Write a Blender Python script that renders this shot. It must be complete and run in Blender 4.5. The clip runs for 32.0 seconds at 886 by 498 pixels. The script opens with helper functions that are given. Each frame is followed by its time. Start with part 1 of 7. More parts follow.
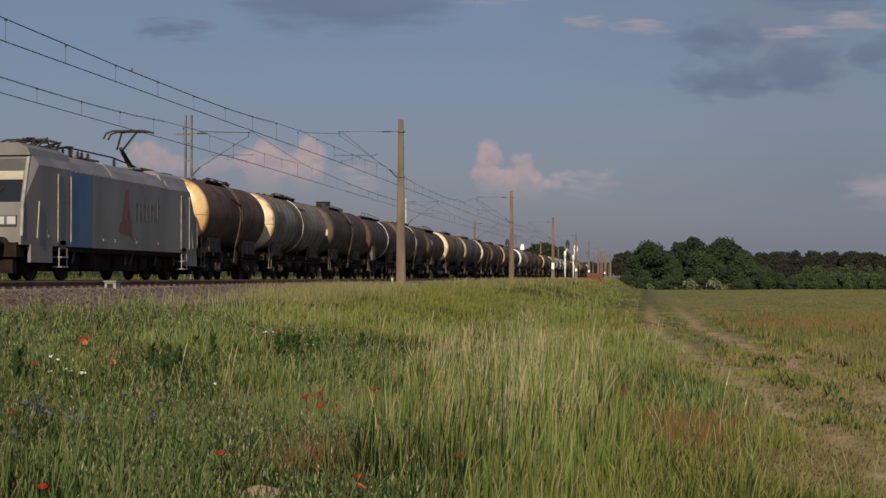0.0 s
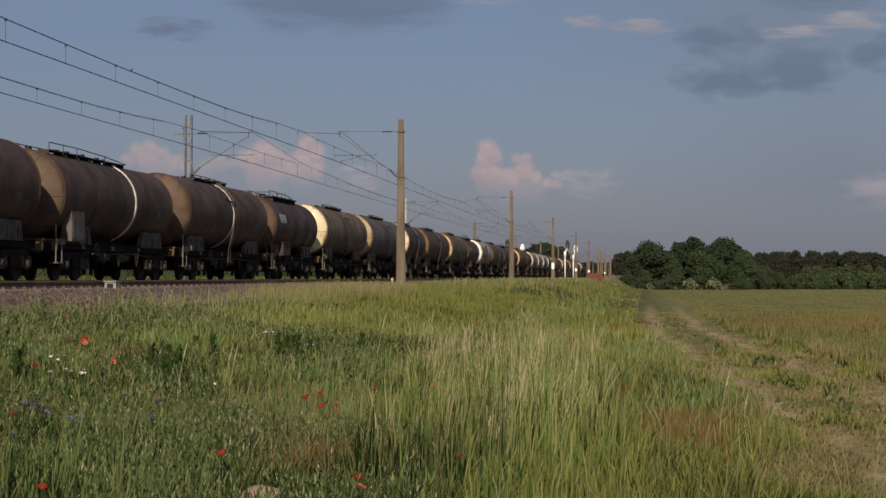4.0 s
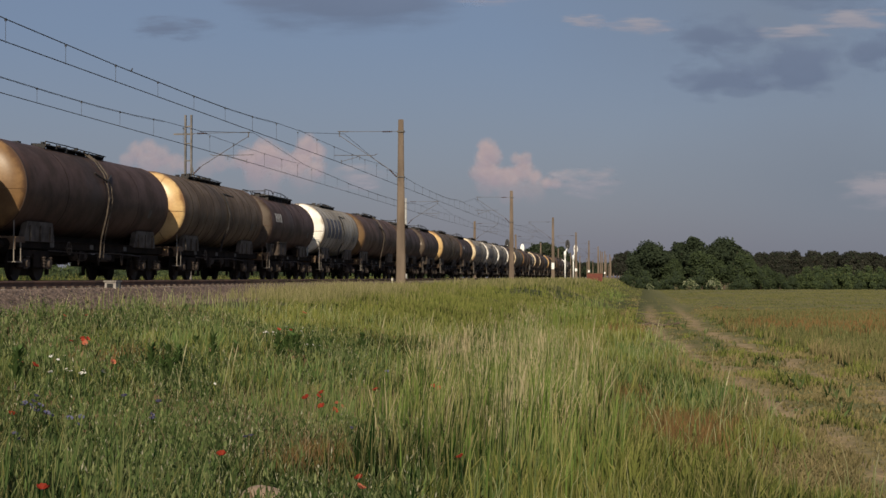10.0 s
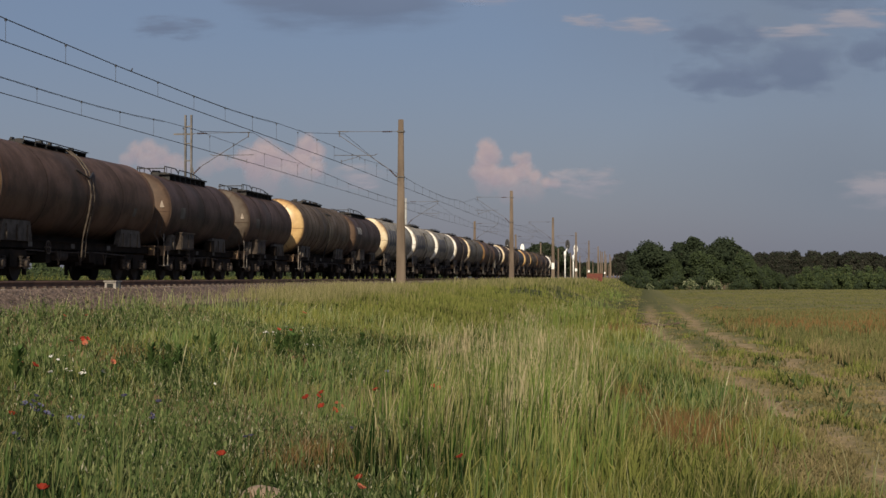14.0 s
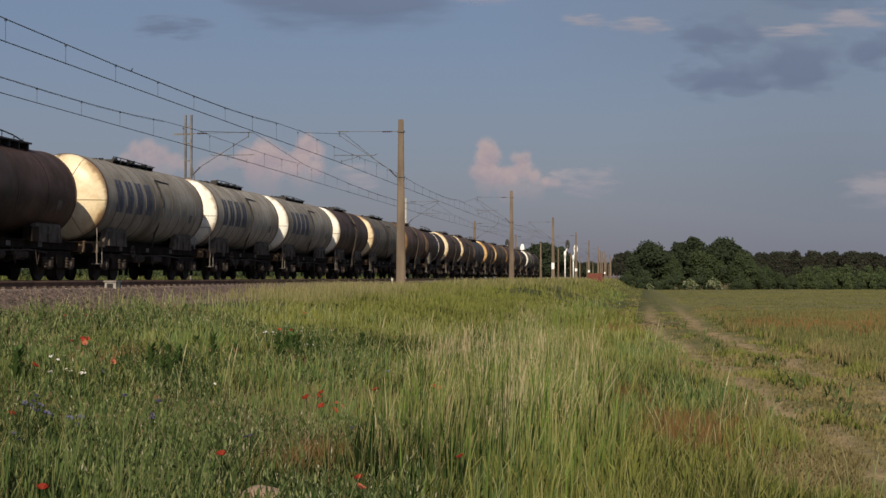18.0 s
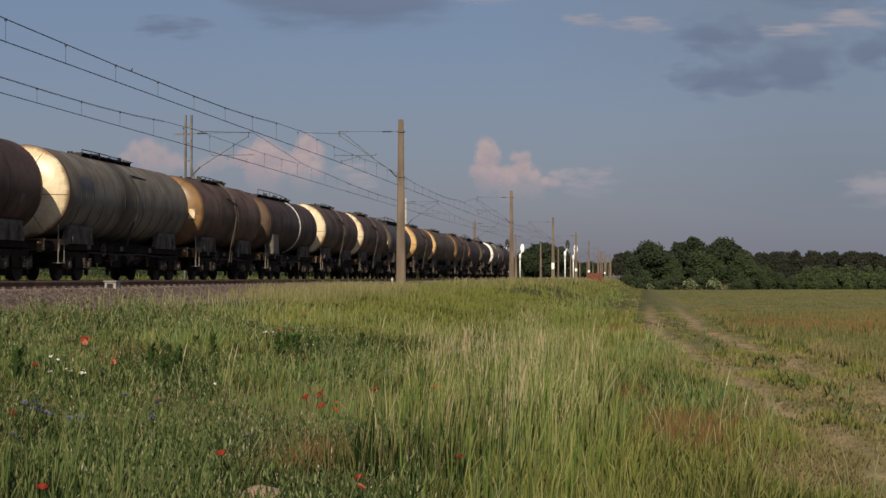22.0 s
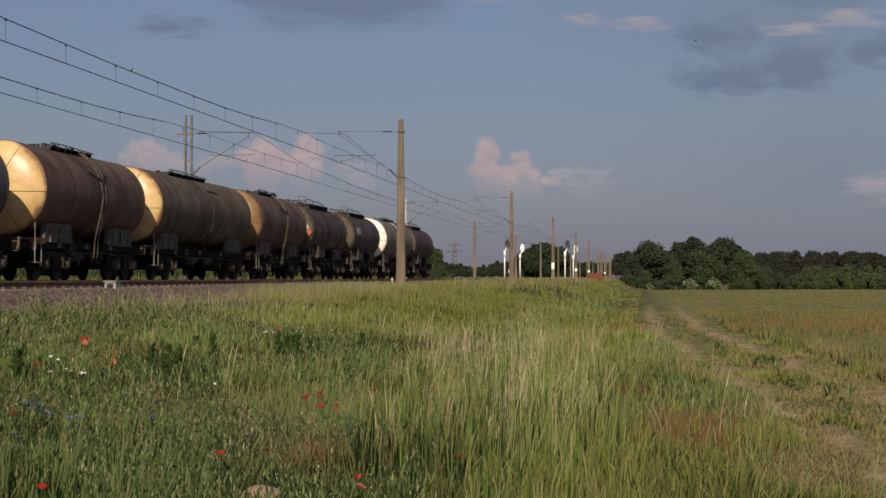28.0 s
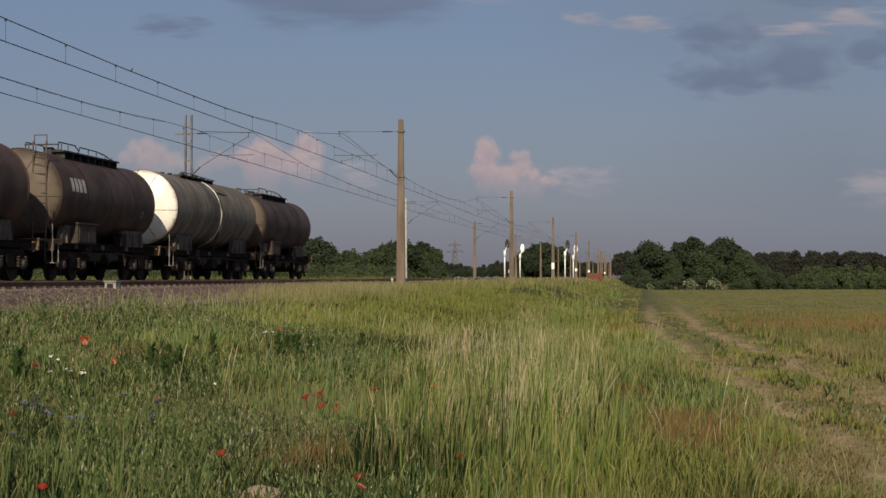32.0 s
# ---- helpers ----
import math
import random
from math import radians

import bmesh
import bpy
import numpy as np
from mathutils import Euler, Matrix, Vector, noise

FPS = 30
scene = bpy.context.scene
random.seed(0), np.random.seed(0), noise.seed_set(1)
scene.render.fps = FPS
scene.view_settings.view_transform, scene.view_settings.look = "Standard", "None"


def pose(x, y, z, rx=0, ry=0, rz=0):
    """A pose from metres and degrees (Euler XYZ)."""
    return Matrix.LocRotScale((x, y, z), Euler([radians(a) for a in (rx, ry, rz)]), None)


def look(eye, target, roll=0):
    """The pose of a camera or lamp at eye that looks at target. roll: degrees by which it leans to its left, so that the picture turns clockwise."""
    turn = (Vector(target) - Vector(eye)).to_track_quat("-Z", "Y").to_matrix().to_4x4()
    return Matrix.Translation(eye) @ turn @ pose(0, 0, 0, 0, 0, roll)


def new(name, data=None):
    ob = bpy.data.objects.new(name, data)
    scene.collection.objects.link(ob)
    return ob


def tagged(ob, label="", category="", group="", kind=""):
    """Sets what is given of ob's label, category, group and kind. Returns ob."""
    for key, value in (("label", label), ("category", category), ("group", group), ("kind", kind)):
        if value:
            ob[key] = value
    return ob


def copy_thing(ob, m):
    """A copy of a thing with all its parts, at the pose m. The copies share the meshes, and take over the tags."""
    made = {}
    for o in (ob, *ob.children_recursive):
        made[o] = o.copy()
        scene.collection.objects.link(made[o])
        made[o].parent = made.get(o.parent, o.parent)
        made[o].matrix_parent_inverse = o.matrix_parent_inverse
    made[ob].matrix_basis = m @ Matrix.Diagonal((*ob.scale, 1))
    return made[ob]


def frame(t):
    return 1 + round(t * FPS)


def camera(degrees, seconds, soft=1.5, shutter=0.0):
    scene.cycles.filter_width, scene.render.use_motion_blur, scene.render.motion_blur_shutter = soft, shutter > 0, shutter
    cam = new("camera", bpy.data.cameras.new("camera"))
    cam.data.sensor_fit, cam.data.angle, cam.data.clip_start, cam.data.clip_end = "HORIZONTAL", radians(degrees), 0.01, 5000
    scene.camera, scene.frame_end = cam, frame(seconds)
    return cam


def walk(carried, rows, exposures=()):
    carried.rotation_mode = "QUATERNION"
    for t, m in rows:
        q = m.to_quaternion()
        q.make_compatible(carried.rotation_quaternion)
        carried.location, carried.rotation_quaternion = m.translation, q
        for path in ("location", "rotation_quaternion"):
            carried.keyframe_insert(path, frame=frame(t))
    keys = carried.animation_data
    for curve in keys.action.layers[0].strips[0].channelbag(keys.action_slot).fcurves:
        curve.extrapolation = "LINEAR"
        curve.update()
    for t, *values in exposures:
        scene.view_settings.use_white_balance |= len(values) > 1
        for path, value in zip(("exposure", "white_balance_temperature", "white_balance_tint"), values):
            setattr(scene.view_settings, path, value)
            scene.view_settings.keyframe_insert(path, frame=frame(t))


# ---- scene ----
# World: x across the line, y along the rails, z up. Rail top lies at RAIL, the eye just above it.
EYE = Vector((0.0, 0.0, 1.6))
RAIL = 1.5
TURN, TILT = 7.28, 1.02
FAR_TRACK, NEAR_TRACK = -19.35, -15.35
cam = camera(31.18, 32.0, soft=1.5)
walk(cam, [(0.0, pose(*EYE, 90 + TILT, 0, TURN)), (32.0, pose(*EYE, 90 + TILT, 0, TURN))],
     [(0.0, -0.09), (3.0, -0.09), (9.0, -0.06), (16.0, -0.03), (32.0, -0.03)])

# ---- light ----
SUN_EL, SUN_AZ = 29.0, 175.5          # degrees; azimuth clockwise from +y
sun_dir = Vector((math.sin(radians(SUN_AZ)) * math.cos(radians(SUN_EL)),
                  math.cos(radians(SUN_AZ)) * math.cos(radians(SUN_EL)), math.sin(radians(SUN_EL))))
world = bpy.data.worlds.new("evening_sky")
scene.world = world
world.use_nodes = True
wn = world.node_tree.nodes
sky = wn.new("ShaderNodeTexSky")
sky.sky_type, sky.sun_disc = "NISHITA", False
sky.sun_elevation, sky.sun_rotation = radians(SUN_EL), radians(SUN_AZ)
sky.air_density, sky.dust_density, sky.ozone_density = 1.0, 2.2, 1.4
# thin evening haze: bluer above, rosy grey towards the horizon
up = wn.new("ShaderNodeTexCoord")
up_z = wn.new("ShaderNodeSeparateXYZ")
haze = wn.new("ShaderNodeValToRGB")
haze.color_ramp.elements[0].position, haze.color_ramp.elements[1].position = 0.01, 0.15
haze.color_ramp.elements[0].color, haze.color_ramp.elements[1].color = (3.35, 3.32, 4.40, 1), (2.47, 3.22, 5.28, 1)
soften = wn.new("ShaderNodeMix")
soften.data_type = "RGBA"
soften.inputs[0].default_value = 0.62
link = world.node_tree.links.new
link(up.outputs["Generated"], up_z.inputs[0])
link(up_z.outputs[2], haze.inputs[0])
link(haze.outputs[0], soften.inputs[7])
link(sky.outputs[0], soften.inputs[6])
link(soften.outputs[2], wn["Background"].inputs[0])
wn["Background"].inputs[1].default_value = 0.07
sun_lamp = bpy.data.lights.new("sun", "SUN")
sun_lamp.energy, sun_lamp.angle, sun_lamp.color = 4.8, radians(0.53), (1.0, 0.86, 0.65)
sun = new("sun", sun_lamp)
sun.matrix_world = look((0, 0, 0), -sun_dir)


# ---- materials ----
def material(name, base, second=None, rough=0.8, metal=0.0, scale=3.0, fine=40.0, bump=0.15, spread=0.12, axis=None, gloss=0.3):
    """Two tones mixed by noise at two scales, each object a little different, with fine relief."""
    m = bpy.data.materials.new(name)
    m.use_nodes = True
    n, l = m.node_tree.nodes, m.node_tree.links
    p = n["Principled BSDF"]
    p.inputs["Roughness"].default_value, p.inputs["Metallic"].default_value = rough, metal
    p.inputs["Specular IOR Level"].default_value = gloss
    co = n.new("ShaderNodeTexCoord")
    mp = n.new("ShaderNodeMapping")
    l.new(co.outputs["Object"], mp.inputs[0])
    if axis:
        mp.inputs["Scale"].default_value = axis
    big, small = n.new("ShaderNodeTexNoise"), n.new("ShaderNodeTexNoise")
    big.inputs["Scale"].default_value, big.inputs["Detail"].default_value = scale, 5
    small.inputs["Scale"].default_value, small.inputs["Detail"].default_value = fine, 3
    info = n.new("ShaderNodeObjectInfo")
    shift = n.new("ShaderNodeVectorMath")
    shift.operation = "ADD"
    ten = n.new("ShaderNodeMath")
    ten.operation = "MULTIPLY"
    ten.inputs[1].default_value = 37.0
    l.new(info.outputs["Random"], ten.inputs[0])
    l.new(mp.outputs[0], shift.inputs[0])
    l.new(ten.outputs[0], shift.inputs[1])
    l.new(shift.outputs[0], big.inputs[0])
    l.new(co.outputs["Object"], small.inputs[0])
    ramp = n.new("ShaderNodeValToRGB")
    ramp.color_ramp.elements[0].position, ramp.color_ramp.elements[1].position = 0.40, 0.62
    second = second or tuple(c * 0.65 for c in base)
    ramp.color_ramp.elements[0].color, ramp.color_ramp.elements[1].color = (*base, 1), (*second, 1)
    l.new(big.outputs[0], ramp.inputs[0])
    hsv = n.new("ShaderNodeHueSaturation")
    val = n.new("ShaderNodeMapRange")
    val.inputs[1].default_value, val.inputs[2].default_value = 0.25, 0.75
    val.inputs[3].default_value, val.inputs[4].default_value = 1 - spread, 1 + spread
    l.new(small.outputs[0], val.inputs[0])
    l.new(val.outputs[0], hsv.inputs["Value"])
    l.new(ramp.outputs[0], hsv.inputs["Color"])
    l.new(hsv.outputs[0], p.inputs["Base Color"])
    if bump:
        b = n.new("ShaderNodeBump")
        b.inputs["Strength"].default_value, b.inputs["Distance"].default_value = bump, 0.02
        l.new(small.outputs[0], b.inputs["Height"])
        l.new(b.outputs[0], p.inputs["Normal"])
    return m


def leafy(name, low, high, tip=None, through_light=0.24):
    """Blades and leaves: tone by the mesh's own 'tint' value, tip colour by its 'rise'."""
    m = bpy.data.materials.new(name)
    m.use_nodes = True
    n, l = m.node_tree.nodes, m.node_tree.links
    out = n["Material Output"]
    n.remove(n["Principled BSDF"])
    tint, rise = n.new("ShaderNodeAttribute"), n.new("ShaderNodeAttribute")
    tint.attribute_name, rise.attribute_name = "tint", "rise"
    mix = n.new("ShaderNodeMix")
    mix.data_type = "RGBA"
    mix.inputs[6].default_value, mix.inputs[7].default_value = (*low, 1), (*high, 1)
    l.new(tint.outputs["Fac"], mix.inputs[0])
    colour = mix.outputs[2]
    if tip:
        top = n.new("ShaderNodeMix")
        top.data_type = "RGBA"
        top.inputs[7].default_value = (*tip, 1)
        l.new(colour, top.inputs[6])
        l.new(rise.outputs["Fac"], top.inputs[0])
        colour = top.outputs[2]
    a, b, mixer = n.new("ShaderNodeBsdfDiffuse"), n.new("ShaderNodeBsdfTranslucent"), n.new("ShaderNodeMixShader")
    mixer.inputs[0].default_value = through_light
    for s in (a, b):
        l.new(colour, s.inputs["Color"])
    l.new(a.outputs[0], mixer.inputs[1])
    l.new(b.outputs[0], mixer.inputs[2])
    l.new(mixer.outputs[0], out.inputs[0])
    return m


def plain(name, base, rough=0.7, metal=0.0):
    m = bpy.data.materials.new(name)
    m.use_nodes = True
    p = m.node_tree.nodes["Principled BSDF"]
    p.inputs["Base Color"].default_value = (*base, 1)
    p.inputs["Roughness"].default_value, p.inputs["Metallic"].default_value = rough, metal
    return m


STREAK = (1.0, 0.6, 0.12)


class Nodes:
    """Short hand for wiring a node material."""

    def __init__(self, name):
        self.m = bpy.data.materials.new(name)
        self.m.use_nodes = True
        self.n, self.l = self.m.node_tree.nodes, self.m.node_tree.links
        self.p = self.n["Principled BSDF"]

    def math(self, op, *args):
        k = self.n.new("ShaderNodeMath")
        k.operation = op
        for i, v in enumerate(args):
            if isinstance(v, (int, float)):
                k.inputs[i].default_value = v
            else:
                self.l.new(v, k.inputs[i])
        return k.outputs[0]

    def range(self, v, a, b, c=0.0, d=1.0):
        k = self.n.new("ShaderNodeMapRange")
        k.interpolation_type = "SMOOTHSTEP"
        for i, q in enumerate((a, b, c, d)):
            k.inputs[i + 1].default_value = q
        self.l.new(v, k.inputs[0])
        return k.outputs[0]

    def noise(self, vec, scale, detail=4.0, rough=0.55):
        k = self.n.new("ShaderNodeTexNoise")
        k.inputs["Scale"].default_value, k.inputs["Detail"].default_value, k.inputs["Roughness"].default_value = scale, detail, rough
        self.l.new(vec, k.inputs[0])
        return k.outputs[0]

    def join(self, x, y, z):
        k = self.n.new("ShaderNodeCombineXYZ")
        for i, v in enumerate((x, y, z)):
            if isinstance(v, (int, float)):
                k.inputs[i].default_value = v
            else:
                self.l.new(v, k.inputs[i])
        return k.outputs[0]

    def split(self, v):
        k = self.n.new("ShaderNodeSeparateXYZ")
        self.l.new(v, k.inputs[0])
        return k.outputs

    def mix(self, f, a, b):
        k = self.n.new("ShaderNodeMix")
        k.data_type = "RGBA"
        for i, v in ((0, f), (6, a), (7, b)):
            if isinstance(v, tuple):
                k.inputs[i].default_value = (*v, 1)
            elif isinstance(v, (int, float)):
                k.inputs[i].default_value = v
            else:
                self.l.new(v, k.inputs[i])
        return k.outputs[2]

    def finish(self, colour, height, bump, rough, gloss):
        self.l.new(colour, self.p.inputs["Base Color"])
        if isinstance(rough, (int, float)):
            self.p.inputs["Roughness"].default_value = rough
        else:
            self.l.new(rough, self.p.inputs["Roughness"])
        self.p.inputs["Specular IOR Level"].default_value = gloss
        b = self.n.new("ShaderNodeBump")
        b.inputs["Strength"].default_value, b.inputs["Distance"].default_value = bump, 0.02
        self.l.new(height, b.inputs["Height"])
        self.l.new(b.outputs[0], self.p.inputs["Normal"])
        return self.m


def tank_paint(name, base, second, rust, gloss=0.22, dirt=1.0):
    """Weathered paint of a lying tank: blotches, streaks run down the flank, a spill below the filling hatch, rusty rims."""
    k = Nodes(name)
    co, info = k.n.new("ShaderNodeTexCoord"), k.n.new("ShaderNodeObjectInfo")
    x, y, z = k.split(co.outputs["Object"])
    gy = k.split(co.outputs["Generated"])[1]
    seed = k.math("MULTIPLY", info.outputs["Random"], 91.0)
    angle = k.math("ARCTAN2", k.math("SUBTRACT", z, 2.8), x)
    flank = k.join(k.math("MULTIPLY", angle, 0.55), k.math("ADD", y, seed), 0.0)
    lying = k.join(x, k.math("ADD", y, seed), z)
    blotch = k.noise(lying, 0.8, 6, 0.62)
    streak = k.noise(flank, 3.4, 6, 0.6)
    thin = k.noise(k.join(k.math("MULTIPLY", angle, 0.8), k.math("ADD", y, seed), 3.0), 11.0, 4, 0.6)
    grain = k.noise(lying, 24.0, 3, 0.6)
    colour = k.mix(k.range(blotch, 0.38, 0.66), base, second)
    colour = k.mix(k.math("MULTIPLY", k.range(streak, 0.50, 0.72), 0.45 * dirt), colour, tuple(0.5 * c for c in second))
    colour = k.mix(k.math("MULTIPLY", k.range(thin, 0.54, 0.74), 0.40), colour, rust)
    worn = k.math("MULTIPLY", k.range(k.noise(lying, 1.9, 5, 0.7), 0.60, 0.74), 0.45)
    colour = k.mix(worn, colour, tuple(0.55 * b + 0.45 * r for b, r in zip(base, rust)))
    off = k.math("ABSOLUTE", k.math("SUBTRACT", gy, k.math("ADD", 0.44, k.math("MULTIPLY", k.math("SUBTRACT", streak, 0.5), 0.28))))
    colour = k.mix(k.math("MULTIPLY", k.range(off, 0.085, 0.02), 0.55 * dirt), colour, (0.026, 0.021, 0.018))
    rim = k.math("SUBTRACT", 0.5, k.math("ABSOLUTE", k.math("SUBTRACT", gy, 0.5)))
    rim = k.range(k.math("ADD", rim, k.math("MULTIPLY", k.math("SUBTRACT", streak, 0.5), 0.10)), 0.045, 0.0)
    colour = k.mix(k.math("MULTIPLY", rim, 0.6), colour, rust)
    hsv = k.n.new("ShaderNodeHueSaturation")
    k.l.new(colour, hsv.inputs["Color"])
    k.l.new(k.math("MULTIPLY", k.range(grain, 0.25, 0.75, 0.84, 1.16), k.range(info.outputs["Random"], 0, 1, 0.92, 1.16)), hsv.inputs["Value"])
    return k.finish(hsv.outputs[0], k.math("ADD", grain, k.math("MULTIPLY", blotch, 2.0)), 0.10, k.range(blotch, 0.3, 0.7, 0.52, 0.72), gloss)


def end_paint(name, base, second, rust, rough=0.42, gloss=0.4, stain=0.75):
    """Paint of a dished tank end: yellowed in patches, rust creeping in from the rim and running down."""
    k = Nodes(name)
    co, info = k.n.new("ShaderNodeTexCoord"), k.n.new("ShaderNodeObjectInfo")
    x, y, z = k.split(co.outputs["Object"])
    gx, gy, gz = k.split(co.outputs["Generated"])
    seed = k.math("MULTIPLY", info.outputs["Random"], 53.0)
    face = k.join(k.math("ADD", x, seed), 0.0, z)
    blotch = k.noise(face, 1.3, 5, 0.6)
    run = k.noise(k.join(k.math("MULTIPLY", k.math("ADD", x, seed), 5.0), 0.0, k.math("MULTIPLY", z, 0.55)), 1.0, 5, 0.6)
    grain = k.noise(face, 14.0, 3, 0.6)
    dx, dz = k.math("SUBTRACT", gx, 0.5), k.math("SUBTRACT", gz, 0.5)
    radius = k.math("SQRT", k.math("ADD", k.math("MULTIPLY", dx, dx), k.math("MULTIPLY", dz, dz)))
    colour = k.mix(k.range(blotch, 0.40, 0.64), base, second)
    colour = k.mix(k.math("MULTIPLY", k.range(run, 0.56, 0.76), 0.45 * stain), colour, rust)
    rim = k.range(k.math("ADD", radius, k.math("MULTIPLY", k.math("SUBTRACT", blotch, 0.5), 0.16)), 0.462, 0.50)
    colour = k.mix(k.math("MULTIPLY", rim, stain), colour, rust)
    hsv = k.n.new("ShaderNodeHueSaturation")
    k.l.new(colour, hsv.inputs["Color"])
    k.l.new(k.range(grain, 0.25, 0.75, 0.93, 1.07), hsv.inputs["Value"])
    return k.finish(hsv.outputs[0], k.math("ADD", grain, k.math("MULTIPLY", blotch, 3.0)), 0.10, rough, gloss)


TONES = {"brown": ((0.106, 0.061, 0.040), (0.056, 0.035, 0.025), (0.150, 0.072, 0.036)), "dark": ((0.074, 0.043, 0.032), (0.042, 0.027, 0.021), (0.100, 0.051, 0.030)),
         "grey": ((0.170, 0.150, 0.122), (0.108, 0.091, 0.070), (0.135, 0.085, 0.050)), "pale": ((0.33, 0.305, 0.265), (0.225, 0.200, 0.165), (0.18, 0.125, 0.080)),
         "olive": ((0.136, 0.098, 0.064), (0.077, 0.054, 0.036), (0.145, 0.078, 0.038)), "smoke": ((0.104, 0.090, 0.074), (0.064, 0.053, 0.043), (0.090, 0.056, 0.034)), "blue": ((0.085, 0.080, 0.082), (0.052, 0.045, 0.043), (0.080, 0.055, 0.040))}
PAINT = {"brown": "rusty_brown", "dark": "sooty_brown", "grey": "dirty_grey", "pale": "pale_grey", "olive": "olive_brown", "blue": "sooty_blue_grey", "smoke": "smoky_grey"}
TANK = {t: tank_paint(PAINT[t] + "_tank_paint", *TONES[t], dirt=0.55 if t == "pale" else 1.0) for t in TONES}
# Darker than the tank, so each hoop and seam carries a painted shadow line.
HOOP = {t: material(PAINT[t] + "_hoop_shadow", tuple(0.60 * c for c in TONES[t][1]), tuple(0.45 * c for c in TONES[t][1]), 0.8, scale=2, fine=20, bump=0.05, gloss=0.2) for t in TONES}
RUST = (0.17, 0.085, 0.040)
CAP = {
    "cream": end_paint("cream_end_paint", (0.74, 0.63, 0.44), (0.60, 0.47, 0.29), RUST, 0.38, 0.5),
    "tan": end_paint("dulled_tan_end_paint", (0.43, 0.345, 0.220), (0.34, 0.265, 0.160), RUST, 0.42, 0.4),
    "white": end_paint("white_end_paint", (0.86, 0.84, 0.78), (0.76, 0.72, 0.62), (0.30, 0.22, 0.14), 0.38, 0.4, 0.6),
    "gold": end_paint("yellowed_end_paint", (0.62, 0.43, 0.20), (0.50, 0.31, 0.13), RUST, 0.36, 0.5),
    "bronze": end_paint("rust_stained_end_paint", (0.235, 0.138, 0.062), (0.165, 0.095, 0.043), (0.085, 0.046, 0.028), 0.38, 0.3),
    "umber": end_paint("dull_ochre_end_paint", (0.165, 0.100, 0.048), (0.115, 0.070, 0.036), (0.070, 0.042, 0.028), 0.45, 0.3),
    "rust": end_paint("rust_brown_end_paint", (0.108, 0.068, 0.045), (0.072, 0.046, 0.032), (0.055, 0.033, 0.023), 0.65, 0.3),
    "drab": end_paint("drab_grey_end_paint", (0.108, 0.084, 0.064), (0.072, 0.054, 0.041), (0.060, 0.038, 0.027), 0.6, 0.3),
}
# Rust with the sun's orange-tan mixed into the colour, unlike the black frame.
lit_head_rust = material("sunlit_rusty_headstock_steel", (0.17, 0.112, 0.070), (0.075, 0.050, 0.034), 0.85, scale=2.5, fine=25, bump=0.1)
frame_steel = material("black_underframe_steel", (0.014, 0.011, 0.009), (0.026, 0.019, 0.015), 0.95, scale=2, fine=30, bump=0.1, gloss=0.08)
axle_brown = material("grimy_brown_axle_box", (0.060, 0.045, 0.036), (0.034, 0.027, 0.022), 0.8, scale=6, fine=40, bump=0.2)
wheel_steel = material("brown_wheel_steel", (0.018, 0.015, 0.013), (0.03, 0.023, 0.018), 0.8, 0.0, scale=4, fine=30, bump=0.1)
step_steel = material("worn_pale_step_steel", (0.22, 0.20, 0.175), (0.13, 0.115, 0.10), 0.7, scale=5, fine=40, bump=0.05)
skirt_paint = material("grimy_skirt_plate_paint", (0.125, 0.108, 0.092), (0.070, 0.058, 0.048), 0.8, scale=3, fine=30, bump=0.1, gloss=0.15)
rust_steel = material("rusty_steel", (0.17, 0.10, 0.06), (0.10, 0.06, 0.04), 0.8, scale=5, fine=40, bump=0.2)
grey_steel = material("galvanised_steel", (0.36, 0.37, 0.38), (0.26, 0.26, 0.26), 0.5, 0.4, scale=3, fine=30, bump=0.05)
box_grey = material("grubby_grey_box_paint", (0.125, 0.115, 0.10), (0.075, 0.065, 0.055), 0.7, scale=3, fine=30, bump=0.05)
hand_rail = material("weathered_handrail_steel", (0.11, 0.088, 0.070), (0.06, 0.048, 0.038), 0.7, 0.1, scale=6, fine=40, bump=0.05)
dark_steel = material("dull_bracket_steel", (0.135, 0.125, 0.120), (0.085, 0.075, 0.07), 0.6, 0.2, scale=4, fine=30, bump=0.05)
letter_grey = material("dull_grey_lettering", (0.080, 0.078, 0.080), (0.10, 0.097, 0.097), 0.5, scale=2, fine=30, bump=0)
black_rail = material("black_walkway_steel", (0.022, 0.022, 0.024), (0.035, 0.030, 0.028), 0.6, scale=4, fine=40, bump=0.05)
white_mark = material("faded_white_paint", (0.62, 0.60, 0.56), (0.42, 0.40, 0.36), 0.6, scale=5, fine=40, bump=0.02)
blue_mark = material("faded_blue_paint", (0.052, 0.060, 0.100), (0.090, 0.095, 0.120), 0.6, scale=5, fine=40, bump=0.02)
faded_mark = material("dulled_pale_paint", (0.40, 0.34, 0.29), (0.28, 0.23, 0.19), 0.6, scale=5, fine=40, bump=0.02)
yellow_mark = material("yellow_warning_paint", (0.34, 0.21, 0.06), (0.16, 0.10, 0.05), 0.6, scale=8, fine=40, bump=0.02)
ballast_mat = material("grey_brown_ballast", (0.115, 0.086, 0.076), (0.065, 0.050, 0.045), 0.95, scale=9, fine=32, bump=1.0, spread=0.5)
stone_mat = material("crushed_stone", (0.135, 0.102, 0.090), (0.072, 0.055, 0.048), 0.95, scale=5, fine=30, bump=0.3, spread=0.25)
concrete = material("weathered_brown_concrete", (0.170, 0.132, 0.102), (0.115, 0.088, 0.068), 0.9, scale=1.6, fine=26, bump=0.25, spread=0.12, axis=(1, 1, 0.25))
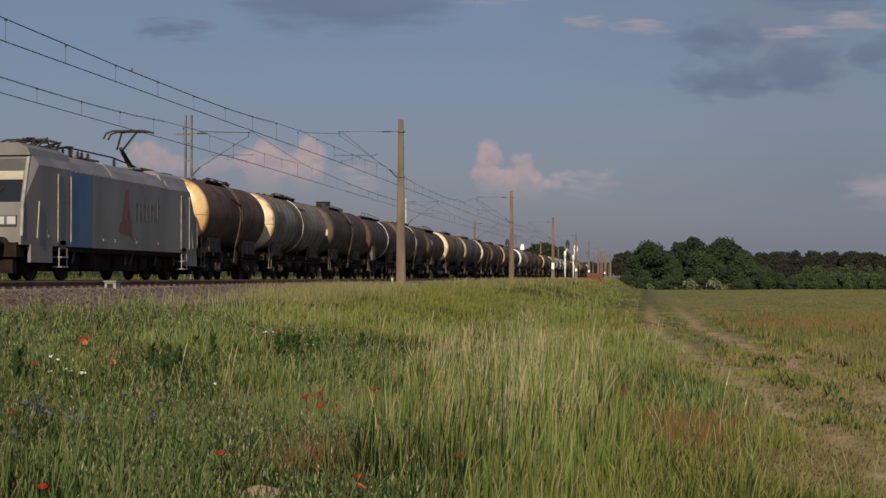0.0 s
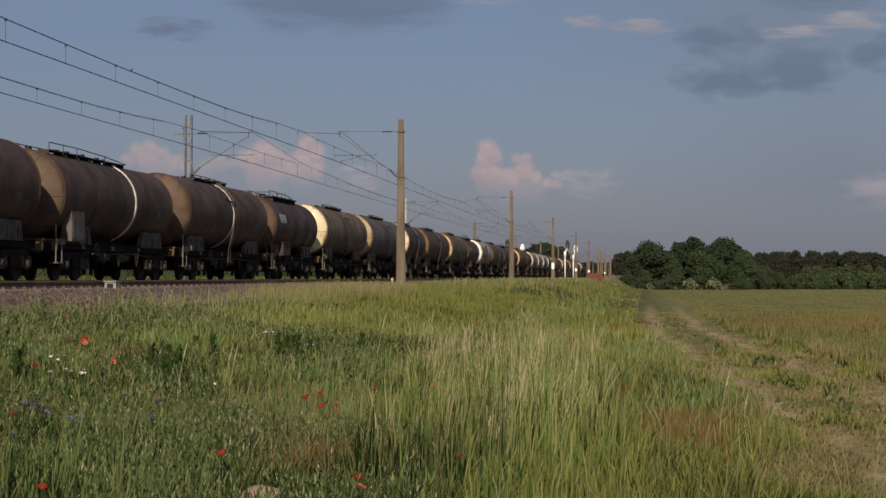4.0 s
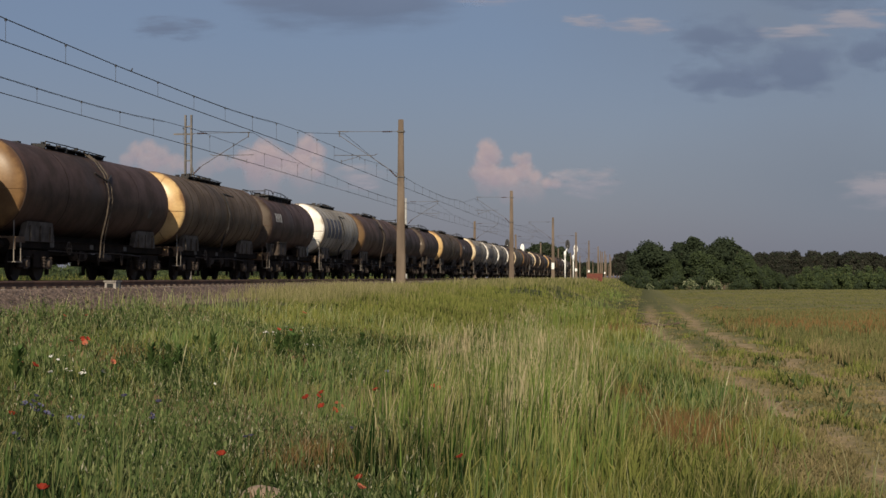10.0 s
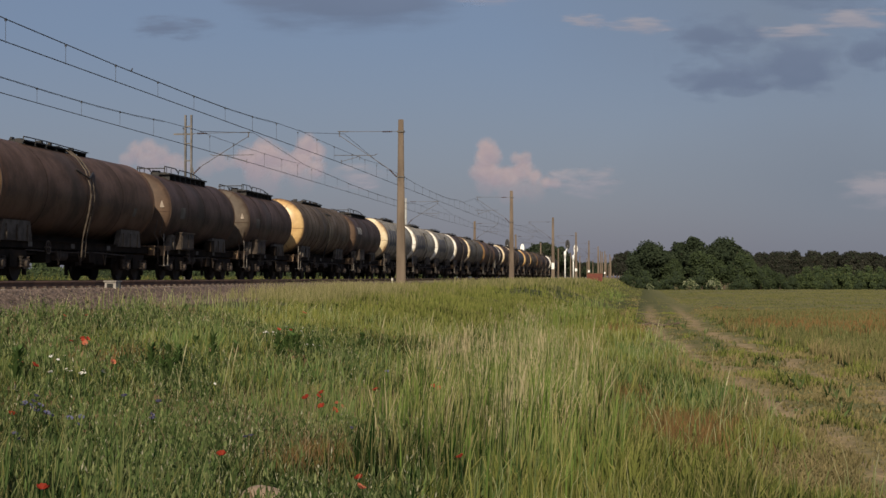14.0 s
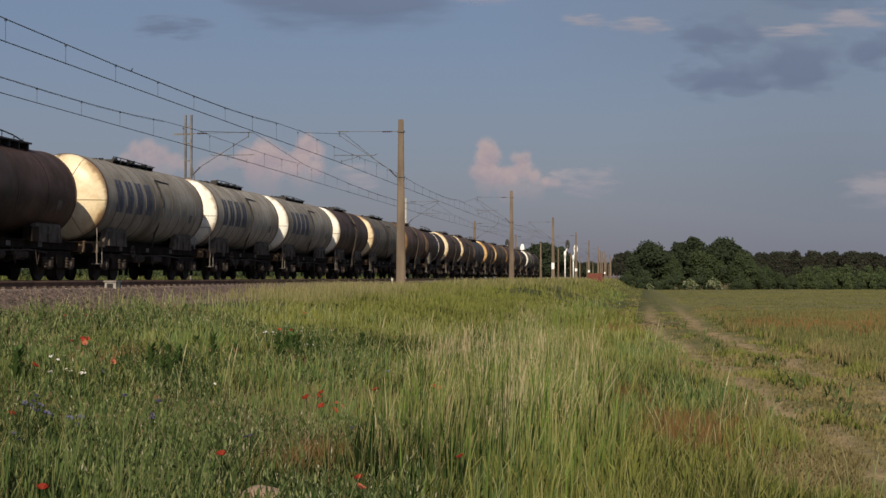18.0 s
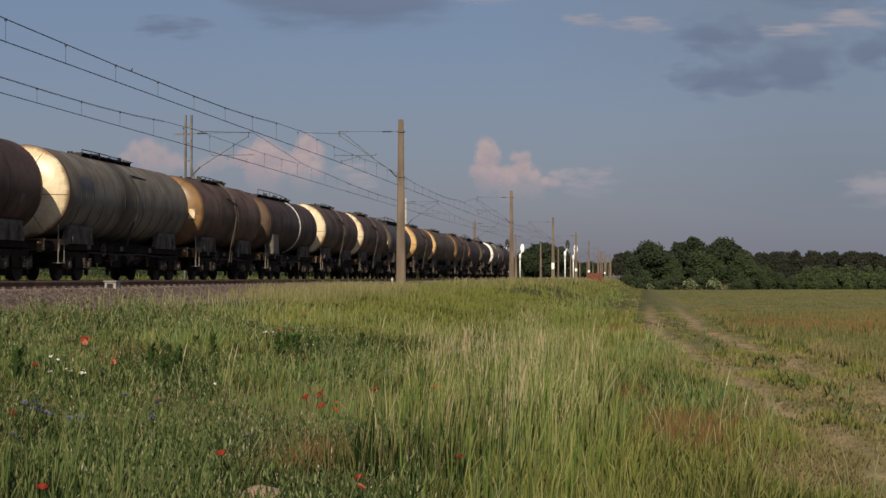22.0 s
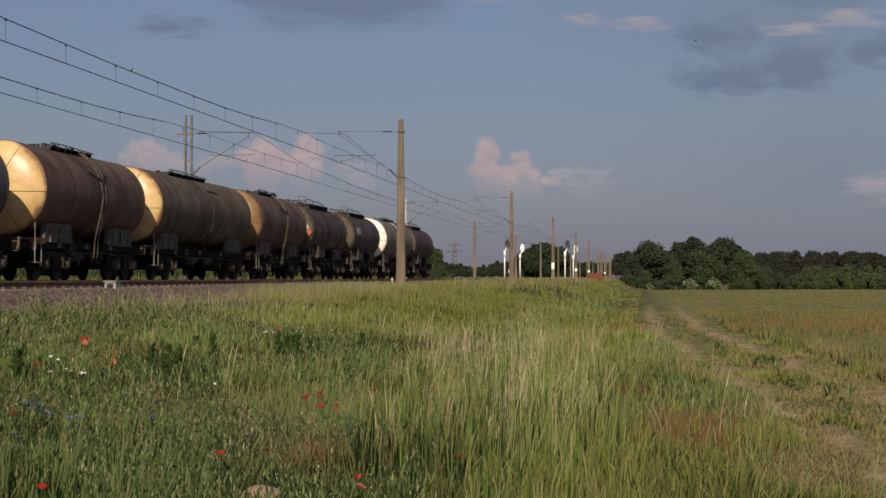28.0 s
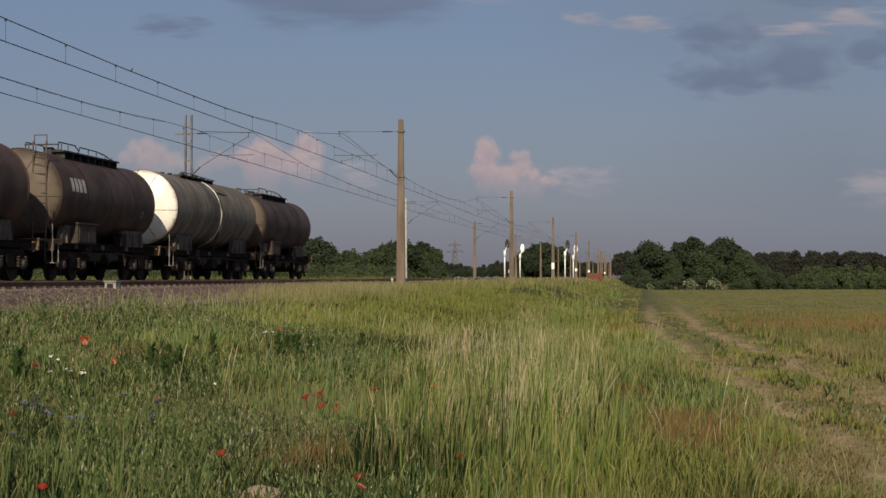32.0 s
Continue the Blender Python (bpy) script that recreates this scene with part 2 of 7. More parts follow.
sleeper_mat = material("grey_sleeper_concrete", (0.30, 0.28, 0.26), (0.20, 0.18, 0.165), 0.95, scale=3, fine=30, bump=0.3)
railhead = material("worn_rail_steel", (0.155, 0.088, 0.060), (0.090, 0.055, 0.040), 0.85, 0.0, scale=2, fine=30, bump=0.1)
wire_mat = material("oxidised_copper_wire", (0.095, 0.098, 0.105), (0.07, 0.07, 0.07), 0.6, 0.4, scale=2, fine=10, bump=0)
insulator_mat = material("brown_porcelain", (0.07, 0.04, 0.03), (0.05, 0.03, 0.025), 0.25, scale=4, fine=20, bump=0)
bark_mat = material("grey_brown_bark", (0.13, 0.10, 0.075), (0.08, 0.06, 0.045), 0.95, scale=5, fine=30, bump=0.6)
soil_rock = material("brown_field_stone", (0.27, 0.20, 0.145), (0.20, 0.148, 0.108), 0.9, scale=6, fine=40, bump=0.3)
signal_white = plain("white_signal_enamel", (0.82, 0.82, 0.80), 0.45)
signal_black = plain("black_signal_enamel", (0.012, 0.012, 0.013), 0.4)
glass_mat = plain("dark_lens_glass", (0.02, 0.02, 0.025), 0.08)
loco_silver = material("silver_grey_paint", (0.205, 0.193, 0.183), (0.145, 0.135, 0.127), 0.45, 0.1, scale=0.9, fine=14, bump=0.02, spread=0.05, axis=STREAK)
loco_blue = material("mid_blue_paint", (0.05, 0.125, 0.25), (0.04, 0.10, 0.20), 0.4, scale=0.9, fine=14, bump=0.02, spread=0.05)
loco_red = material("red_logo_paint", (0.20, 0.055, 0.055), (0.16, 0.045, 0.045), 0.45, scale=1, fine=14, bump=0.0, spread=0.05)
loco_dark = material("dark_grey_paint", (0.10, 0.10, 0.105), (0.075, 0.073, 0.07), 0.55, scale=1.2, fine=20, bump=0.05)
red_rust = material("faded_red_box_paint", (0.16, 0.05, 0.036), (0.11, 0.038, 0.028), 0.8, scale=2, fine=20, bump=0.1)
wind_glass = plain("dark_cab_glass", (0.015, 0.018, 0.02), 0.05)
lamp_glass = plain("clear_headlamp_glass", (0.42, 0.42, 0.40), 0.12)


# ---- mesh building ----
class Shape:
    """Vertices and faces gathered for one mesh."""

    def __init__(self):
        self.v, self.f, self.smooth = [], [], False

    def add(self, verts, faces):
        k = len(self.v)
        self.v += [tuple(p) for p in verts]
        self.f += [tuple(i + k for i in f) for f in faces]
        return self

    def box(self, c, s, m=None, taper=1.0):
        pts = [Vector((sx * s[0] / 2 * (taper if sz > 0 else 1), sy * s[1] / 2 * (taper if sz > 0 else 1), sz * s[2] / 2))
               for sz in (-1, 1) for sy in (-1, 1) for sx in (-1, 1)]
        pts = [(m @ p if m else p) + Vector(c) for p in pts]
        return self.add(pts, [(0, 2, 3, 1), (4, 5, 7, 6), (0, 1, 5, 4), (2, 6, 7, 3), (0, 4, 6, 2), (1, 3, 7, 5)])

    def tube(self, a, b, r, r2=None, seg=6, caps=True):
        a, b = Vector(a), Vector(b)
        q = (b - a).to_track_quat("Z", "Y")
        r2 = r if r2 is None else r2
        ring = [Vector((math.cos(2 * math.pi * i / seg), math.sin(2 * math.pi * i / seg), 0)) for i in range(seg)]
        pts = [a + q @ (p * r) for p in ring] + [b + q @ (p * r2) for p in ring]
        faces = [(i, (i + 1) % seg, seg + (i + 1) % seg, seg + i) for i in range(seg)]
        if caps:
            faces += [tuple(range(seg))[::-1], tuple(range(seg, 2 * seg))]
        return self.add(pts, faces)

    def line(self, pts, r, seg=5):
        """A bent round bar through the points, in one piece."""
        pts = [Vector(p) for p in pts]
        k, n = len(self.v), len(pts)
        for i, p in enumerate(pts):
            way = (pts[min(i + 1, n - 1)] - pts[max(i - 1, 0)]).normalized()
            q = way.to_track_quat("Z", "Y")
            self.v += [tuple(p + q @ Vector((r * math.cos(2 * math.pi * j / seg), r * math.sin(2 * math.pi * j / seg), 0))) for j in range(seg)]
        for i in range(n - 1):
            self.f += [(k + i * seg + j, k + i * seg + (j + 1) % seg, k + (i + 1) * seg + (j + 1) % seg, k + (i + 1) * seg + j) for j in range(seg)]
        self.f += [tuple(range(k, k + seg))[::-1], tuple(range(k + (n - 1) * seg, k + n * seg))]
        return self

    def lathe(self, profile, cx, cz, seg=40, close=False):
        """Turned about an axis along y: profile of (y, radius)."""
        k = len(self.v)
        for y, r in profile:
            for i in range(seg):
                a = 2 * math.pi * i / seg
                self.v.append((cx + r * math.cos(a), y, cz + r * math.sin(a)))
        for j in range(len(profile) - 1):
            for i in range(seg):
                p, q = k + j * seg + i, k + j * seg + (i + 1) % seg
                self.f.append((p, p + seg, q + seg, q))
        return self

    def prism(self, outline, y0, y1):
        """An (x, z) outline drawn out along y."""
        n = len(outline)
        return self.add([(x, y, z) for y in (y0, y1) for x, z in outline],
                        [(i, (i + 1) % n, n + (i + 1) % n, n + i) for i in range(n)] + [tuple(range(n))[::-1], tuple(range(n, 2 * n))])

    def mesh(self, name, mat, smooth=False):
        me = bpy.data.meshes.new(name)
        me.from_pydata(self.v, [], self.f)
        if smooth:
            me.polygons.foreach_set("use_smooth", [True] * len(me.polygons))
        me.materials.append(mat)
        me.update()
        return me


def part(name, shape, mat=None, parent=None, label="", smooth=False, at=None):
    """One mesh object under a thing or a part; shape is a Shape or a finished mesh."""
    me = shape.mesh(name, mat, smooth) if isinstance(shape, Shape) else shape
    ob = new(name, me)
    ob.parent = parent
    if at is not None:
        ob.matrix_basis = at
    return tagged(ob, label) if label else ob


def thing(name, m, label, category, group="", kind=""):
    ob = new(name)
    ob.matrix_basis = m
    return tagged(ob, label, category, group, kind)


def single(name, shape, mat, label, category, group="", kind="", smooth=False, at=None):
    return tagged(part(name, shape, mat, None, "", smooth, at), label, category, group, kind)


def step(a, b, x):
    t = np.clip((np.asarray(x, float) - a) / (b - a), 0, 1)
    return t * t * (3 - 2 * t)


# ---- the ground ----
def ground_z(x, y):
    """Height of the field: a low railway bank to the west, a track and falling meadow to the east."""
    x, y = np.asarray(x, float), np.asarray(y, float)
    far = step(45, 115, y)
    near_side = 0.95 - 0.93 * step(-12.6, -2.2, x)
    shoulder = 1.05 - 1.15 * step(-6.5, -2.0, x)
    east = near_side * (1 - far) + shoulder * far
    fall = -0.9 * step(20, 420, y) * step(-7, 2, x)
    west = 0.95 - 1.0 * step(22.5, 30, -x)
    z = np.where(x < -22, west, east + fall)
    lumps = 0.05 * np.sin(x * 0.9 + 1.3) * np.sin(y * 0.55) + 0.03 * np.sin(x * 2.3 + y * 1.7)
    return z + lumps * step(-13, -10, x) * (1 - step(120, 200, y))


def rut_x(y):
    return 2.6 - 0.048 * np.minimum(y, 50)


def sheet(name, xs, ys, mat, label, category):
    gx, gy = np.meshgrid(xs, ys)
    gz = ground_z(gx, gy)
    for k in (0, 1):                                    # two shallow wheel ruts
        d = np.abs(gx - (rut_x(gy) + 1.5 * k))
        gz = gz - 0.045 * np.exp(-(d / 0.22) ** 2) * (gy < 140)
    pts = np.stack([gx, gy, gz], -1).reshape(-1, 3)
    w = len(xs)
    i = (np.arange(len(ys) - 1)[:, None] * w + np.arange(w - 1)).ravel()
    me = bpy.data.meshes.new(name)
    me.from_pydata(pts.tolist(), [], np.stack([i, i + 1, i + w + 1, i + w], 1).tolist())
    me.polygons.foreach_set("use_smooth", [True] * len(me.polygons))
    me.materials.append(mat)
    return tagged(new(name, me), label, category, kind="structure")


def ground_material():
    m = bpy.data.materials.new("meadow_soil")
    m.use_nodes = True
    n, l = m.node_tree.nodes, m.node_tree.links
    p = n["Principled BSDF"]
    p.inputs["Roughness"].default_value = 1.0
    p.inputs["Specular IOR Level"].default_value = 0.1
    geo = n.new("ShaderNodeNewGeometry")
    sep = n.new("ShaderNodeSeparateXYZ")
    l.new(geo.outputs["Position"], sep.inputs[0])

    def math_node(op, a, b=None):
        k = n.new("ShaderNodeMath")
        k.operation = op
        for i, v in enumerate((a, b)):
            if v is None:
                continue
            if isinstance(v, (int, float)):
                k.inputs[i].default_value = v
            else:
                l.new(v, k.inputs[i])
        return k.outputs[0]

    def noise_node(scale, detail=4):
        k = n.new("ShaderNodeTexNoise")
        k.inputs["Scale"].default_value, k.inputs["Detail"].default_value = scale, detail
        l.new(geo.outputs["Position"], k.inputs[0])
        return k.outputs[0]

    def ramp(v, a, b, c0, c1):
        k = n.new("ShaderNodeValToRGB")
        k.color_ramp.elements[0].position, k.color_ramp.elements[1].position = a, b
        k.color_ramp.elements[0].color, k.color_ramp.elements[1].color = (*c0, 1), (*c1, 1)
        l.new(v, k.inputs[0])
        return k.outputs[0]

    def mix(f, a, b):
        k = n.new("ShaderNodeMix")
        k.data_type = "RGBA"
        l.new(f, k.inputs[0])
        l.new(a, k.inputs[6])
        l.new(b, k.inputs[7])
        return k.outputs[2]

    grass = ramp(noise_node(0.35), 0.35, 0.68, (0.055, 0.072, 0.026), (0.105, 0.105, 0.042))
    fine = ramp(noise_node(7.0, 6), 0.3, 0.75, (0.022, 0.030, 0.012), (0.11, 0.105, 0.048))
    half = n.new("ShaderNodeValue")
    half.outputs[0].default_value = 0.5
    colour = mix(half.outputs[0], grass, fine)
    # reddish sorrel in the east field
    sorrel = math_node("MULTIPLY", ramp(noise_node(0.09), 0.48, 0.62, (0, 0, 0), (1, 1, 1)),
                       ramp(math_node("DIVIDE", sep.outputs[0], 40.0), 0.12, 0.3, (0, 0, 0), (1, 1, 1)))
    rust = ramp(noise_node(5.0), 0.3, 0.7, (0.125, 0.085, 0.045), (0.10, 0.09, 0.04))
    colour = mix(math_node("MULTIPLY", sorrel, 0.75), colour, rust)
    # drier pale sward east of the bank
    pale = ramp(noise_node(0.6, 5), 0.3, 0.7, (0.125, 0.130, 0.050), (0.21, 0.185, 0.085))
    dry = ramp(math_node("DIVIDE", math_node("ADD", sep.outputs[0], 4.0), 20.0), 0.16, 0.3, (0, 0, 0), (1, 1, 1))
    colour = mix(math_node("MULTIPLY", dry, 0.75), colour, pale)
    # bare wheel ruts
    y_cut = math_node("MINIMUM", sep.outputs[1], 50.0)
    line = math_node("SUBTRACT", 2.6, math_node("MULTIPLY", y_cut, 0.048))
    wob = math_node("MULTIPLY", math_node("SUBTRACT", noise_node(0.4), 0.5), 0.7)
    off = math_node("ADD", math_node("SUBTRACT", sep.outputs[0], line), wob)
    masks = []
    for k in (0.0, 1.5):
        d = math_node("ABSOLUTE", math_node("SUBTRACT", off, k))
        masks.append(ramp(math_node("ADD", d, math_node("MULTIPLY", math_node("SUBTRACT", noise_node(2.4), 0.5), 0.8)), 0.03, 0.38, (1, 1, 1), (0, 0, 0)))
    sand = ramp(noise_node(2.2, 6), 0.3, 0.7, (0.385, 0.280, 0.162), (0.235, 0.175, 0.098))
    colour = mix(math_node("MULTIPLY", math_node("MAXIMUM", masks[0], masks[1]), ramp(math_node("DIVIDE", sep.outputs[1], 200.0), 0.34, 0.56, (0.85, 0.85, 0.85), (0.0, 0.0, 0.0))), colour, sand)
    l.new(colour, p.inputs["Base Color"])
    b = n.new("ShaderNodeBump")
    b.inputs["Strength"].default_value, b.inputs["Distance"].default_value = 0.6, 0.08
    l.new(noise_node(9.0, 6), b.inputs["Height"])
    l.new(b.outputs[0], p.inputs["Normal"])
    return m


soil = ground_material()
xs = np.unique(np.concatenate([np.linspace(-2500, -140, 16), np.linspace(-140, -24, 30), np.linspace(-24, 8, 129), np.linspace(8, 60, 53), np.linspace(60, 2500, 20)]))
ys = np.unique(np.concatenate([np.linspace(-900, -20, 24), np.linspace(-20, 70, 181), np.linspace(70, 160, 61), np.linspace(160, 600, 45), np.linspace(600, 4200, 20)]))
sheet("ground", xs, ys, soil, "green meadow with a rutted dirt track and reddish patches", "ground")

# ---- ballast bed and track ----
TRACK0, TRACK1 = -460.0, 1150.0
bed = Shape()
bed.prism([(-22.9, 0.86), (-12.55, 0.86), (-13.25, 1.30), (-22.2, 1.30)], TRACK0, TRACK1)
single("ballast_bed", bed, ballast_mat, "grey-brown crushed stone ballast bed under two tracks", "ballast", kind="structure")

random.seed(4)
stones = Shape()
for i in range(36000):
    y = 26 + 70 * random.random() ** 1.5
    u = random.random() * 2.3 - 1.05
    x, z = (-12.5 - 0.75 * u, 0.84 + 0.45 * u) if u < 1 else (-13.25 - (u - 1) * 3.2, 1.30)
    if u < 0:
        x = -12.5 - 1.2 * u
        z = float(ground_z(x, y)) + 0.01
    r = random.uniform(0.022, 0.060)
    e = Euler((random.uniform(0, 6), random.uniform(0, 6), random.uniform(0, 6))).to_matrix()
    k = len(stones.v)
    for p in ((1, 0, 0), (-0.5, 0.9, 0), (-0.5, -0.8, 0.1), (0, 0, 0.9), (0.1, 0, -0.8)):
        q = e @ Vector(p) * r
        stones.v.append((x + q.x, y + q.y, z + q.z))
    stones.f += [(k, k + 1, k + 3), (k + 1, k + 2, k + 3), (k + 2, k, k + 3), (k + 1, k, k + 4), (k + 2, k + 1, k + 4), (k, k + 2, k + 4)]
single("ballast_stones", stones, stone_mat, "loose angular ballast stones on the bank shoulder", "stones", kind="stuff")

clip_mat = material("grimy_rail_clip", (0.11, 0.085, 0.070), (0.07, 0.055, 0.045), 0.9, scale=8, fine=40, bump=0.1)
rail_profile = [(-0.075, 0.0), (0.075, 0.0), (0.075, 0.02), (0.012, 0.04), (0.012, 0.12), (0.036, 0.135), (0.036, 0.165), (0.028, 0.172),
                (-0.028, 0.172), (-0.036, 0.165), (-0.036, 0.135), (-0.012, 0.12), (-0.012, 0.04), (-0.075, 0.02)]
sleeper_shape = Shape().box((0, 0, 0), (2.6, 0.26, 0.16), taper=0.94).mesh("sleeper", sleeper_mat)
for cx, which in ((NEAR_TRACK, "near"), (FAR_TRACK, "far")):
    track = thing("railway_track", pose(cx, 0, RAIL), "rusty steel rails on grey concrete sleepers in ballast", "railway track", "parallel tracks", "structure")
    for s in (-1, 1):
        part("rail", Shape().prism([(x + s * 0.753, z - 0.172) for x, z in rail_profile], TRACK0, TRACK1), railhead, track)
    for i in range(140):
        part("sleeper", sleeper_shape, None, track, at=pose(0, 22 + 0.63 * i, -0.255))
    clips = Shape()
    for i in range(420):
        for s in (-1, 1):
            clips.box((s * 0.753 + 0.10, 22 + 0.63 * i, -0.145), (0.09, 0.12, 0.05))
    tagged(part("rail_clips", clips, clip_mat, track, "grimy rail fastenings"), kind="stuff")
    rest = Shape()
    y = 22 + 0.63 * 140
    while y < 420:
        rest.box((0, y, -0.255), (2.6, 0.26, 0.16))
        y += 0.63
    tagged(part("sleepers_beyond", rest, sleeper_mat, track), kind="stuff")

# ---- overhead line ----
NEAR_MAST, FAR_MAST = -12.2, -22.4
NEAR_Y = [10.8, 78.8, 145.0, 210.5, 280.5, 344, 411, 478, 545, 612, 680, 750, 820, 890, 960, 1030, 1100]
FAR_Y = [10.8, 76.1, 147.7, 208.3, 275, 341, 410, 478, 545, 612, 680, 750, 820, 890, 960, 1030, 1100]


lattice_steel = material("dull_lattice_steel", (0.165, 0.152, 0.145), (0.10, 0.092, 0.086), 0.6, 0.2, scale=3, fine=30, bump=0.05)


def concrete_pole(h, w0, w1):
    s = Shape()
    ring0 = [(-w0 / 2, -w0 * 0.35), (w0 / 2, -w0 * 0.35), (w0 / 2, w0 * 0.35), (-w0 / 2, w0 * 0.35)]
    k = w1 / w0
    c = 0.18
    for z, f in ((0.0, 1.0), (h, k)):
        for x, y in ring0:
            for a, b in ((1 - c, 1), (1, 1 - c)) if x * y > 0 else ((1, 1 - c), (1 - c, 1)):
                s.v.append((x * a * f, y * b * f, z))
    n = 8
    s.f += [(i, (i + 1) % n, n + (i + 1) % n, n + i) for i in range(n)] + [tuple(range(n))[::-1], tuple(range(n, 2 * n))]
    return s


def insulator(a, b, r=0.055):
    s = Shape()
    a, b = Vector(a), Vector(b)
    for i in range(5):
        p = a.lerp(b, (i + 0.1) / 5)
        q = a.lerp(b, (i + 0.6) / 5)
        s.tube(p, q, r, r * 0.45, seg=8)
    s.tube(a, b, r * 0.4, seg=6)
    return s


def cantilever(mast, side, reach, z_top, z_wire, z_foot):
    """Hinged bracket from the mast over the track; heights above the mast's foot. side: +1 to the east."""
    def x(d):
        return side * d
    arm = part("cantilever", Shape().tube((x(0.2), 0, z_top), (x(reach + 0.05), 0, z_top + 0.03), 0.013)
               .tube((x(reach - 0.45), 0, z_top + 0.02), (x(reach + 0.08), 0, z_top + 0.03), 0.026)
               .tube((x(0.62), 0, z_foot + 0.50), (x(reach), 0, z_top - 0.16), 0.017), dark_steel, mast)
    part("messenger_clamp", Shape().tube((x(reach), 0, z_top + 0.03), (x(reach - 0.02), 0, z_top - 0.24), 0.03, 0.02), dark_steel, arm)
    part("insulator", insulator((x(0.45), 0, z_top), (x(0.95), 0, z_top)), insulator_mat, arm)
    part("insulator", insulator((x(0.22), 0, z_foot + 0.1), (x(0.62), 0, z_foot + 0.50)), insulator_mat, arm)
    part("steady_tube", Shape().line([(x(reach - 1.95), 0, z_wire + 0.50), (x(reach - 1.8), 0, z_wire + 0.42), (x(reach + 0.25), 0, z_wire + 0.44)], 0.016), dark_steel, arm)
    part("steady_arm", Shape().tube((x(reach - 1.05), 0, z_wire + 0.42), (x(reach - 1.05), 0, z_wire + 0.20), 0.013)
         .tube((x(reach - 1.05), 0, z_wire + 0.38), (x(reach - 0.1), 0, z_wire + 0.12), 0.013).tube((x(reach - 0.1), 0, z_wire + 0.22), (x(reach - 0.1), 0, z_wire), 0.016), dark_steel, arm)


CONTACT = {NEAR_TRACK: 7.32, FAR_TRACK: 7.18}
MESSENGER_TOP = {NEAR_TRACK: 9.08, FAR_TRACK: 8.85}


def foot_z(x, y):
    return float(ground_z(x, y)) - 0.05


for i, y in enumerate(NEAR_Y):
    z0 = foot_z(NEAR_MAST, y)
    mast = thing("catenary_mast", pose(NEAR_MAST, y, z0), "tapered brown concrete catenary mast beside the track", "mast", "masts along the line")
    part("pole", concrete_pole(9.53 - z0, 0.46, 0.25), concrete, mast)
    part("foundation", Shape().box((0, 0, 0.02), (0.8, 0.7, 0.22), taper=0.9), concrete, mast, "concrete foot")
    for z in (MESSENGER_TOP[NEAR_TRACK] - z0 - 0.15, 6.65 - z0):
        part("clamp", Shape().box((0, 0, z), (0.38, 0.28, 0.07)), dark_steel, mast)
    cantilever(mast, -1, NEAR_MAST - NEAR_TRACK, MESSENGER_TOP[NEAR_TRACK] - z0 - 0.15, CONTACT[NEAR_TRACK] - z0, 6.55 - z0)
    if i == 3:
        part("mast_plate", Shape().box((0.0, -0.21, 2.1), (0.36, 0.02, 0.85)), signal_white, mast, "white marker plate")
    if i in (4, 5, 7):
        part("mast_plate", Shape().box((0.0, -0.22, 1.9), (0.4, 0.02, 0.5)), signal_white, mast, "white marker plate")

for y in (424.0, 444.0, 461.0, 505.0, 575.0):
    z0 = foot_z(NEAR_MAST - 0.3, y)
    mast = thing("catenary_mast", pose(NEAR_MAST - 0.3, y, z0), "tapered brown concrete mast of a far siding", "mast", "masts along the line")
    part("pole", concrete_pole(8.9 - z0, 0.44, 0.26), concrete, mast)
    part("foundation", Shape().box((0, 0, 0.02), (0.8, 0.7, 0.22), taper=0.9), concrete, mast, "concrete foot")

for i, y in enumerate(FAR_Y):
    z0 = foot_z(FAR_MAST, y)
    h = 9.62 - z0
    if i in (0, 1):
        mast = thing("catenary_mast", pose(FAR_MAST, y, z0), "grey steel lattice catenary mast behind the track", "mast", "masts along the line")
        for s in (-1, 1):
            part("leg", Shape().box((s * 0.15, 0, h / 2), (0.08, 0.14, h)), lattice_steel, mast)
        k = 0.5
        while k < h - 0.5:
            part("lacing", Shape().box((0, 0, k), (0.30, 0.03, 0.06)), lattice_steel, mast)
            k += 0.85
        part("stay", Shape().tube((0.2, 0, h - 2.6), (0.75, 0.0, h - 5.2), 0.03), lattice_steel, mast)
        part("crossarm", Shape().box((-0.25, 0, h - 0.95), (1.0, 0.08, 0.07)), lattice_steel, mast)
        cantilever(mast, 1, FAR_TRACK - FAR_MAST, MESSENGER_TOP[FAR_TRACK] - z0 - 0.15, CONTACT[FAR_TRACK] - z0, 6.55 - z0)
    else:
        slim = i == 2
        mast = thing("catenary_mast", pose(FAR_MAST, y, z0), "slim pale concrete catenary mast behind the track" if slim else "tapered brown concrete catenary mast beside the track", "mast", "masts along the line")
        part("pole", concrete_pole(h - 0.6, 0.26 if slim else 0.44, 0.16 if slim else 0.26), grey_steel if slim else concrete, mast)
        part("foundation", Shape().box((0, 0, 0.02), (0.8, 0.7, 0.22), taper=0.9), concrete, mast, "concrete foot")
        cantilever(mast, 1, FAR_TRACK - FAR_MAST, MESSENGER_TOP[FAR_TRACK] - z0 - 0.15, CONTACT[FAR_TRACK] - z0, 6.55 - z0)


HANG = ((0, 1.52), (9, 0.77), (14.6, 0.69), (18, 0.57), (22, 0.49), (26, 0.47))     # metres from the mast, height over the contact wire


def messenger_over(s, r):
    """Height of the messenger over the contact wire, s metres before one mast and r before the other."""
    return float(np.interp(min(s * 0.72, r), [h[0] for h in HANG], [h[1] for h in HANG]))


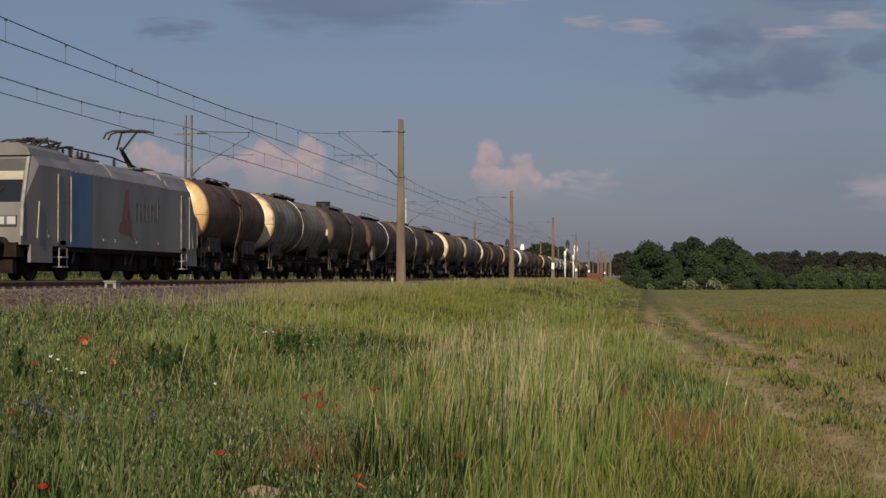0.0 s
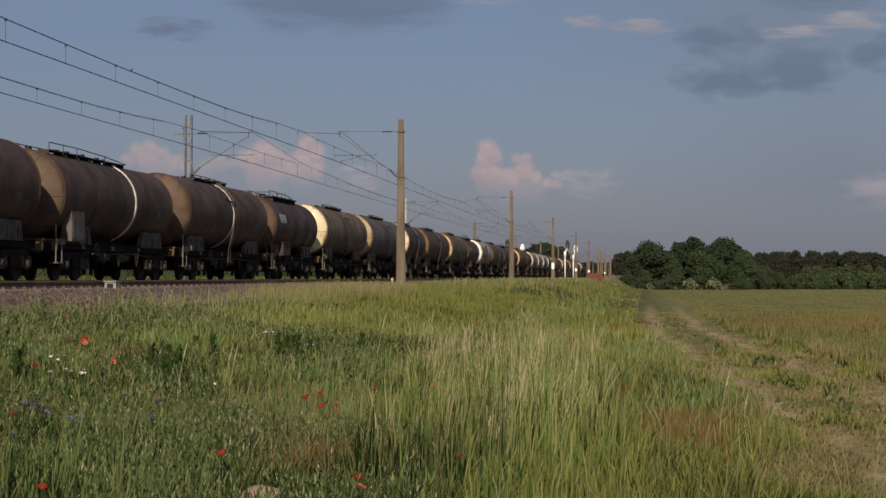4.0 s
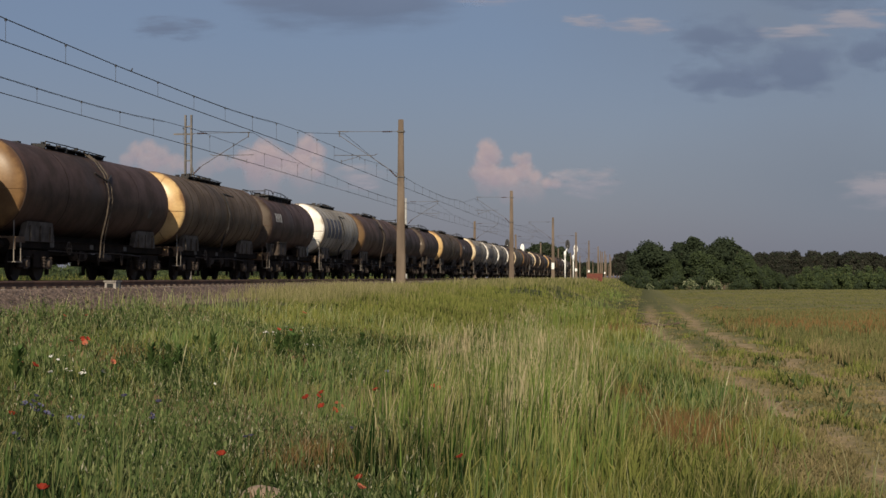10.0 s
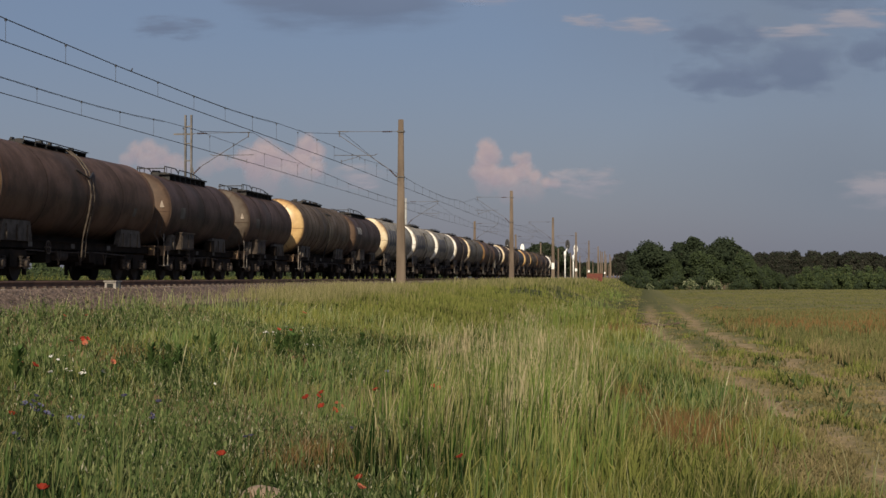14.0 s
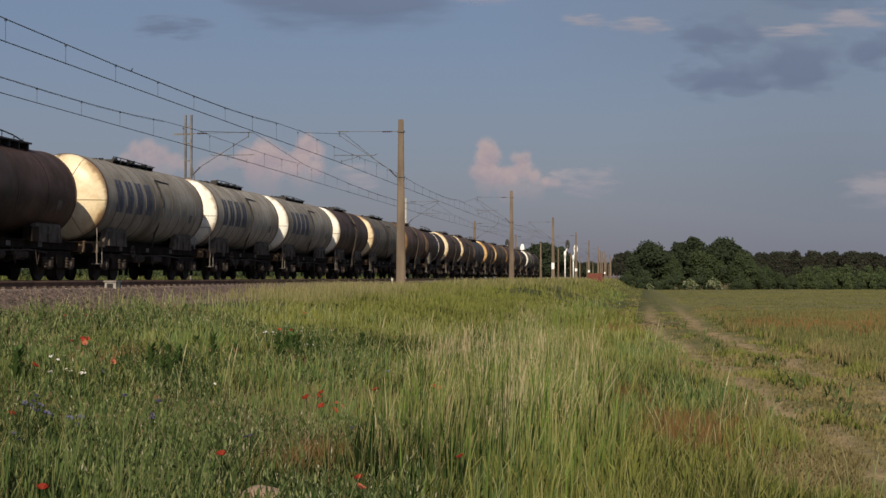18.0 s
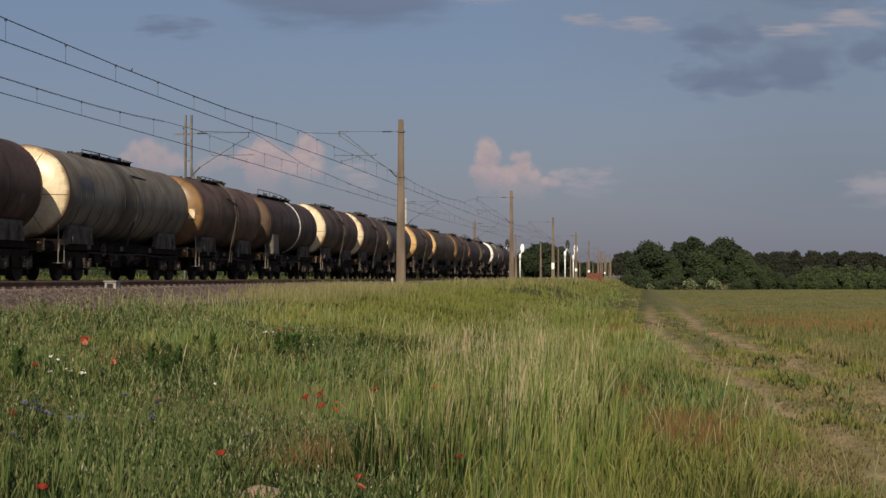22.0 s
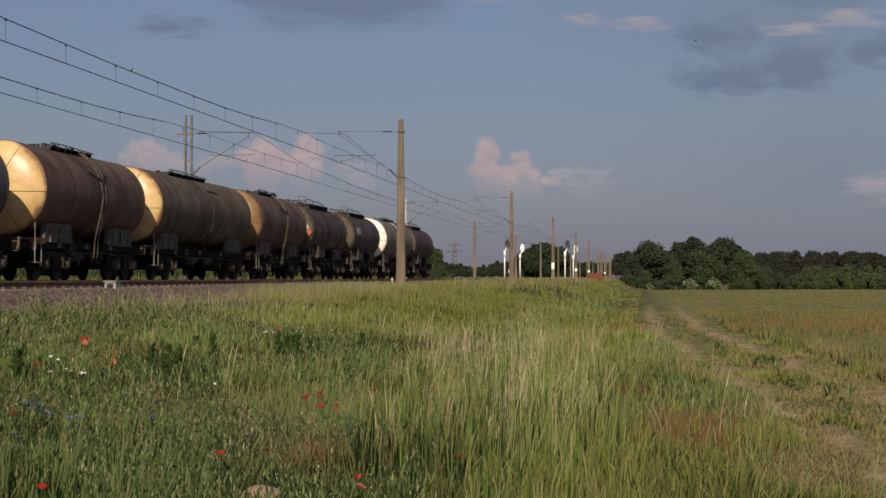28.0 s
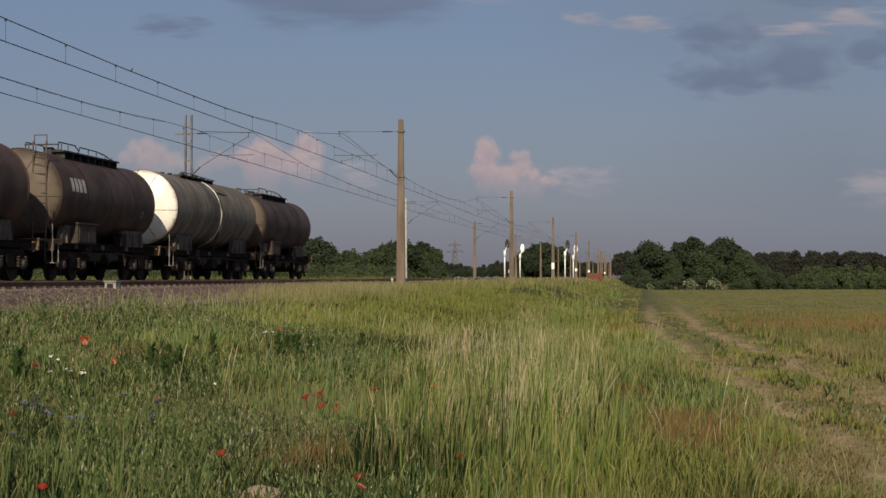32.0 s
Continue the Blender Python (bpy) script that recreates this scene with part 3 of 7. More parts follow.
for cx, ylist in ((NEAR_TRACK, NEAR_Y), (FAR_TRACK, FAR_Y)):
    near = cx == NEAR_TRACK
    for a, (y0, y1) in enumerate(zip(ylist[:-1], ylist[1:])):
        span = thing("overhead_line", pose(cx, 0, 0), "dark contact wire hung by droppers from a sagging messenger wire", "overhead wire", "overhead wire spans")
        zc, length = CONTACT[cx], y1 - y0
        st0, st1 = (0.25 if a % 2 else -0.25), (-0.25 if a % 2 else 0.25)

        def side_x(d):
            return st0 + (st1 - st0) * d / length

        marks = sorted({0.0, 4.5, 9.0, 12.0, 14.6, 18.0, 22.0, 26.0, length / 2, length - 26, length - 22, length - 18, length - 14.6, length - 12, length - 9, length - 4.5, length})
        pts = [(side_x(d), y0 + d, zc + messenger_over(d, length - d)) for d in marks]
        r = (0.0112, 0.0108, 0.0095, 0.010)[min(a, 3)]
        part("messenger_wire", Shape().line(pts, r), wire_mat, span)
        if a < 3:
            part("second_messenger", Shape().line([(p[0] + 0.10, p[1], p[2] - 0.055) for p in pts[5:-4]], 0.007), wire_mat, span)
        if a < 5:
            for k, s in ((0, 1), (1, -1)):
                ye, st = (y0, y1)[k], (st0, st1)[k]
                part("stitch_wire", Shape().line([(st, ye, zc + 0.66), (st, ye + s * 6, zc + 0.67), (st, ye + s * 10.5, zc + 0.745)], r * 0.9), wire_mat, span)
        if near and a == 0:
            d = 46.1 - y0
            part("wire_clamp", Shape().tube((side_x(d), 46.05, zc + messenger_over(d, 50)), (side_x(d), 46.2, zc + messenger_over(d, 50) + 0.10), 0.030, 0.018, 6), wire_mat, span)
        part("contact_wire", Shape().line([(st0, y0, zc), (st1, y1, zc)], r * 1.3), wire_mat, span)
        if a < 4:
            d = 2.3
            while d < length - 2:
                top = zc + min(messenger_over(d, length - d), 0.67)
                part("dropper", Shape().tube((side_x(d), y0 + d, zc - 0.03), (side_x(d), y0 + d, top), 0.006, seg=4)
                     .box((side_x(d), y0 + d, top - 0.02), (0.035, 0.07, 0.07)), wire_mat, span)
                d += 3.95

# ---- signals and line-side things ----


def colour_light(x, y, h, faces_us, label):
    z0 = foot_z(x, y) + 0.1
    s = thing("railway_signal", pose(x, y, z0), label, "signal", "line-side signals")
    zt = RAIL + h - z0
    part("post", Shape().tube((0, 0, 0), (0, 0, zt - 1.9), 0.11, seg=10).tube((0, 0, zt - 2.9), (0, 0, zt - 1.9), 0.19, seg=10), signal_white, s, "white post", True)
    part("bracket", Shape().tube((0, 0, zt - 2.0), (0.30, 0, zt - 1.55), 0.10, seg=8).tube((0.30, 0, zt - 1.55), (0.42, 0, zt - 1.0), 0.10, seg=8), signal_white, s)
    outline = [(0.42 + 0.36 * math.cos(a), zt - 0.85 + (0.85 if math.sin(a) > 0 else 0.75) * math.sin(a)) for a in [2 * math.pi * i / 20 for i in range(20)]]
    part("head", Shape().prism(outline, -0.08, 0.16), signal_black if faces_us else signal_white, s, "black oval head" if faces_us else "white oval back board")
    if faces_us:
        for k in range(3):
            part("lens", Shape().tube((0.42, -0.22, zt - 0.45 - 0.38 * k), (0.42, -0.07, zt - 0.45 - 0.38 * k), 0.11, seg=10), glass_mat, s)
    else:
        part("lamp_housing", Shape().box((0.42, -0.16, zt - 0.8), (0.34, 0.2, 0.7)), signal_white, s)
    part("plinth", Shape().box((0, 0, 0.05), (0.6, 0.6, 0.3), taper=0.9), concrete, s)


BLACK_SIGNAL = "white signal post with a black oval lamp head"
WHITE_SIGNAL = "white signal post with a white oval back board"
colour_light(-22.6, 255.5, 6.3, True, BLACK_SIGNAL)
colour_light(-22.6, 287.0, 6.2, False, WHITE_SIGNAL)
colour_light(-13.0, 258.0, 6.2, True, BLACK_SIGNAL)
colour_light(-12.7, 281.0, 5.9, False, WHITE_SIGNAL)

post = thing("marker_post", pose(-12.35, 77.0, foot_z(-12.35, 77.0)), "short white marker post by the mast foot", "marker post")
part("stake", Shape().tube((0, 0, 0), (0, 0, 0.55), 0.028, seg=8), white_mark, post)
part("cap", Shape().box((0, 0, 0.55), (0.09, 0.08, 0.14)), white_mark, post)
board = thing("distance_board", pose(-22.8, 268.0, foot_z(-22.8, 268)), "small white board on a slim post", "marker board")
part("stake", Shape().tube((0, 0, 0), (0, 0, 1.7), 0.05, seg=8), grey_steel, board)
part("plate", Shape().box((0, -0.06, 1.75), (0.5, 0.03, 0.55)), signal_white, board)

chest = thing("cable_box", pose(-13.55, 39.3, 1.29), "small grey concrete cable box on the ballast", "cable box")
part("body", Shape().box((0, 0, 0.09), (0.30, 0.42, 0.20), taper=0.94), sleeper_mat, chest)
part("lid", Shape().box((0, 0, 0.205), (0.34, 0.46, 0.04)), sleeper_mat, chest)
# Black block on the front paints the dark inside of an opening.
part("opening", Shape().box((0.0, -0.2, 0.10), (0.16, 0.06, 0.10)), signal_black, chest)

bin_y = 205.0
red = thing("steel_skip", pose(-6.5, bin_y, foot_z(-6.5, bin_y)), "faded red steel box in the grass by the line", "skip")
part("shell", Shape().box((0, 0, 0.55), (1.9, 1.4, 1.05), taper=1.06), red_rust, red)
for s in (-1, 0, 1):
    part("rib", Shape().box((s * 0.7, -0.76, 0.55), (0.10, 0.08, 1.0)), red_rust, red)
part("rim", Shape().box((0, 0, 1.10), (2.1, 1.6, 0.07)), rust_steel, red)

# ---- the train ----
# Distance covered by the train, metres at seconds.
RUN = [(0, 0.0), (2, 27.8), (4, 55.6), (6, 84.3), (8, 113.2), (10, 142.4), (12, 171.4), (14, 200.4), (16, 229.5), (18, 258.8),
       (20, 287.6), (22, 314.9), (24, 341.7), (26, 367.3), (28, 392.8), (30, 417.8), (32, 442.7)]
moving = []                                             # (thing, start along the line)


def start_at(y):
    return pose(FAR_TRACK, y, RAIL)


mesh_store = {}
pale_rail = material("pale_grey_handrail", (0.34, 0.33, 0.31), (0.24, 0.23, 0.215), 0.5, scale=3, fine=20, bump=0)


def stored(key, build, mat, smooth=False):
    if key not in mesh_store:
        mesh_store[key] = build().mesh(key[0] if isinstance(key, tuple) else key, mat, smooth)
    return mesh_store[key]


def bogie_frame_shape():
    s = Shape()
    for x in (-1.0, 1.0):
        s.prism([(x - 0.06, 0.40), (x + 0.06, 0.40), (x + 0.06, 0.86), (x - 0.06, 0.86)], -1.2, 1.2)
        s.box((x * 0.72, 0, 0.40), (0.1, 1.0, 0.5)).box((x * 0.9, -1.42, 0.42), (0.1, 0.12, 0.5)).box((x * 0.9, 1.42, 0.42), (0.1, 0.12, 0.5))
        s.box((x * 1.04, 0, 0.60), (0.2, 0.5, 0.40))
    s.box((0, 0, 0.80), (2.2, 2.2, 0.22))
    s.box((0, 0, 0.62), (2.2, 0.5, 0.3))
    for y in (-1.1, 1.1):
        s.box((0, y, 0.62), (2.0, 0.12, 0.14))
    return s


def axle_box_shape():
    return Shape().prism([(-0.11, -0.15), (0.11, -0.15), (0.11, 0.15), (-0.11, 0.15)], -0.17, 0.17).tube((0.1, 0, 0.0), (0.18, 0, 0), 0.12, 0.10, seg=12)


def spring_shape():
    """Stacked coils of one helical spring, as one turned body."""
    prof = []
    for j in range(4):
        z = -0.10 + 0.09 * j
        prof += [(z, 0.075), (z + 0.01, 0.100), (z + 0.045, 0.100), (z + 0.055, 0.075)]
    v, f, m = [], [], 10
    for z, r in prof:
        v += [(r * math.cos(2 * math.pi * i / m), r * math.sin(2 * math.pi * i / m), z) for i in range(m)]
    for j in range(len(prof) - 1):
        f += [(j * m + i, j * m + (i + 1) % m, (j + 1) * m + (i + 1) % m, (j + 1) * m + i) for i in range(m)]
    return Shape().add(v, f)


def wheelset_shape():
    s = Shape().tube((-0.95, 0, 0.46), (0.95, 0, 0.46), 0.08, seg=10)
    for x in (-1, 1):
        s.tube((x * 0.70, 0, 0.46), (x * 0.735, 0, 0.46), 0.49, seg=28)
        s.tube((x * 0.735, 0, 0.46), (x * 0.83, 0, 0.46), 0.46, 0.455, seg=28)
        s.tube((x * 0.83, 0, 0.46), (x * 0.86, 0, 0.46), 0.36, 0.16, seg=20)
    return s


def add_bogie(parent, y):
    b = part("bogie", stored("bogie", bogie_frame_shape, frame_steel), None, parent, "black steel bogie", at=pose(0, y, 0))
    for k in (-0.9, 0.9):
        part("axle_box", stored("axle_box", axle_box_shape, axle_brown), None, b, "grimy brown axle box", at=pose(1.06, k, 0.5))
        for j in (-0.27, 0.27):
            part("coil_spring", stored("coil_spring", spring_shape, axle_brown), None, b, at=pose(1.08, k + j, 0.5))
        part("wheelset", stored("wheelset", wheelset_shape, wheel_steel), None, b, "worn steel wheels on an axle", at=pose(0, k, 0))


def buffer_shape():
    s = Shape()
    s.lathe([(0.62, 0.14), (0.2, 0.12), (0.2, 0.09), (0.06, 0.09), (0.05, 0.23), (0.0, 0.21), (-0.02, 0.0)], 0, 0, 14)
    return s


def add_buffers(parent, y, way):
    for x in (-0.875, 0.875):
        part("buffer", stored("buffer", buffer_shape, frame_steel), None, parent,
             at=Matrix.Translation((x, y, 1.05)) @ (Matrix.Identity(4) if way > 0 else pose(0, 0, 0, 0, 0, 180)))


def tank_shape(L, R, cz):
    return Shape().lathe([(0, R), (L, R)], 0, cz, 48)


DISH = ((0.0, 1.0), (0.055, 0.992), (0.12, 0.963), (0.21, 0.885), (0.30, 0.74), (0.375, 0.54), (0.425, 0.3), (0.445, 0.001))


def cap_shape(R, cz, way):
    prof = [(-d * way, R * f) for d, f in DISH]
    return Shape().lathe(prof[::-1 if way < 0 else 1], 0, cz, 48)


def hoop_shape(R, cz, w, proud):
    return Shape().lathe([(-w / 2, R - 0.004), (-w / 2 + 0.004, R + proud), (w / 2 - 0.004, R + proud), (w / 2, R - 0.004)], 0, cz, 48)


def sill_shape(L):
    s = Shape()
    for x in (-0.95, 0.95):
        s.box((x, L / 2, 1.10), (0.14, L + 0.56, 0.24)).box((x * 1.04, L / 2, 1.225), (0.2, L + 0.5, 0.025))
    for y in np.linspace(-0.15, L + 0.15, 7):
        s.box((0, y, 1.08), (2.0, 0.14, 0.2))
    s.box((0, L / 2, 1.02), (1.7, L, 0.06)).box((0, L / 2, 1.24), (0.9, L - 1.0, 0.42))
    return s


def saddle_shape(R, cz, x):
    return Shape().add([(x * 0.35, -0.45, 1.2), (x * 1.05, -0.45, 1.2), (x * 1.05, 0.45, 1.2), (x * 0.35, 0.45, 1.2),
                        (x * 0.45, -0.38, cz - R + 0.12), (x * 1.10, -0.38, cz - 0.74 * R), (x * 1.10, 0.38, cz - 0.74 * R), (x * 0.45, 0.38, cz - R + 0.12)],
                       [(0, 1, 2, 3), (4, 7, 6, 5), (0, 4, 5, 1), (1, 5, 6, 2), (2, 6, 7, 3), (3, 7, 4, 0)])


def seam_shape(R):
    half = [(R * f * 0.99, -d - 0.004, 0) for d, f in DISH]
    return Shape().line(half + [(-x, y, z) for x, y, z in half[-2::-1]], 0.012, 4)


def plate_shape(R, cz, x):
    """Flared skirt plate that carries the tank on its frame, with stiffening ribs."""
    s = Shape().add([(x * 0.92, -1.25, 1.18), (x * 1.10, -1.25, 1.18), (x * 1.10, 1.25, 1.18), (x * 0.92, 1.25, 1.18),
                     (x * 0.94, -1.0, cz - 0.73 * R), (x * 1.13, -1.0, cz - 0.70 * R), (x * 1.13, 1.0, cz - 0.70 * R), (x * 0.94, 1.0, cz - 0.73 * R)],
                    [(0, 1, 2, 3), (4, 7, 6, 5), (0, 4, 5, 1), (1, 5, 6, 2), (2, 6, 7, 3), (3, 7, 4, 0)])
    for y in (-0.8, 0.0, 0.8):
        s.box((x * 1.14, y, 1.42), (0.06, 0.05, 0.46))
    return s


def ladder_shape(h, w=0.42, rung=0.3):
    s = Shape()
    for x in (-w / 2, w / 2):
        s.tube((0, x, 0), (0, x, h), 0.024, seg=6)
    k = 0.2
    while k < h - 0.05:
        s.tube((0, -w / 2, k), (0, w / 2, k), 0.014, seg=5)
        k += rung
    return s


def walkway_shape(L):
    g = random.Random(int(L * 100))
    s = Shape()
    for x in (-0.42, 0.42):
        s.box((x, 0, 0.05), (0.36, L, 0.035))
        for y in np.linspace(-L / 2, L / 2, 7):
            s.box((x, y, 0.0), (0.3, 0.05, 0.12))
        for y in np.linspace(-L / 2 + 0.1, L / 2 - 0.1, 12):
            if g.random() < 0.55:
                s.box((x * g.uniform(0.3, 1.2), y, 0.11), (g.uniform(0.05, 0.2), g.uniform(0.05, 0.3), g.uniform(0.06, 0.16)))
    s.tube((0, -0.3, -0.15), (0, -0.3, 0.11), 0.28, seg=16)
    s.tube((0, -0.3, 0.11), (0, -0.3, 0.15), 0.31, seg=16)
    s.tube((0.1, L * 0.3, -0.1), (0.1, L * 0.3, 0.19), 0.07, seg=8).tube((-0.1, -L * 0.36, -0.1), (-0.1, -L * 0.36, 0.16), 0.1, seg=8)
    return s


def low_rail_shape(L, x, h=0.17):
    s = Shape().line([(x, -L / 2, 0.02), (x, -L / 2, h), (x, -L / 6, h), (x, L / 5, h * 0.75), (x, L / 2, 0.1)], 0.018)
    for y in (-L / 3, -L / 6, L / 5):
        s.tube((x, y, 0.0), (x, y, h * 0.9), 0.014, seg=5)
    return s


def gantry_shape():
    """Raised walkway over the forward part of the tank, grating on brackets, with bent guard rails and filling gear."""
    s = Shape()
    a, b = -2.7, 2.7
    for x in (-0.55, 0.55):
        s.line([(x, a, 0.05), (x, a + 0.05, 0.38), (x, a + 1.5, 0.38), (x, a + 1.9, 0.22)], 0.022)
        s.line([(x, -0.9, 0.10), (x, -0.7, 0.36), (x, 0.9, 0.34), (x, 1.7, 0.28), (x, b, 0.12)], 0.022)
        for y in (-2.4, -1.8, 0.1, 0.9, 1.8, 2.5):
            s.tube((x, y, 0.08), (x, y, 0.34 if y < 1.5 else 0.24), 0.014, seg=5)
        for i in range(8):
            s.box((x, a + 0.18 + 0.72 * i, -0.02), (0.34, 0.06, 0.24))
        s.box((x, 0, 0.09), (0.42, b - a, 0.05))
    g = random.Random(5)
    for i in range(14):
        s.box((g.uniform(-0.5, 0.5), a + 0.3 + 0.37 * i, 0.10), (g.uniform(0.1, 0.35), g.uniform(0.08, 0.26), g.uniform(0.1, 0.26)))
    s.box((0, a, 0.3), (1.15, 0.04, 0.04)).box((0, b, 0.12), (1.15, 0.05, 0.05))
    for y, r, h in ((-1.9, 0.24, 0.16), (0.3, 0.30, 0.20), (1.9, 0.22, 0.16)):
        s.tube((0, y, -0.2), (0, y, h), r, seg=16)
    return s


def brake_gear_shape(L):
    s = Shape().tube((-0.45, L * 0.42, 0.78), (-0.45, L * 0.56, 0.78), 0.2, seg=12)
    s.box((0.8, L * 0.62, 0.82), (0.35, 0.7, 0.34)).box((0.5, L * 0.5, 0.75), (0.4, 0.4, 0.3))
    s.tube((0.3, L * 0.25, 0.7), (0.3, L * 0.75, 0.7), 0.03, seg=6)
    g = random.Random(int(L * 10))
    y = 3.0
    while y < L - 3.0:
        for x in (-0.7, 0.75):
            if g.random() < 0.42:
                h = g.uniform(0.25, 0.5)
                s.box((x + g.uniform(-0.2, 0.2), y, 0.95 - h / 2), (g.uniform(0.2, 0.6), g.uniform(0.25, 0.8), h))
        y += g.uniform(0.5, 0.9)
    s.tube((0.85, 3.0, 0.82), (0.85, L - 3.0, 0.82), 0.05, seg=6).tube((-0.8, 3.0, 0.72), (-0.8, L - 3.0, 0.72), 0.06, seg=6)
    s.tube((0, L * 0.5, 1.4), (0, L * 0.5, 0.6), 0.16, seg=10)
    s.tube((0, L * 0.5, 0.68), (1.1, L * 0.5, 0.68), 0.09, seg=10)
    return s


def curved_patch(R, cz, y0, y1, a0, a1, proud=0.006, n=4):
    """A painted patch on the tank's east flank, between two angles (degrees up from level)."""
    s = Shape()
    for i in range(n + 1):
        a = radians(a0 + (a1 - a0) * i / n)
        for y in (y0, y1):
            s.v.append(((R + proud) * math.cos(a), y, cz + (R + proud) * math.sin(a)))
    for i in range(n):
        s.f.append((2 * i, 2 * i + 1, 2 * i + 3, 2 * i + 2))
    return s


WORDS = {"ribbed": "ribbed", "ladder": "smooth", "gantry": "short smooth", "band": "smooth"}
TONE = {"brown": "rusty brown", "dark": "sooty dark brown", "grey": "dirty grey", "pale": "pale grey", "olive": "olive-brown", "blue": "sooty blue-grey", "smoke": "smoky grey"}
ENDS = {"cream": "cream", "tan": "dulled tan", "white": "white", "gold": "yellowed", "bronze": "rust-stained ochre", "umber": "dull ochre", "rust": "rust-brown", "drab": "drab grey"}


LADDER = ((0.70, 4.22), (1.05, 3.97), (1.35, 3.55), (1.52, 3.05), (1.54, 2.7), (1.47, 2.2), (1.36, 1.75), (1.26, 1.35), (1.22, 0.75))   # bent stringers: out from the axis, height


def tank_wagon(q, pitch, kind, tone, cap, marks=""):
    """marks: w small white lettering, g small dark lettering, b large blue lettering, h pale hoop, d dome hatch, l end ladder, p white end plate, t triangle."""
    L = round(pitch - 1.85, 1)
    T = L - (0.85 if kind == "gantry" else 0.4)         # the tank ends short of its frame
    R, cz = {"gantry": (1.40, 2.72), "band": (1.40, 2.73)}.get(kind, (1.46, 2.80))
    label = "%s %s tank wagon with a %s end" % (TONE[tone], WORDS[kind], ENDS[cap])
    w = thing("tank_wagon", start_at(q - 2.29), label, "tank wagon", "wagons of the train")
    moving.append((w, q - 2.29))
    tank = part("tank", stored(("tank", T, R, tone), lambda: tank_shape(T, R, cz), TANK[tone], True), None, w)
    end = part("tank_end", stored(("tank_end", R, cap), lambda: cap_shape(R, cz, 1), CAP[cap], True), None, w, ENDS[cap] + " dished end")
    part("end_rim", stored(("end_rim", R), lambda: hoop_shape(R, cz, 0.10, 0.012), CAP["rust"], True), None, tank, "rusty weld rim", at=pose(0, 0.03, 0))
    for lean, dz in ((0, -0.12), (62, 0.0), (-62, 0.0)):
        part("end_seam", stored(("end_seam", R), lambda: seam_shape(R), CAP["rust" if cap in ("rust", "drab", "umber") else "bronze"]), None, end, at=pose(0, 0, cz + dz, 0, lean, 0))
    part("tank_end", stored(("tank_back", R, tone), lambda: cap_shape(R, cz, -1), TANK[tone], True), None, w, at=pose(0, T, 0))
    part("end_rim", mesh_store[("end_rim", R)], None, tank, "rusty weld rim", at=pose(0, T - 0.03, 0))
    if kind == "ribbed":
        n = max(7, round(T / 1.05))
        for i in range(1, n):
            part("hoop", stored(("hoop", R, tone), lambda: hoop_shape(R, cz, 0.045, 0.012), HOOP[tone], True), None, tank, at=pose(0, T * i / n, 0))
    else:
        for f in (0.25, 0.5, 0.75):
            part("weld_seam", stored(("weld", R, tone), lambda: hoop_shape(R, cz, 0.035, 0.0045), HOOP[tone], True), None, tank, at=pose(0, T * f, 0))
    part("underframe", stored(("underframe", L), lambda: sill_shape(L), frame_steel), None, w, "black steel underframe")
    for y in (-0.31, L + 0.31):
        part("headstock", stored("headstock", lambda: Shape().box((0, 0, 1.10), (2.5, 0.06, 0.36)).box((0, 0, 1.26), (2.56, 0.12, 0.04)), lit_head_rust), None, w, "rusty steel headstock with sunlit tan painted in", at=pose(0, y, 0))
    for x0, y0 in ((1.02, 0.42), (1.06, 0.58)):
        part("air_tank", stored("air_tank", lambda: Shape().lathe([(-0.55, 0.02), (-0.5, 0.15), (0.5, 0.15), (0.55, 0.02)], 0, 0, 12), axle_brown), None, w, "grimy brake air tank", at=pose(x0 - 0.2, L * y0, 0.78))
    part("brake_pipe", stored(("brake_pipe", L), lambda: Shape().line([(1.1, 2.6, 0.92), (1.1, L * 0.4, 0.88), (1.14, L * 0.6, 0.92), (1.1, L - 2.6, 0.86)], 0.022, 6), axle_brown), None, w)
    for x0, y0 in ((1.15, 0.36), (1.12, 0.5), (1.15, 0.66)):
        part("hanger", stored("hanger", lambda: Shape().line([(0, -0.18, 0.95), (0, 0, 0.5), (0, 0.18, 0.95)], 0.02, 5), axle_brown), None, w, at=pose(x0, L * y0, 0))
    part("coupling", stored("coupling", lambda: Shape().line([(0, 0, 1.06), (0, -0.25, 0.98), (0, -0.5, 0.8), (0.02, -0.6, 0.98)], 0.035, 6), frame_steel), None, w, at=pose(0, -0.3, 0))
    part("air_hose", stored("air_hose", lambda: Shape().line([(0.4, 0, 0.95), (0.4, -0.2, 0.75), (0.38, -0.4, 0.62), (0.36, -0.58, 0.75)], 0.025, 6), black_rail), None, w, at=pose(0, -0.3, 0))
    for y in (1.9, T - 1.7):
        for x in (-1, 1):
            saddle = part("saddle", stored(("saddle", R, x), lambda: saddle_shape(R, cz, x), frame_steel), None, w, at=pose(0, y, 0))
            part("skirt_plate", stored(("skirt_plate", R, x), lambda: plate_shape(R, cz, x), skirt_paint), None, saddle, "grimy skirt plate below the tank")
    part("end_platform", stored("end_platform", lambda: Shape().box((0, 0, 1.27), (2.5, 0.75, 0.05)).box((1.22, 0, 1.2), (0.05, 0.75, 0.16)), lit_head_rust), None, w, "rusty steel end platform with sunlit tan painted in", at=pose(0, 0.05, 0))
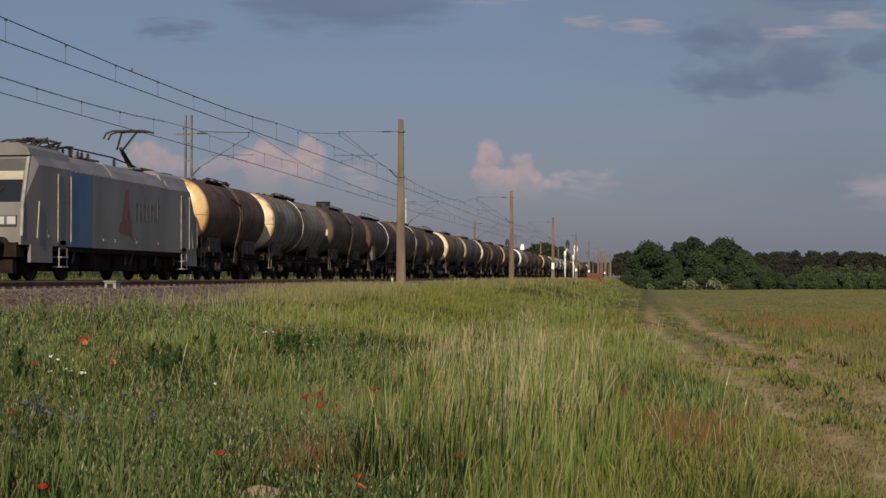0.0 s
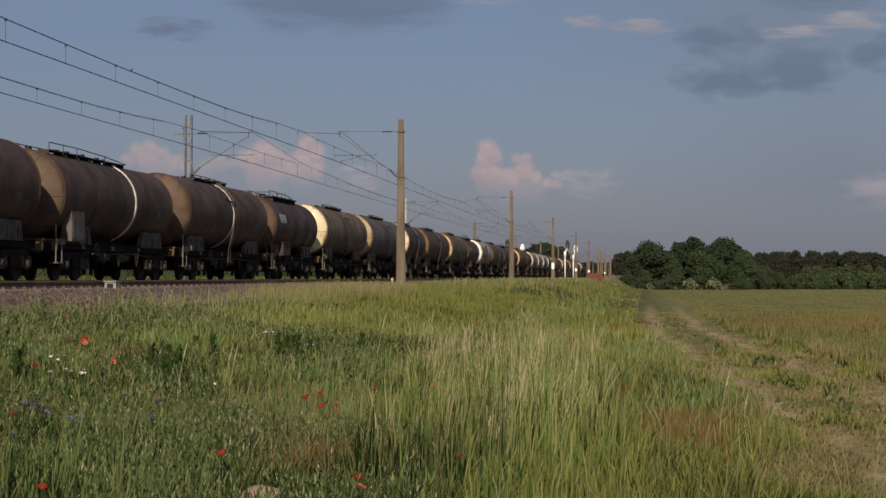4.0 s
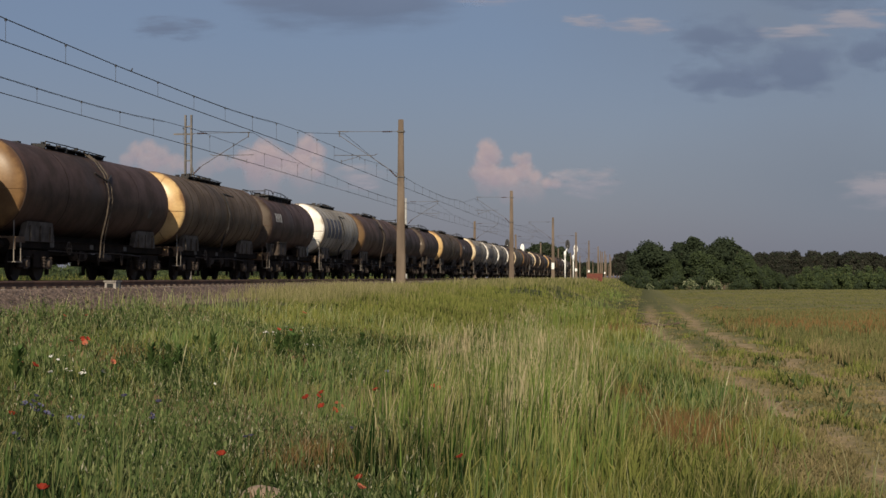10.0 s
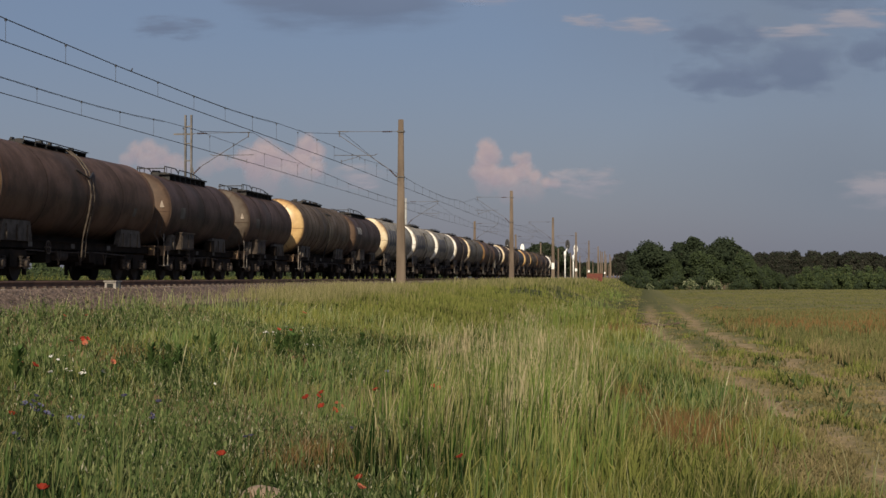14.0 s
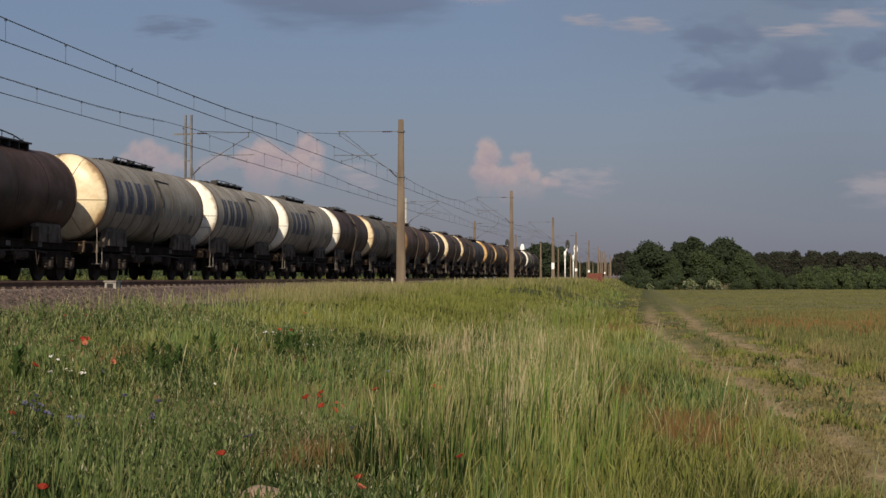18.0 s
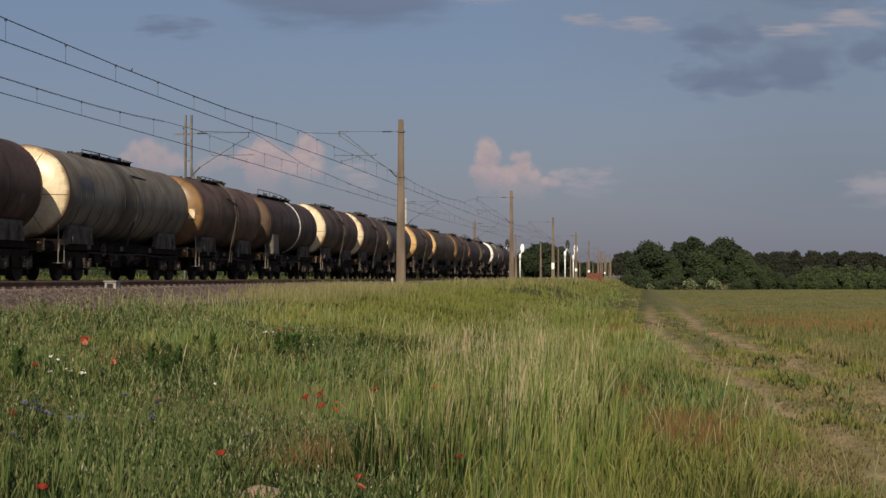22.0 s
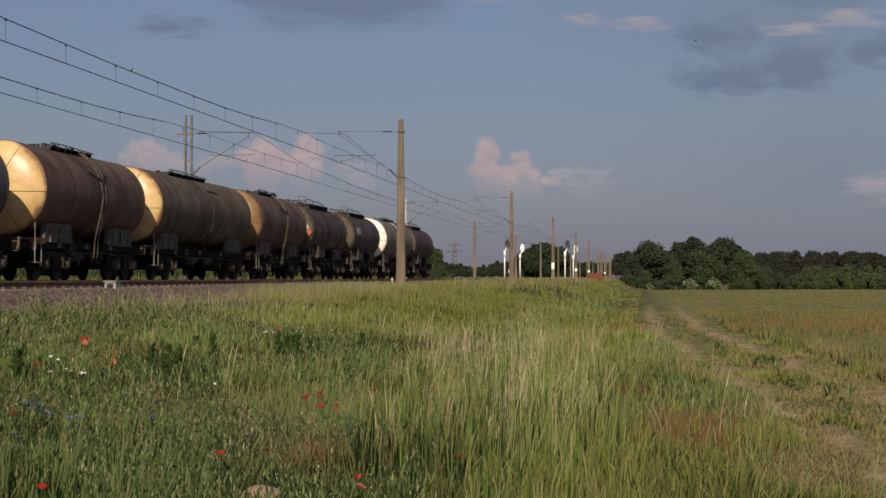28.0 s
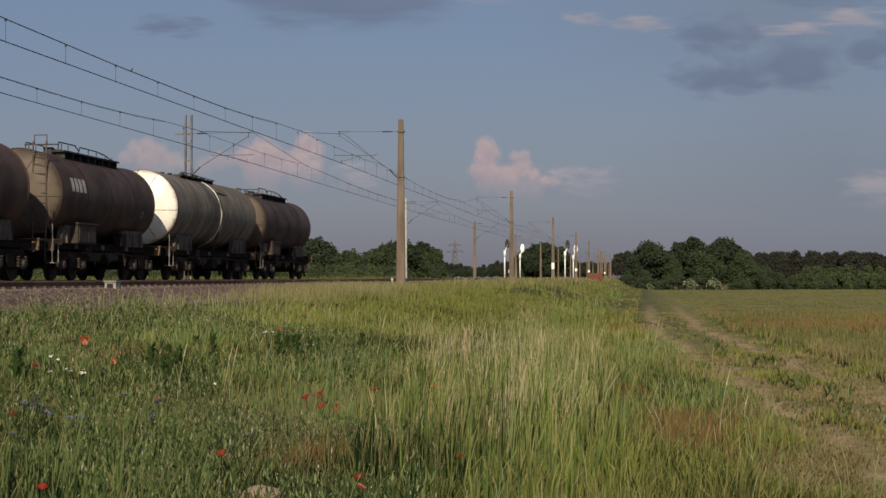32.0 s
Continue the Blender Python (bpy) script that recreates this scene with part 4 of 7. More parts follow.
    part("hand_wheel", stored("hand_wheel", lambda: Shape().line([(0, 0.2 * math.cos(a), 0.2 * math.sin(a)) for a in [2 * math.pi * i / 14 for i in range(15)]], 0.018, 5).tube((-0.12, 0, 0), (0.03, 0, 0), 0.03)
         .tube((0, -0.2, 0), (0, 0.2, 0), 0.012, seg=4).tube((0, 0, -0.2), (0, 0, 0.2), 0.012, seg=4), hand_rail), None, w, "brake hand wheel", at=pose(1.16, L * 0.30, 1.02))
    for f in (0.22, 0.47, 0.71):
        part("data_plate", stored("data_plate", lambda: Shape().box((0, 0, 0), (0.015, 0.32, 0.15)), box_grey), None, w, "small grubby plate on the frame", at=pose(1.03, L * f, 1.10))
    add_bogie(w, 1.6)
    add_bogie(w, L - 1.6)
    add_buffers(w, -0.31, -1)
    add_buffers(w, L + 0.31, 1)
    part("brake_gear", stored(("brake", L), lambda: brake_gear_shape(L), frame_steel), None, w)
    top = cz + R
    if kind == "gantry":
        part("gantry", stored("gantry", gantry_shape, black_rail), None, w, "black raised walkway with guard rails", at=pose(0, 4.55, top - 0.03))
        part("equipment_box", stored("gearbox", lambda: Shape().box((0, 0, 0), (0.4, 1.7, 0.62)).box((0.21, -0.4, 0), (0.02, 0.7, 0.5)).box((0.21, 0.42, 0), (0.02, 0.7, 0.5)).box((0.02, 0, 0.33), (0.46, 1.8, 0.05)), axle_brown), None, w, "grubby hanging equipment box", at=pose(1.16, 2.35, 1.50))
        if "e" in marks:
            part("end_ladder", stored(("ladder", 3.0), lambda: ladder_shape(3.0), hand_rail), None, w, at=pose(0.80, -0.34, 1.3, 0, 0, 90))
            part("ladder_hoop", stored("ladder_hoop", lambda: Shape().line([(0.6, -0.26, 4.2), (0.6, -0.26, 4.5), (1.0, -0.26, 4.5), (1.0, -0.26, 4.2)], 0.02), hand_rail), None, w)
        for x in (1.0, 1.22):
            part("front_handrail", stored(("front_handrail", x), lambda: Shape().line([(x, 0, 0.6), (x, 0, 1.5), (x - 0.12, -0.1, 1.75), (x, -0.05, 2.3)], 0.02), hand_rail), None, w, "dull bent handrail", at=pose(0, -0.36, 0))
        part("equipment_box", stored("gearbox2", lambda: Shape().box((0, 0, 0), (0.3, 0.5, 0.45)), frame_steel), None, w, at=pose(1.1, L * 0.62, 1.4))
    else:
        run, mid, rise = (L * 0.62, L * 0.37, 0.30) if kind == "band" else (max(3.2, L * 0.38), L * 0.45, 0.17)
        part("walkway", stored(("walkway", run), lambda: walkway_shape(run), black_rail), None, w, "dark roof walkway with hatch", at=pose(0, mid, top - 0.03))
        for x in (-0.62, 0.62):
            part("guard_rail", stored(("low_rail", x, run), lambda: low_rail_shape(run + 0.2, x, rise), black_rail), None, w, at=pose(0, mid, top - 0.05))
        y = L * 0.5
        if kind == "ribbed":
            part("pipe_bracket", stored("bracket", lambda: Shape().line([(1.18, 0, 3.72), (1.18, 1.75, 3.66)], 0.03).line(
                [(1.18, 0, 3.72), (1.40, -0.05, 3.35), (1.54, -0.05, 2.8), (1.45, -0.05, 2.2), (1.2, -0.05, 1.7), (1.1, -0.05, 1.2)], 0.04), black_rail), None, w, "dark pipe along the flank", at=pose(0, y, 0))
        elif kind == "ladder":
            lad = part("side_ladder", stored("side_ladder", lambda: Shape().line([(x, -0.16, z) for x, z in LADDER], 0.026).line([(x, 0.16, z) for x, z in LADDER], 0.026), hand_rail), None, w, "pale side ladder", at=pose(0, y, 0))
            for k in range(7):
                part("rung", stored("rung", lambda: Shape().tube((0, -0.16, 0), (0, 0.16, 0), 0.016, seg=6), hand_rail), None, lad, at=pose(float(np.interp(0.95 + 0.3 * k, [p[1] for p in LADDER[::-1]], [p[0] for p in LADDER[::-1]])), 0, 0.95 + 0.3 * k))
            part("guard_arm", stored("guard_arm", lambda: Shape().line([(1.28, -0.8, 3.55), (1.5, -0.2, 3.3), (1.28, 0.75, 3.55)], 0.035), black_rail), None, w, at=pose(0, y, 0))
        if kind == "band":
            part("equipment_box", stored("tall_box", lambda: Shape().box((0, 0, 0), (0.34, 1.15, 0.95)).box((0.175, 0, 0), (0.02, 1.0, 0.8)), box_grey), None, w, "tall grey hanging box", at=pose(1.20, 1.2, 1.72))
    # hand brake step at the leading end
    part("step_frame", stored("step_frame", lambda: Shape().line([(1.22, 0, 1.75), (1.22, 0, 0.55), (1.22, 0.5, 0.55), (1.22, 0.5, 1.3)], 0.022).box((1.15, 0.25, 0.55), (0.25, 0.5, 0.03)), step_steel), None, w, at=pose(0, -0.35, 0))
    part("warning_stripe", stored("stripe", lambda: Shape().box((1.26, 0, 1.15), (0.02, 0.26, 0.05)), yellow_mark), None, w, at=pose(0, L - 0.1, 0))
    small = "w" in marks or "g" in marks
    if small or "b" in marks:
        mat = white_mark if "w" in marks else blue_mark
        tall = (4, 22) if small else (-18, 26)
        wide = 0.24 if small else 0.74
        for i in range(4):
            y0 = 0.9 + i * wide * 1.45 + (0.1 if "b" in marks else 0)
            for k in (0.0, 0.52):
                part("letter_bar", curved_patch(R + (0.012 if kind == "ribbed" else 0), cz, y0 + wide * k, y0 + wide * (k + 0.40), *tall, n=6), mat, w, "faded lettering bar")
    part("inscription", curved_patch(R, cz, 1.3, 1.9, -14, 4) if "t" in marks else curved_patch(R, cz, T * 0.84, T * 0.84 + 0.34, -22, -10), box_grey, w, "faded inscription panel")
    if "h" in marks:
        part("band", stored(("band", R), lambda: hoop_shape(R, cz, 0.16, 0.03), white_mark, True), None, tank, "pale band round the tank", at=pose(0, L * (0.59 if kind == "band" else 0.50), 0))
    if "d" in marks:
        part("dome", stored("dome", lambda: Shape().tube((0, 0, 0), (0, 0, 0.42), 0.42, seg=20).tube((0, 0, 0.42), (0, 0, 0.46), 0.46, seg=20), black_rail), None, w, "black cylindrical dome hatch", at=pose(0, L * 0.36, top - 0.06))
    if "l" in marks:
        part("end_ladder", stored(("lladder", 1.1), lambda: ladder_shape(1.1), grey_steel), None, w, "grey end ladder", at=pose(0.35, -0.36, 1.25, 0, 0, 90))
        part("end_rail", stored("lrail", lambda: Shape().line([(1.2, -0.36, 1.2), (1.2, -0.36, 2.2), (0.2, -0.36, 2.2), (0.2, -0.36, 1.2)], 0.022), grey_steel), None, w)
    if "p" in marks:
        part("end_plate", stored("end_plate", lambda: Shape().box((0, 0, 0), (0.42, 0.03, 0.42)), CAP["cream"]), None, w, "pale end plate", at=pose(0.98, -0.32, cz - 0.12))
    if "t" in marks:
        tri = Shape().prism([(-0.10, -0.12), (0.10, -0.12), (0.0, 0.14)], -0.01, 0.01)
        if "e" in marks:
            part("end_mark", Shape().prism([(-0.2, 0.0), (0.0, -0.24), (0.2, 0.0), (0.0, 0.24)], -0.012, 0.012), hazard_red, w, "faded red diamond mark", at=pose(1.17, -0.27, cz - 0.16))
        part("end_mark", tri, faded_mark, w, "faded pale triangle mark", at=pose(1.12, -0.28, cz + 0.16))
    return w


hazard_red = material("faded_hazard_red", (0.42, 0.12, 0.05), (0.30, 0.10, 0.05), 0.6, scale=6, fine=40, bump=0)

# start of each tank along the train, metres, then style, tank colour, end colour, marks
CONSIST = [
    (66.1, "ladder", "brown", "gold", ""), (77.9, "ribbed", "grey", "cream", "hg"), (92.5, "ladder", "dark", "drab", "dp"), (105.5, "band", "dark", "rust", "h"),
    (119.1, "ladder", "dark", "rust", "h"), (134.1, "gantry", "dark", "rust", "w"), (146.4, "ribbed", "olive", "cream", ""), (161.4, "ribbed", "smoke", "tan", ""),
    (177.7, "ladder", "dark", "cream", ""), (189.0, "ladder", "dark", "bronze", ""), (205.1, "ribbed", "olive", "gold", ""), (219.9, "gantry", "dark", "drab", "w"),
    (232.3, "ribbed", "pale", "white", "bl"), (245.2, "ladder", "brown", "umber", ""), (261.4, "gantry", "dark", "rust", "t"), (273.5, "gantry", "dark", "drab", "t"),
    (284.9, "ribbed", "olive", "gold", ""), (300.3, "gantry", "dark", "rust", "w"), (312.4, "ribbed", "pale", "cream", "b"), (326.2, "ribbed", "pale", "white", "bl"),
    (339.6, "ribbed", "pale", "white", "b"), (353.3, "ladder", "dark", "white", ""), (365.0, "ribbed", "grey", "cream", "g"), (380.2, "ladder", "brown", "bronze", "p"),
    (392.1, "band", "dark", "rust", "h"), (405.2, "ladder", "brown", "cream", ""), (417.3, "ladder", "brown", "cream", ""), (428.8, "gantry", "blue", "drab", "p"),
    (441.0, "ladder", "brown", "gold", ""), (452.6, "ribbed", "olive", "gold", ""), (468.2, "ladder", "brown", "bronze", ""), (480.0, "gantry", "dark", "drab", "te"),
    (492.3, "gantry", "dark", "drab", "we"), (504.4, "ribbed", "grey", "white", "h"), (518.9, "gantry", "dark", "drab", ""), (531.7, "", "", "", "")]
for a, b in zip(CONSIST[:-1], CONSIST[1:]):
    tank_wagon(a[0], b[0] - a[0], *a[1:])


band_mat = material("pale_band", (0.40, 0.37, 0.29), (0.32, 0.29, 0.22), 0.5, scale=2, fine=20, bump=0.02)


def locomotive(q):
    """Electric locomotive; y = 0 at its leading body corner."""
    y_start = q - 2.29
    loco = thing("electric_locomotive", start_at(y_start), "silver-grey electric locomotive with a blue panel and a raised pantograph", "locomotive")
    moving.append((loco, y_start))
    L = 16.9
    side = [(-1.49, 1.05), (1.49, 1.05), (1.49, 3.45), (1.30, 3.72), (-1.30, 3.72), (-1.49, 3.45)]
    part("body", Shape().prism(side, 0.6, L - 0.6), loco_silver, loco, "silver-grey body shell")
    part("roof", Shape().prism([(-1.29, 3.722), (1.29, 3.722), (1.12, 3.90), (0.85, 3.98), (-0.85, 3.98), (-1.12, 3.90)], 0.9, L - 0.9), loco_silver, loco, "silver-grey coved roof")
    part("roof_deck", Shape().box((0, L / 2, 3.995), (1.5, L - 2.4, 0.03)), loco_dark, loco, "dark roof deck")
    for a, b in ((0.42, 3.7), (L - 3.7, L - 0.42)):
        part("cab_roof", Shape().prism([(-1.29, 3.724), (1.29, 3.724), (1.20, 3.95), (0.92, 4.10), (-0.92, 4.10), (-1.20, 3.95)], a, b), loco_silver, loco, "raised silver cab roof")
    for y in (7.2, 13.55):
        part("roof_seam", Shape().line([(1.50, y, 3.40), (1.31, y, 3.73), (1.13, y, 3.91), (0.86, y, 3.99)], 0.013, 5), pale_rail, loco, "bright seam strip over the roof cove")
    for i in range(28):
        part("roof_bolt", stored("roof_bolt", lambda: Shape().box((0, 0, 0), (0.02, 0.07, 0.025)), pale_rail), None, loco, at=pose(1.495, 3.3 + 0.42 * i, 3.43))
    for y in (0.35, L - 0.35):
        part("low_handrail", Shape().tube((1.54, y, 1.25), (1.52, y + (0.22 if y < 2 else -0.22), 2.35), 0.02), pale_rail, loco, "pale grab rail")
    for y0, y1 in ((0.0, -0.95), (L, L + 0.95)):
        s = 1 if y1 > y0 else -1
        cab = Shape()
        back, low, mid, high = y0 - s * 0.6, y0 + s * 0.6, y0 + s * 0.52, y0 - s * 0.42
        cab.v += [(-1.49, back, 1.05), (1.49, back, 1.05), (1.49, back, 3.45), (1.30, back, 3.72), (-1.30, back, 3.72), (-1.49, back, 3.45),
                  (-1.42, low, 1.05), (1.42, low, 1.05), (1.44, mid, 2.2), (1.24, high, 3.66), (-1.24, high, 3.66), (-1.44, mid, 2.2)]
        cab.f += [(6, 7, 8, 11), (11, 8, 9, 10), (0, 6, 11, 5), (1, 2, 8, 7), (2, 3, 9, 8), (5, 11, 10, 4), (3, 4, 10, 9), (0, 1, 7, 6)]
        nose = part("cab_front", cab, loco_silver, loco, "sloped silver cab front")

        def face(z0, z1, out=0.02, deep=0.07):
            """A panel on the sloping cab front between two heights."""
            pts = [(x * (1.36 - 0.137 * (z - 2.2)), y0 + s * (0.52 + d - 0.644 * (z - 2.2)), z) for d in (out, out - deep) for z in (z0, z1) for x in (-1, 1)]
            return Shape().add(pts, [(0, 1, 3, 2), (4, 6, 7, 5), (0, 4, 5, 1), (2, 3, 7, 6), (0, 2, 6, 4), (1, 5, 7, 3)])

        part("brow", face(3.24, 3.62), loco_dark, nose, "dark panel above the windscreen")
        part("sun_blind", face(2.97, 3.235, 0.025), band_mat, nose, "pale yellowish band over the windscreen")
        part("windscreen", face(2.30, 2.965, 0.022), wind_glass, nose, "dark windscreen")
        for x in (-0.45, 0.45):
            part("wiper", Shape().line([(x, y0 + s * 0.50, 2.32), (x + 0.3, y0 + s * 0.24, 2.74)], 0.014, 4), black_rail, nose)
        # Pale bars paint the highlight where the cab's rounded corners catch light.
        for x in (-1, 1):
            part("corner_post", Shape().line([(x * 1.43, y0 + s * 0.58, 1.3), (x * 1.44, y0 + s * 0.52, 2.2), (x * 1.25, y0 - s * 0.40, 3.66)], 0.045, 8), pale_rail, nose, "pale bar painting the highlight along the cab corner")
        for x in (-0.85, 0.85):
            lamp = part("headlamp", Shape().box((x * 1.15, y0 + s * 0.58, 1.75), (0.62, 0.10, 0.30)), loco_dark, nose, "dark headlamp housing")
            for k in (0.95, 1.35):
                part("headlamp_glass", Shape().box((x * k, y0 + s * 0.63, 1.75), (0.26, 0.04, 0.22)), lamp_glass, lamp)
        part("buffer_beam", Shape().box((0, y0 + s * 0.45, 0.90), (2.7, 0.6, 0.42)).box((0, y0 + s * 0.5, 0.42), (2.4, 0.3, 0.4)), frame_steel, loco)
        add_buffers(loco, y0 + s * 0.62, s)
    part("skirt", Shape().box((0, L / 2, 0.97), (2.9, L - 0.1, 0.16)), frame_steel, loco, "dark grey skirt")
    part("side_panel", Shape().box((1.497, 4.12, 2.22), (0.012, 1.85, 2.32)), loco_blue, loco, "mid-blue side panel")
    logo = part("logo_panel", Shape().add([(1.503, 8.55, 3.15), (1.503, 8.78, 3.15), (1.503, 8.74, 2.18), (1.503, 8.20, 2.02)], [(0, 1, 2, 3)]), loco_red, loco, "faded red pointed logo shape")
    part("logo_foot", Shape().add([(1.503, 7.95, 1.98), (1.503, 8.62, 2.08), (1.503, 8.80, 1.62), (1.503, 7.85, 1.62)], [(0, 1, 2, 3)]), loco_red, logo)
    part("logo_foot", Shape().add([(1.503, 8.80, 2.50), (1.503, 8.92, 2.45), (1.503, 9.28, 1.42), (1.503, 8.90, 1.60)], [(0, 1, 2, 3)]), loco_red, logo)
    for i in range(7):
        y0 = 9.5 + i * 0.42
        part("logo_bar", Shape().box((1.498, y0 + 0.14, 2.43 + (0.12 if i in (2, 6) else 0)), (0.01, 0.11, 0.62 if i not in (2, 6) else 0.86)), letter_grey, loco, "grey lettering bar")
        part("logo_bar", Shape().box((1.498, y0 + 0.27, 2.66 - (0.42 if i % 2 else 0)), (0.01, 0.16, 0.13)), letter_grey, loco, "grey lettering bar")
    for y0 in (2.1, 15.05):
        door = part("cab_door", Shape().box((1.495, y0 + 0.45, 2.15), (0.02, 0.85, 2.1)), loco_silver, loco, "cab side door")
        part("door_window", Shape().box((1.503, y0 + 0.32, 2.80), (0.012, 0.36, 0.80)), wind_glass, door)
        for k in (0.02, 0.88):
            part("door_seam", Shape().box((1.503, y0 + k, 2.15), (0.012, 0.025, 2.1)), loco_dark, door)
        # Thin black plate paints the darkness of a step recess.
        part("step_well", Shape().box((1.49, y0 + 0.45, 1.10), (0.03, 0.5, 0.26)), signal_black, loco, "black plate painting the shade of a step recess")
        for k in (-0.1, 1.0):
            part("handrail", Shape().tube((1.55, y0 + k, 1.2), (1.55, y0 + k, 3.25), 0.02), pale_rail, loco, "pale vertical handrail")
        part("steps", Shape().box((1.42, y0 + 0.45, 0.72), (0.3, 0.6, 0.04)).box((1.42, y0 + 0.45, 0.42), (0.3, 0.6, 0.04)).tube((1.5, y0 + 0.12, 1.0), (1.5, y0 + 0.12, 0.4), 0.02).tube((1.5, y0 + 0.78, 1.0), (1.5, y0 + 0.78, 0.4), 0.02), grey_steel, loco)
    part("side_window", Shape().box((1.497, L - 1.0, 2.9), (0.012, 0.42, 0.7)), wind_glass, loco, "dark cab side window")
    for y0 in (0.35, 16.95):
        part("cab_skirt", Shape().box((1.44, y0 + (0.5 if y0 < 5 else -0.5), 0.80), (0.10, 1.7, 0.52)), loco_silver, loco, "silver skirt below the cab")
    for y0, lean in ((3.9, 0.1), (5.4, 0.3), (9.1, -0.1), (9.6, 0.2), (12.4, 0.15), (14.9, -0.2)):
        part("damper", Shape().tube((1.28, y0, 0.55), (1.32, y0 + lean, 0.90), 0.035, 0.03, 8), box_grey, loco, "grubby damper strut")
    for y0 in (5.6, 8.1, 10.9):
        part("equipment_box", Shape().box((1.2, y0, 0.60), (0.34, 0.8, 0.5)).box((1.38, y0, 0.62), (0.02, 0.6, 0.36)), frame_steel, loco, "dark box under the body")
    for y0 in (1.35, 6.2, 7.4, 9.7, 12.2):
        part("hatch", Shape().box((1.496, y0, 1.38), (0.014, 0.16, 0.22)), loco_dark, loco)
        part("hatch_label", Shape().box((1.506, y0 + 0.04, 1.34), (0.006, 0.07, 0.10)), white_mark, loco, "small white label")
    for y in (3.0, 14.3):
        b = part("bogie", stored("loco_bogie", lambda: Shape().box((1.05, 0, 0.62), (0.2, 4.0, 0.36)).box((-1.05, 0, 0.62), (0.2, 4.0, 0.36)).box((0, 0, 0.7), (1.9, 0.8, 0.4))
                 .box((1.12, -1.3, 0.55), (0.22, 0.6, 0.5)).box((1.12, 1.3, 0.55), (0.22, 0.6, 0.5)).tube((1.15, -0.4, 0.4), (1.15, -0.4, 1.0), 0.13, seg=10).tube((1.15, 0.4, 0.4), (1.15, 0.4, 1.0), 0.13, seg=10), frame_steel), None, loco, "dark bogie", at=pose(0, y, 0))
        for k in (-1.3, 1.3):
            part("wheelset", stored("loco_wheel", lambda: Shape().tube((-0.95, 0, 0.6), (0.95, 0, 0.6), 0.1).tube((0.70, 0, 0.6), (0.83, 0, 0.6), 0.6, seg=30).tube((-0.83, 0, 0.6), (-0.70, 0, 0.6), 0.6, seg=30), wheel_steel), None, b, at=pose(0, k, 0))
    part("transformer", Shape().box((0, 8.65, 0.62), (2.5, 4.6, 0.62)), frame_steel, loco, "dark box between the bogies")
    # roof gear
    for y, raised in ((13.6, True), (3.6, False)):
        panto = part("pantograph", Shape().box((0, y + 0.1, 4.18), (1.2, 1.6, 0.07)).box((-0.5, y - 0.5, 4.08), (0.08, 0.08, 0.2)).box((0.5, y - 0.5, 4.08), (0.08, 0.08, 0.2)).box((0.5, y + 0.7, 4.08), (0.08, 0.08, 0.2)).box((-0.5, y + 0.7, 4.08), (0.08, 0.08, 0.2)), loco_dark, loco, "raised pantograph" if raised else "lowered pantograph")
        zk, zh = (4.88, 5.62) if raised else (4.28, 4.42)
        part("arm", Shape().tube((0, y + 0.2, 4.22), (0, y - 1.25, zk), 0.075).tube((0.12, y - 1.3, zk - 0.03), (0.3, y - 0.2, zh), 0.04).tube((-0.12, y - 1.3, zk - 0.03), (-0.3, y - 0.2, zh), 0.04).tube((0, y - 0.25, 4.22), (0, y - 1.2, zk - 0.14), 0.03), black_rail, panto)
        part("contact_strip", Shape().line([(-0.97, y - 0.4, zh - 0.3), (-0.85, y - 0.4, zh - 0.08), (-0.6, y - 0.4, zh), (0.6, y - 0.4, zh), (0.85, y - 0.4, zh - 0.05)], 0.04).line([(-0.97, y + 0.1, zh - 0.3), (-0.85, y + 0.1, zh - 0.08), (-0.6, y + 0.1, zh), (0.6, y + 0.1, zh), (0.85, y + 0.1, zh - 0.05)], 0.04).box((0.3, y - 0.15, zh - 0.03), (0.05, 0.5, 0.05)).box((-0.3, y - 0.15, zh - 0.03), (0.05, 0.5, 0.05)), black_rail, panto)
    for i in range(7):
        yy = 1.5 + 0.55 * i
        part("roof_rod", Shape().line([(0.9 - 0.2 * (i % 3), yy, 4.02), (0.85 - 0.2 * (i % 2), yy + 0.3, 4.34 + 0.05 * (i % 3)), (0.4 - 0.25 * (i % 2), yy + 0.9, 4.40), (-0.4, yy + 1.1, 4.22)], 0.03), black_rail, loco)
    for y in (1.7, 2.4, 5.0, 5.6):
        part("roof_insulator", stored("roof_ins", lambda: insulator((0, 0, 0), (0, 0, 0.38), 0.09), insulator_mat), None, loco, at=pose(0.55, y, 3.97))
    for y in (6.3, 6.9, 7.3, 7.9, 10.6):
        part("roof_insulator", stored("roof_ins", lambda: insulator((0, 0, 0), (0, 0, 0.38), 0.09), insulator_mat), None, loco, at=pose(0.35, y, 3.97))
    part("busbar", Shape().line([(0.35, 4.4, 4.3), (0.35, 6.4, 4.4), (0.35, 10.4, 4.4), (0.35, 13.0, 4.25)], 0.03), black_rail, loco)
    part("roof_box", Shape().box((-0.2, 8.2, 4.08), (0.9, 2.2, 0.25)).box((0.2, 15.4, 4.05), (1.3, 1.4, 0.2)).box((0, 1.6, 4.02), (1.4, 1.2, 0.16)), loco_dark, loco)
    return loco


locomotive(46.87)

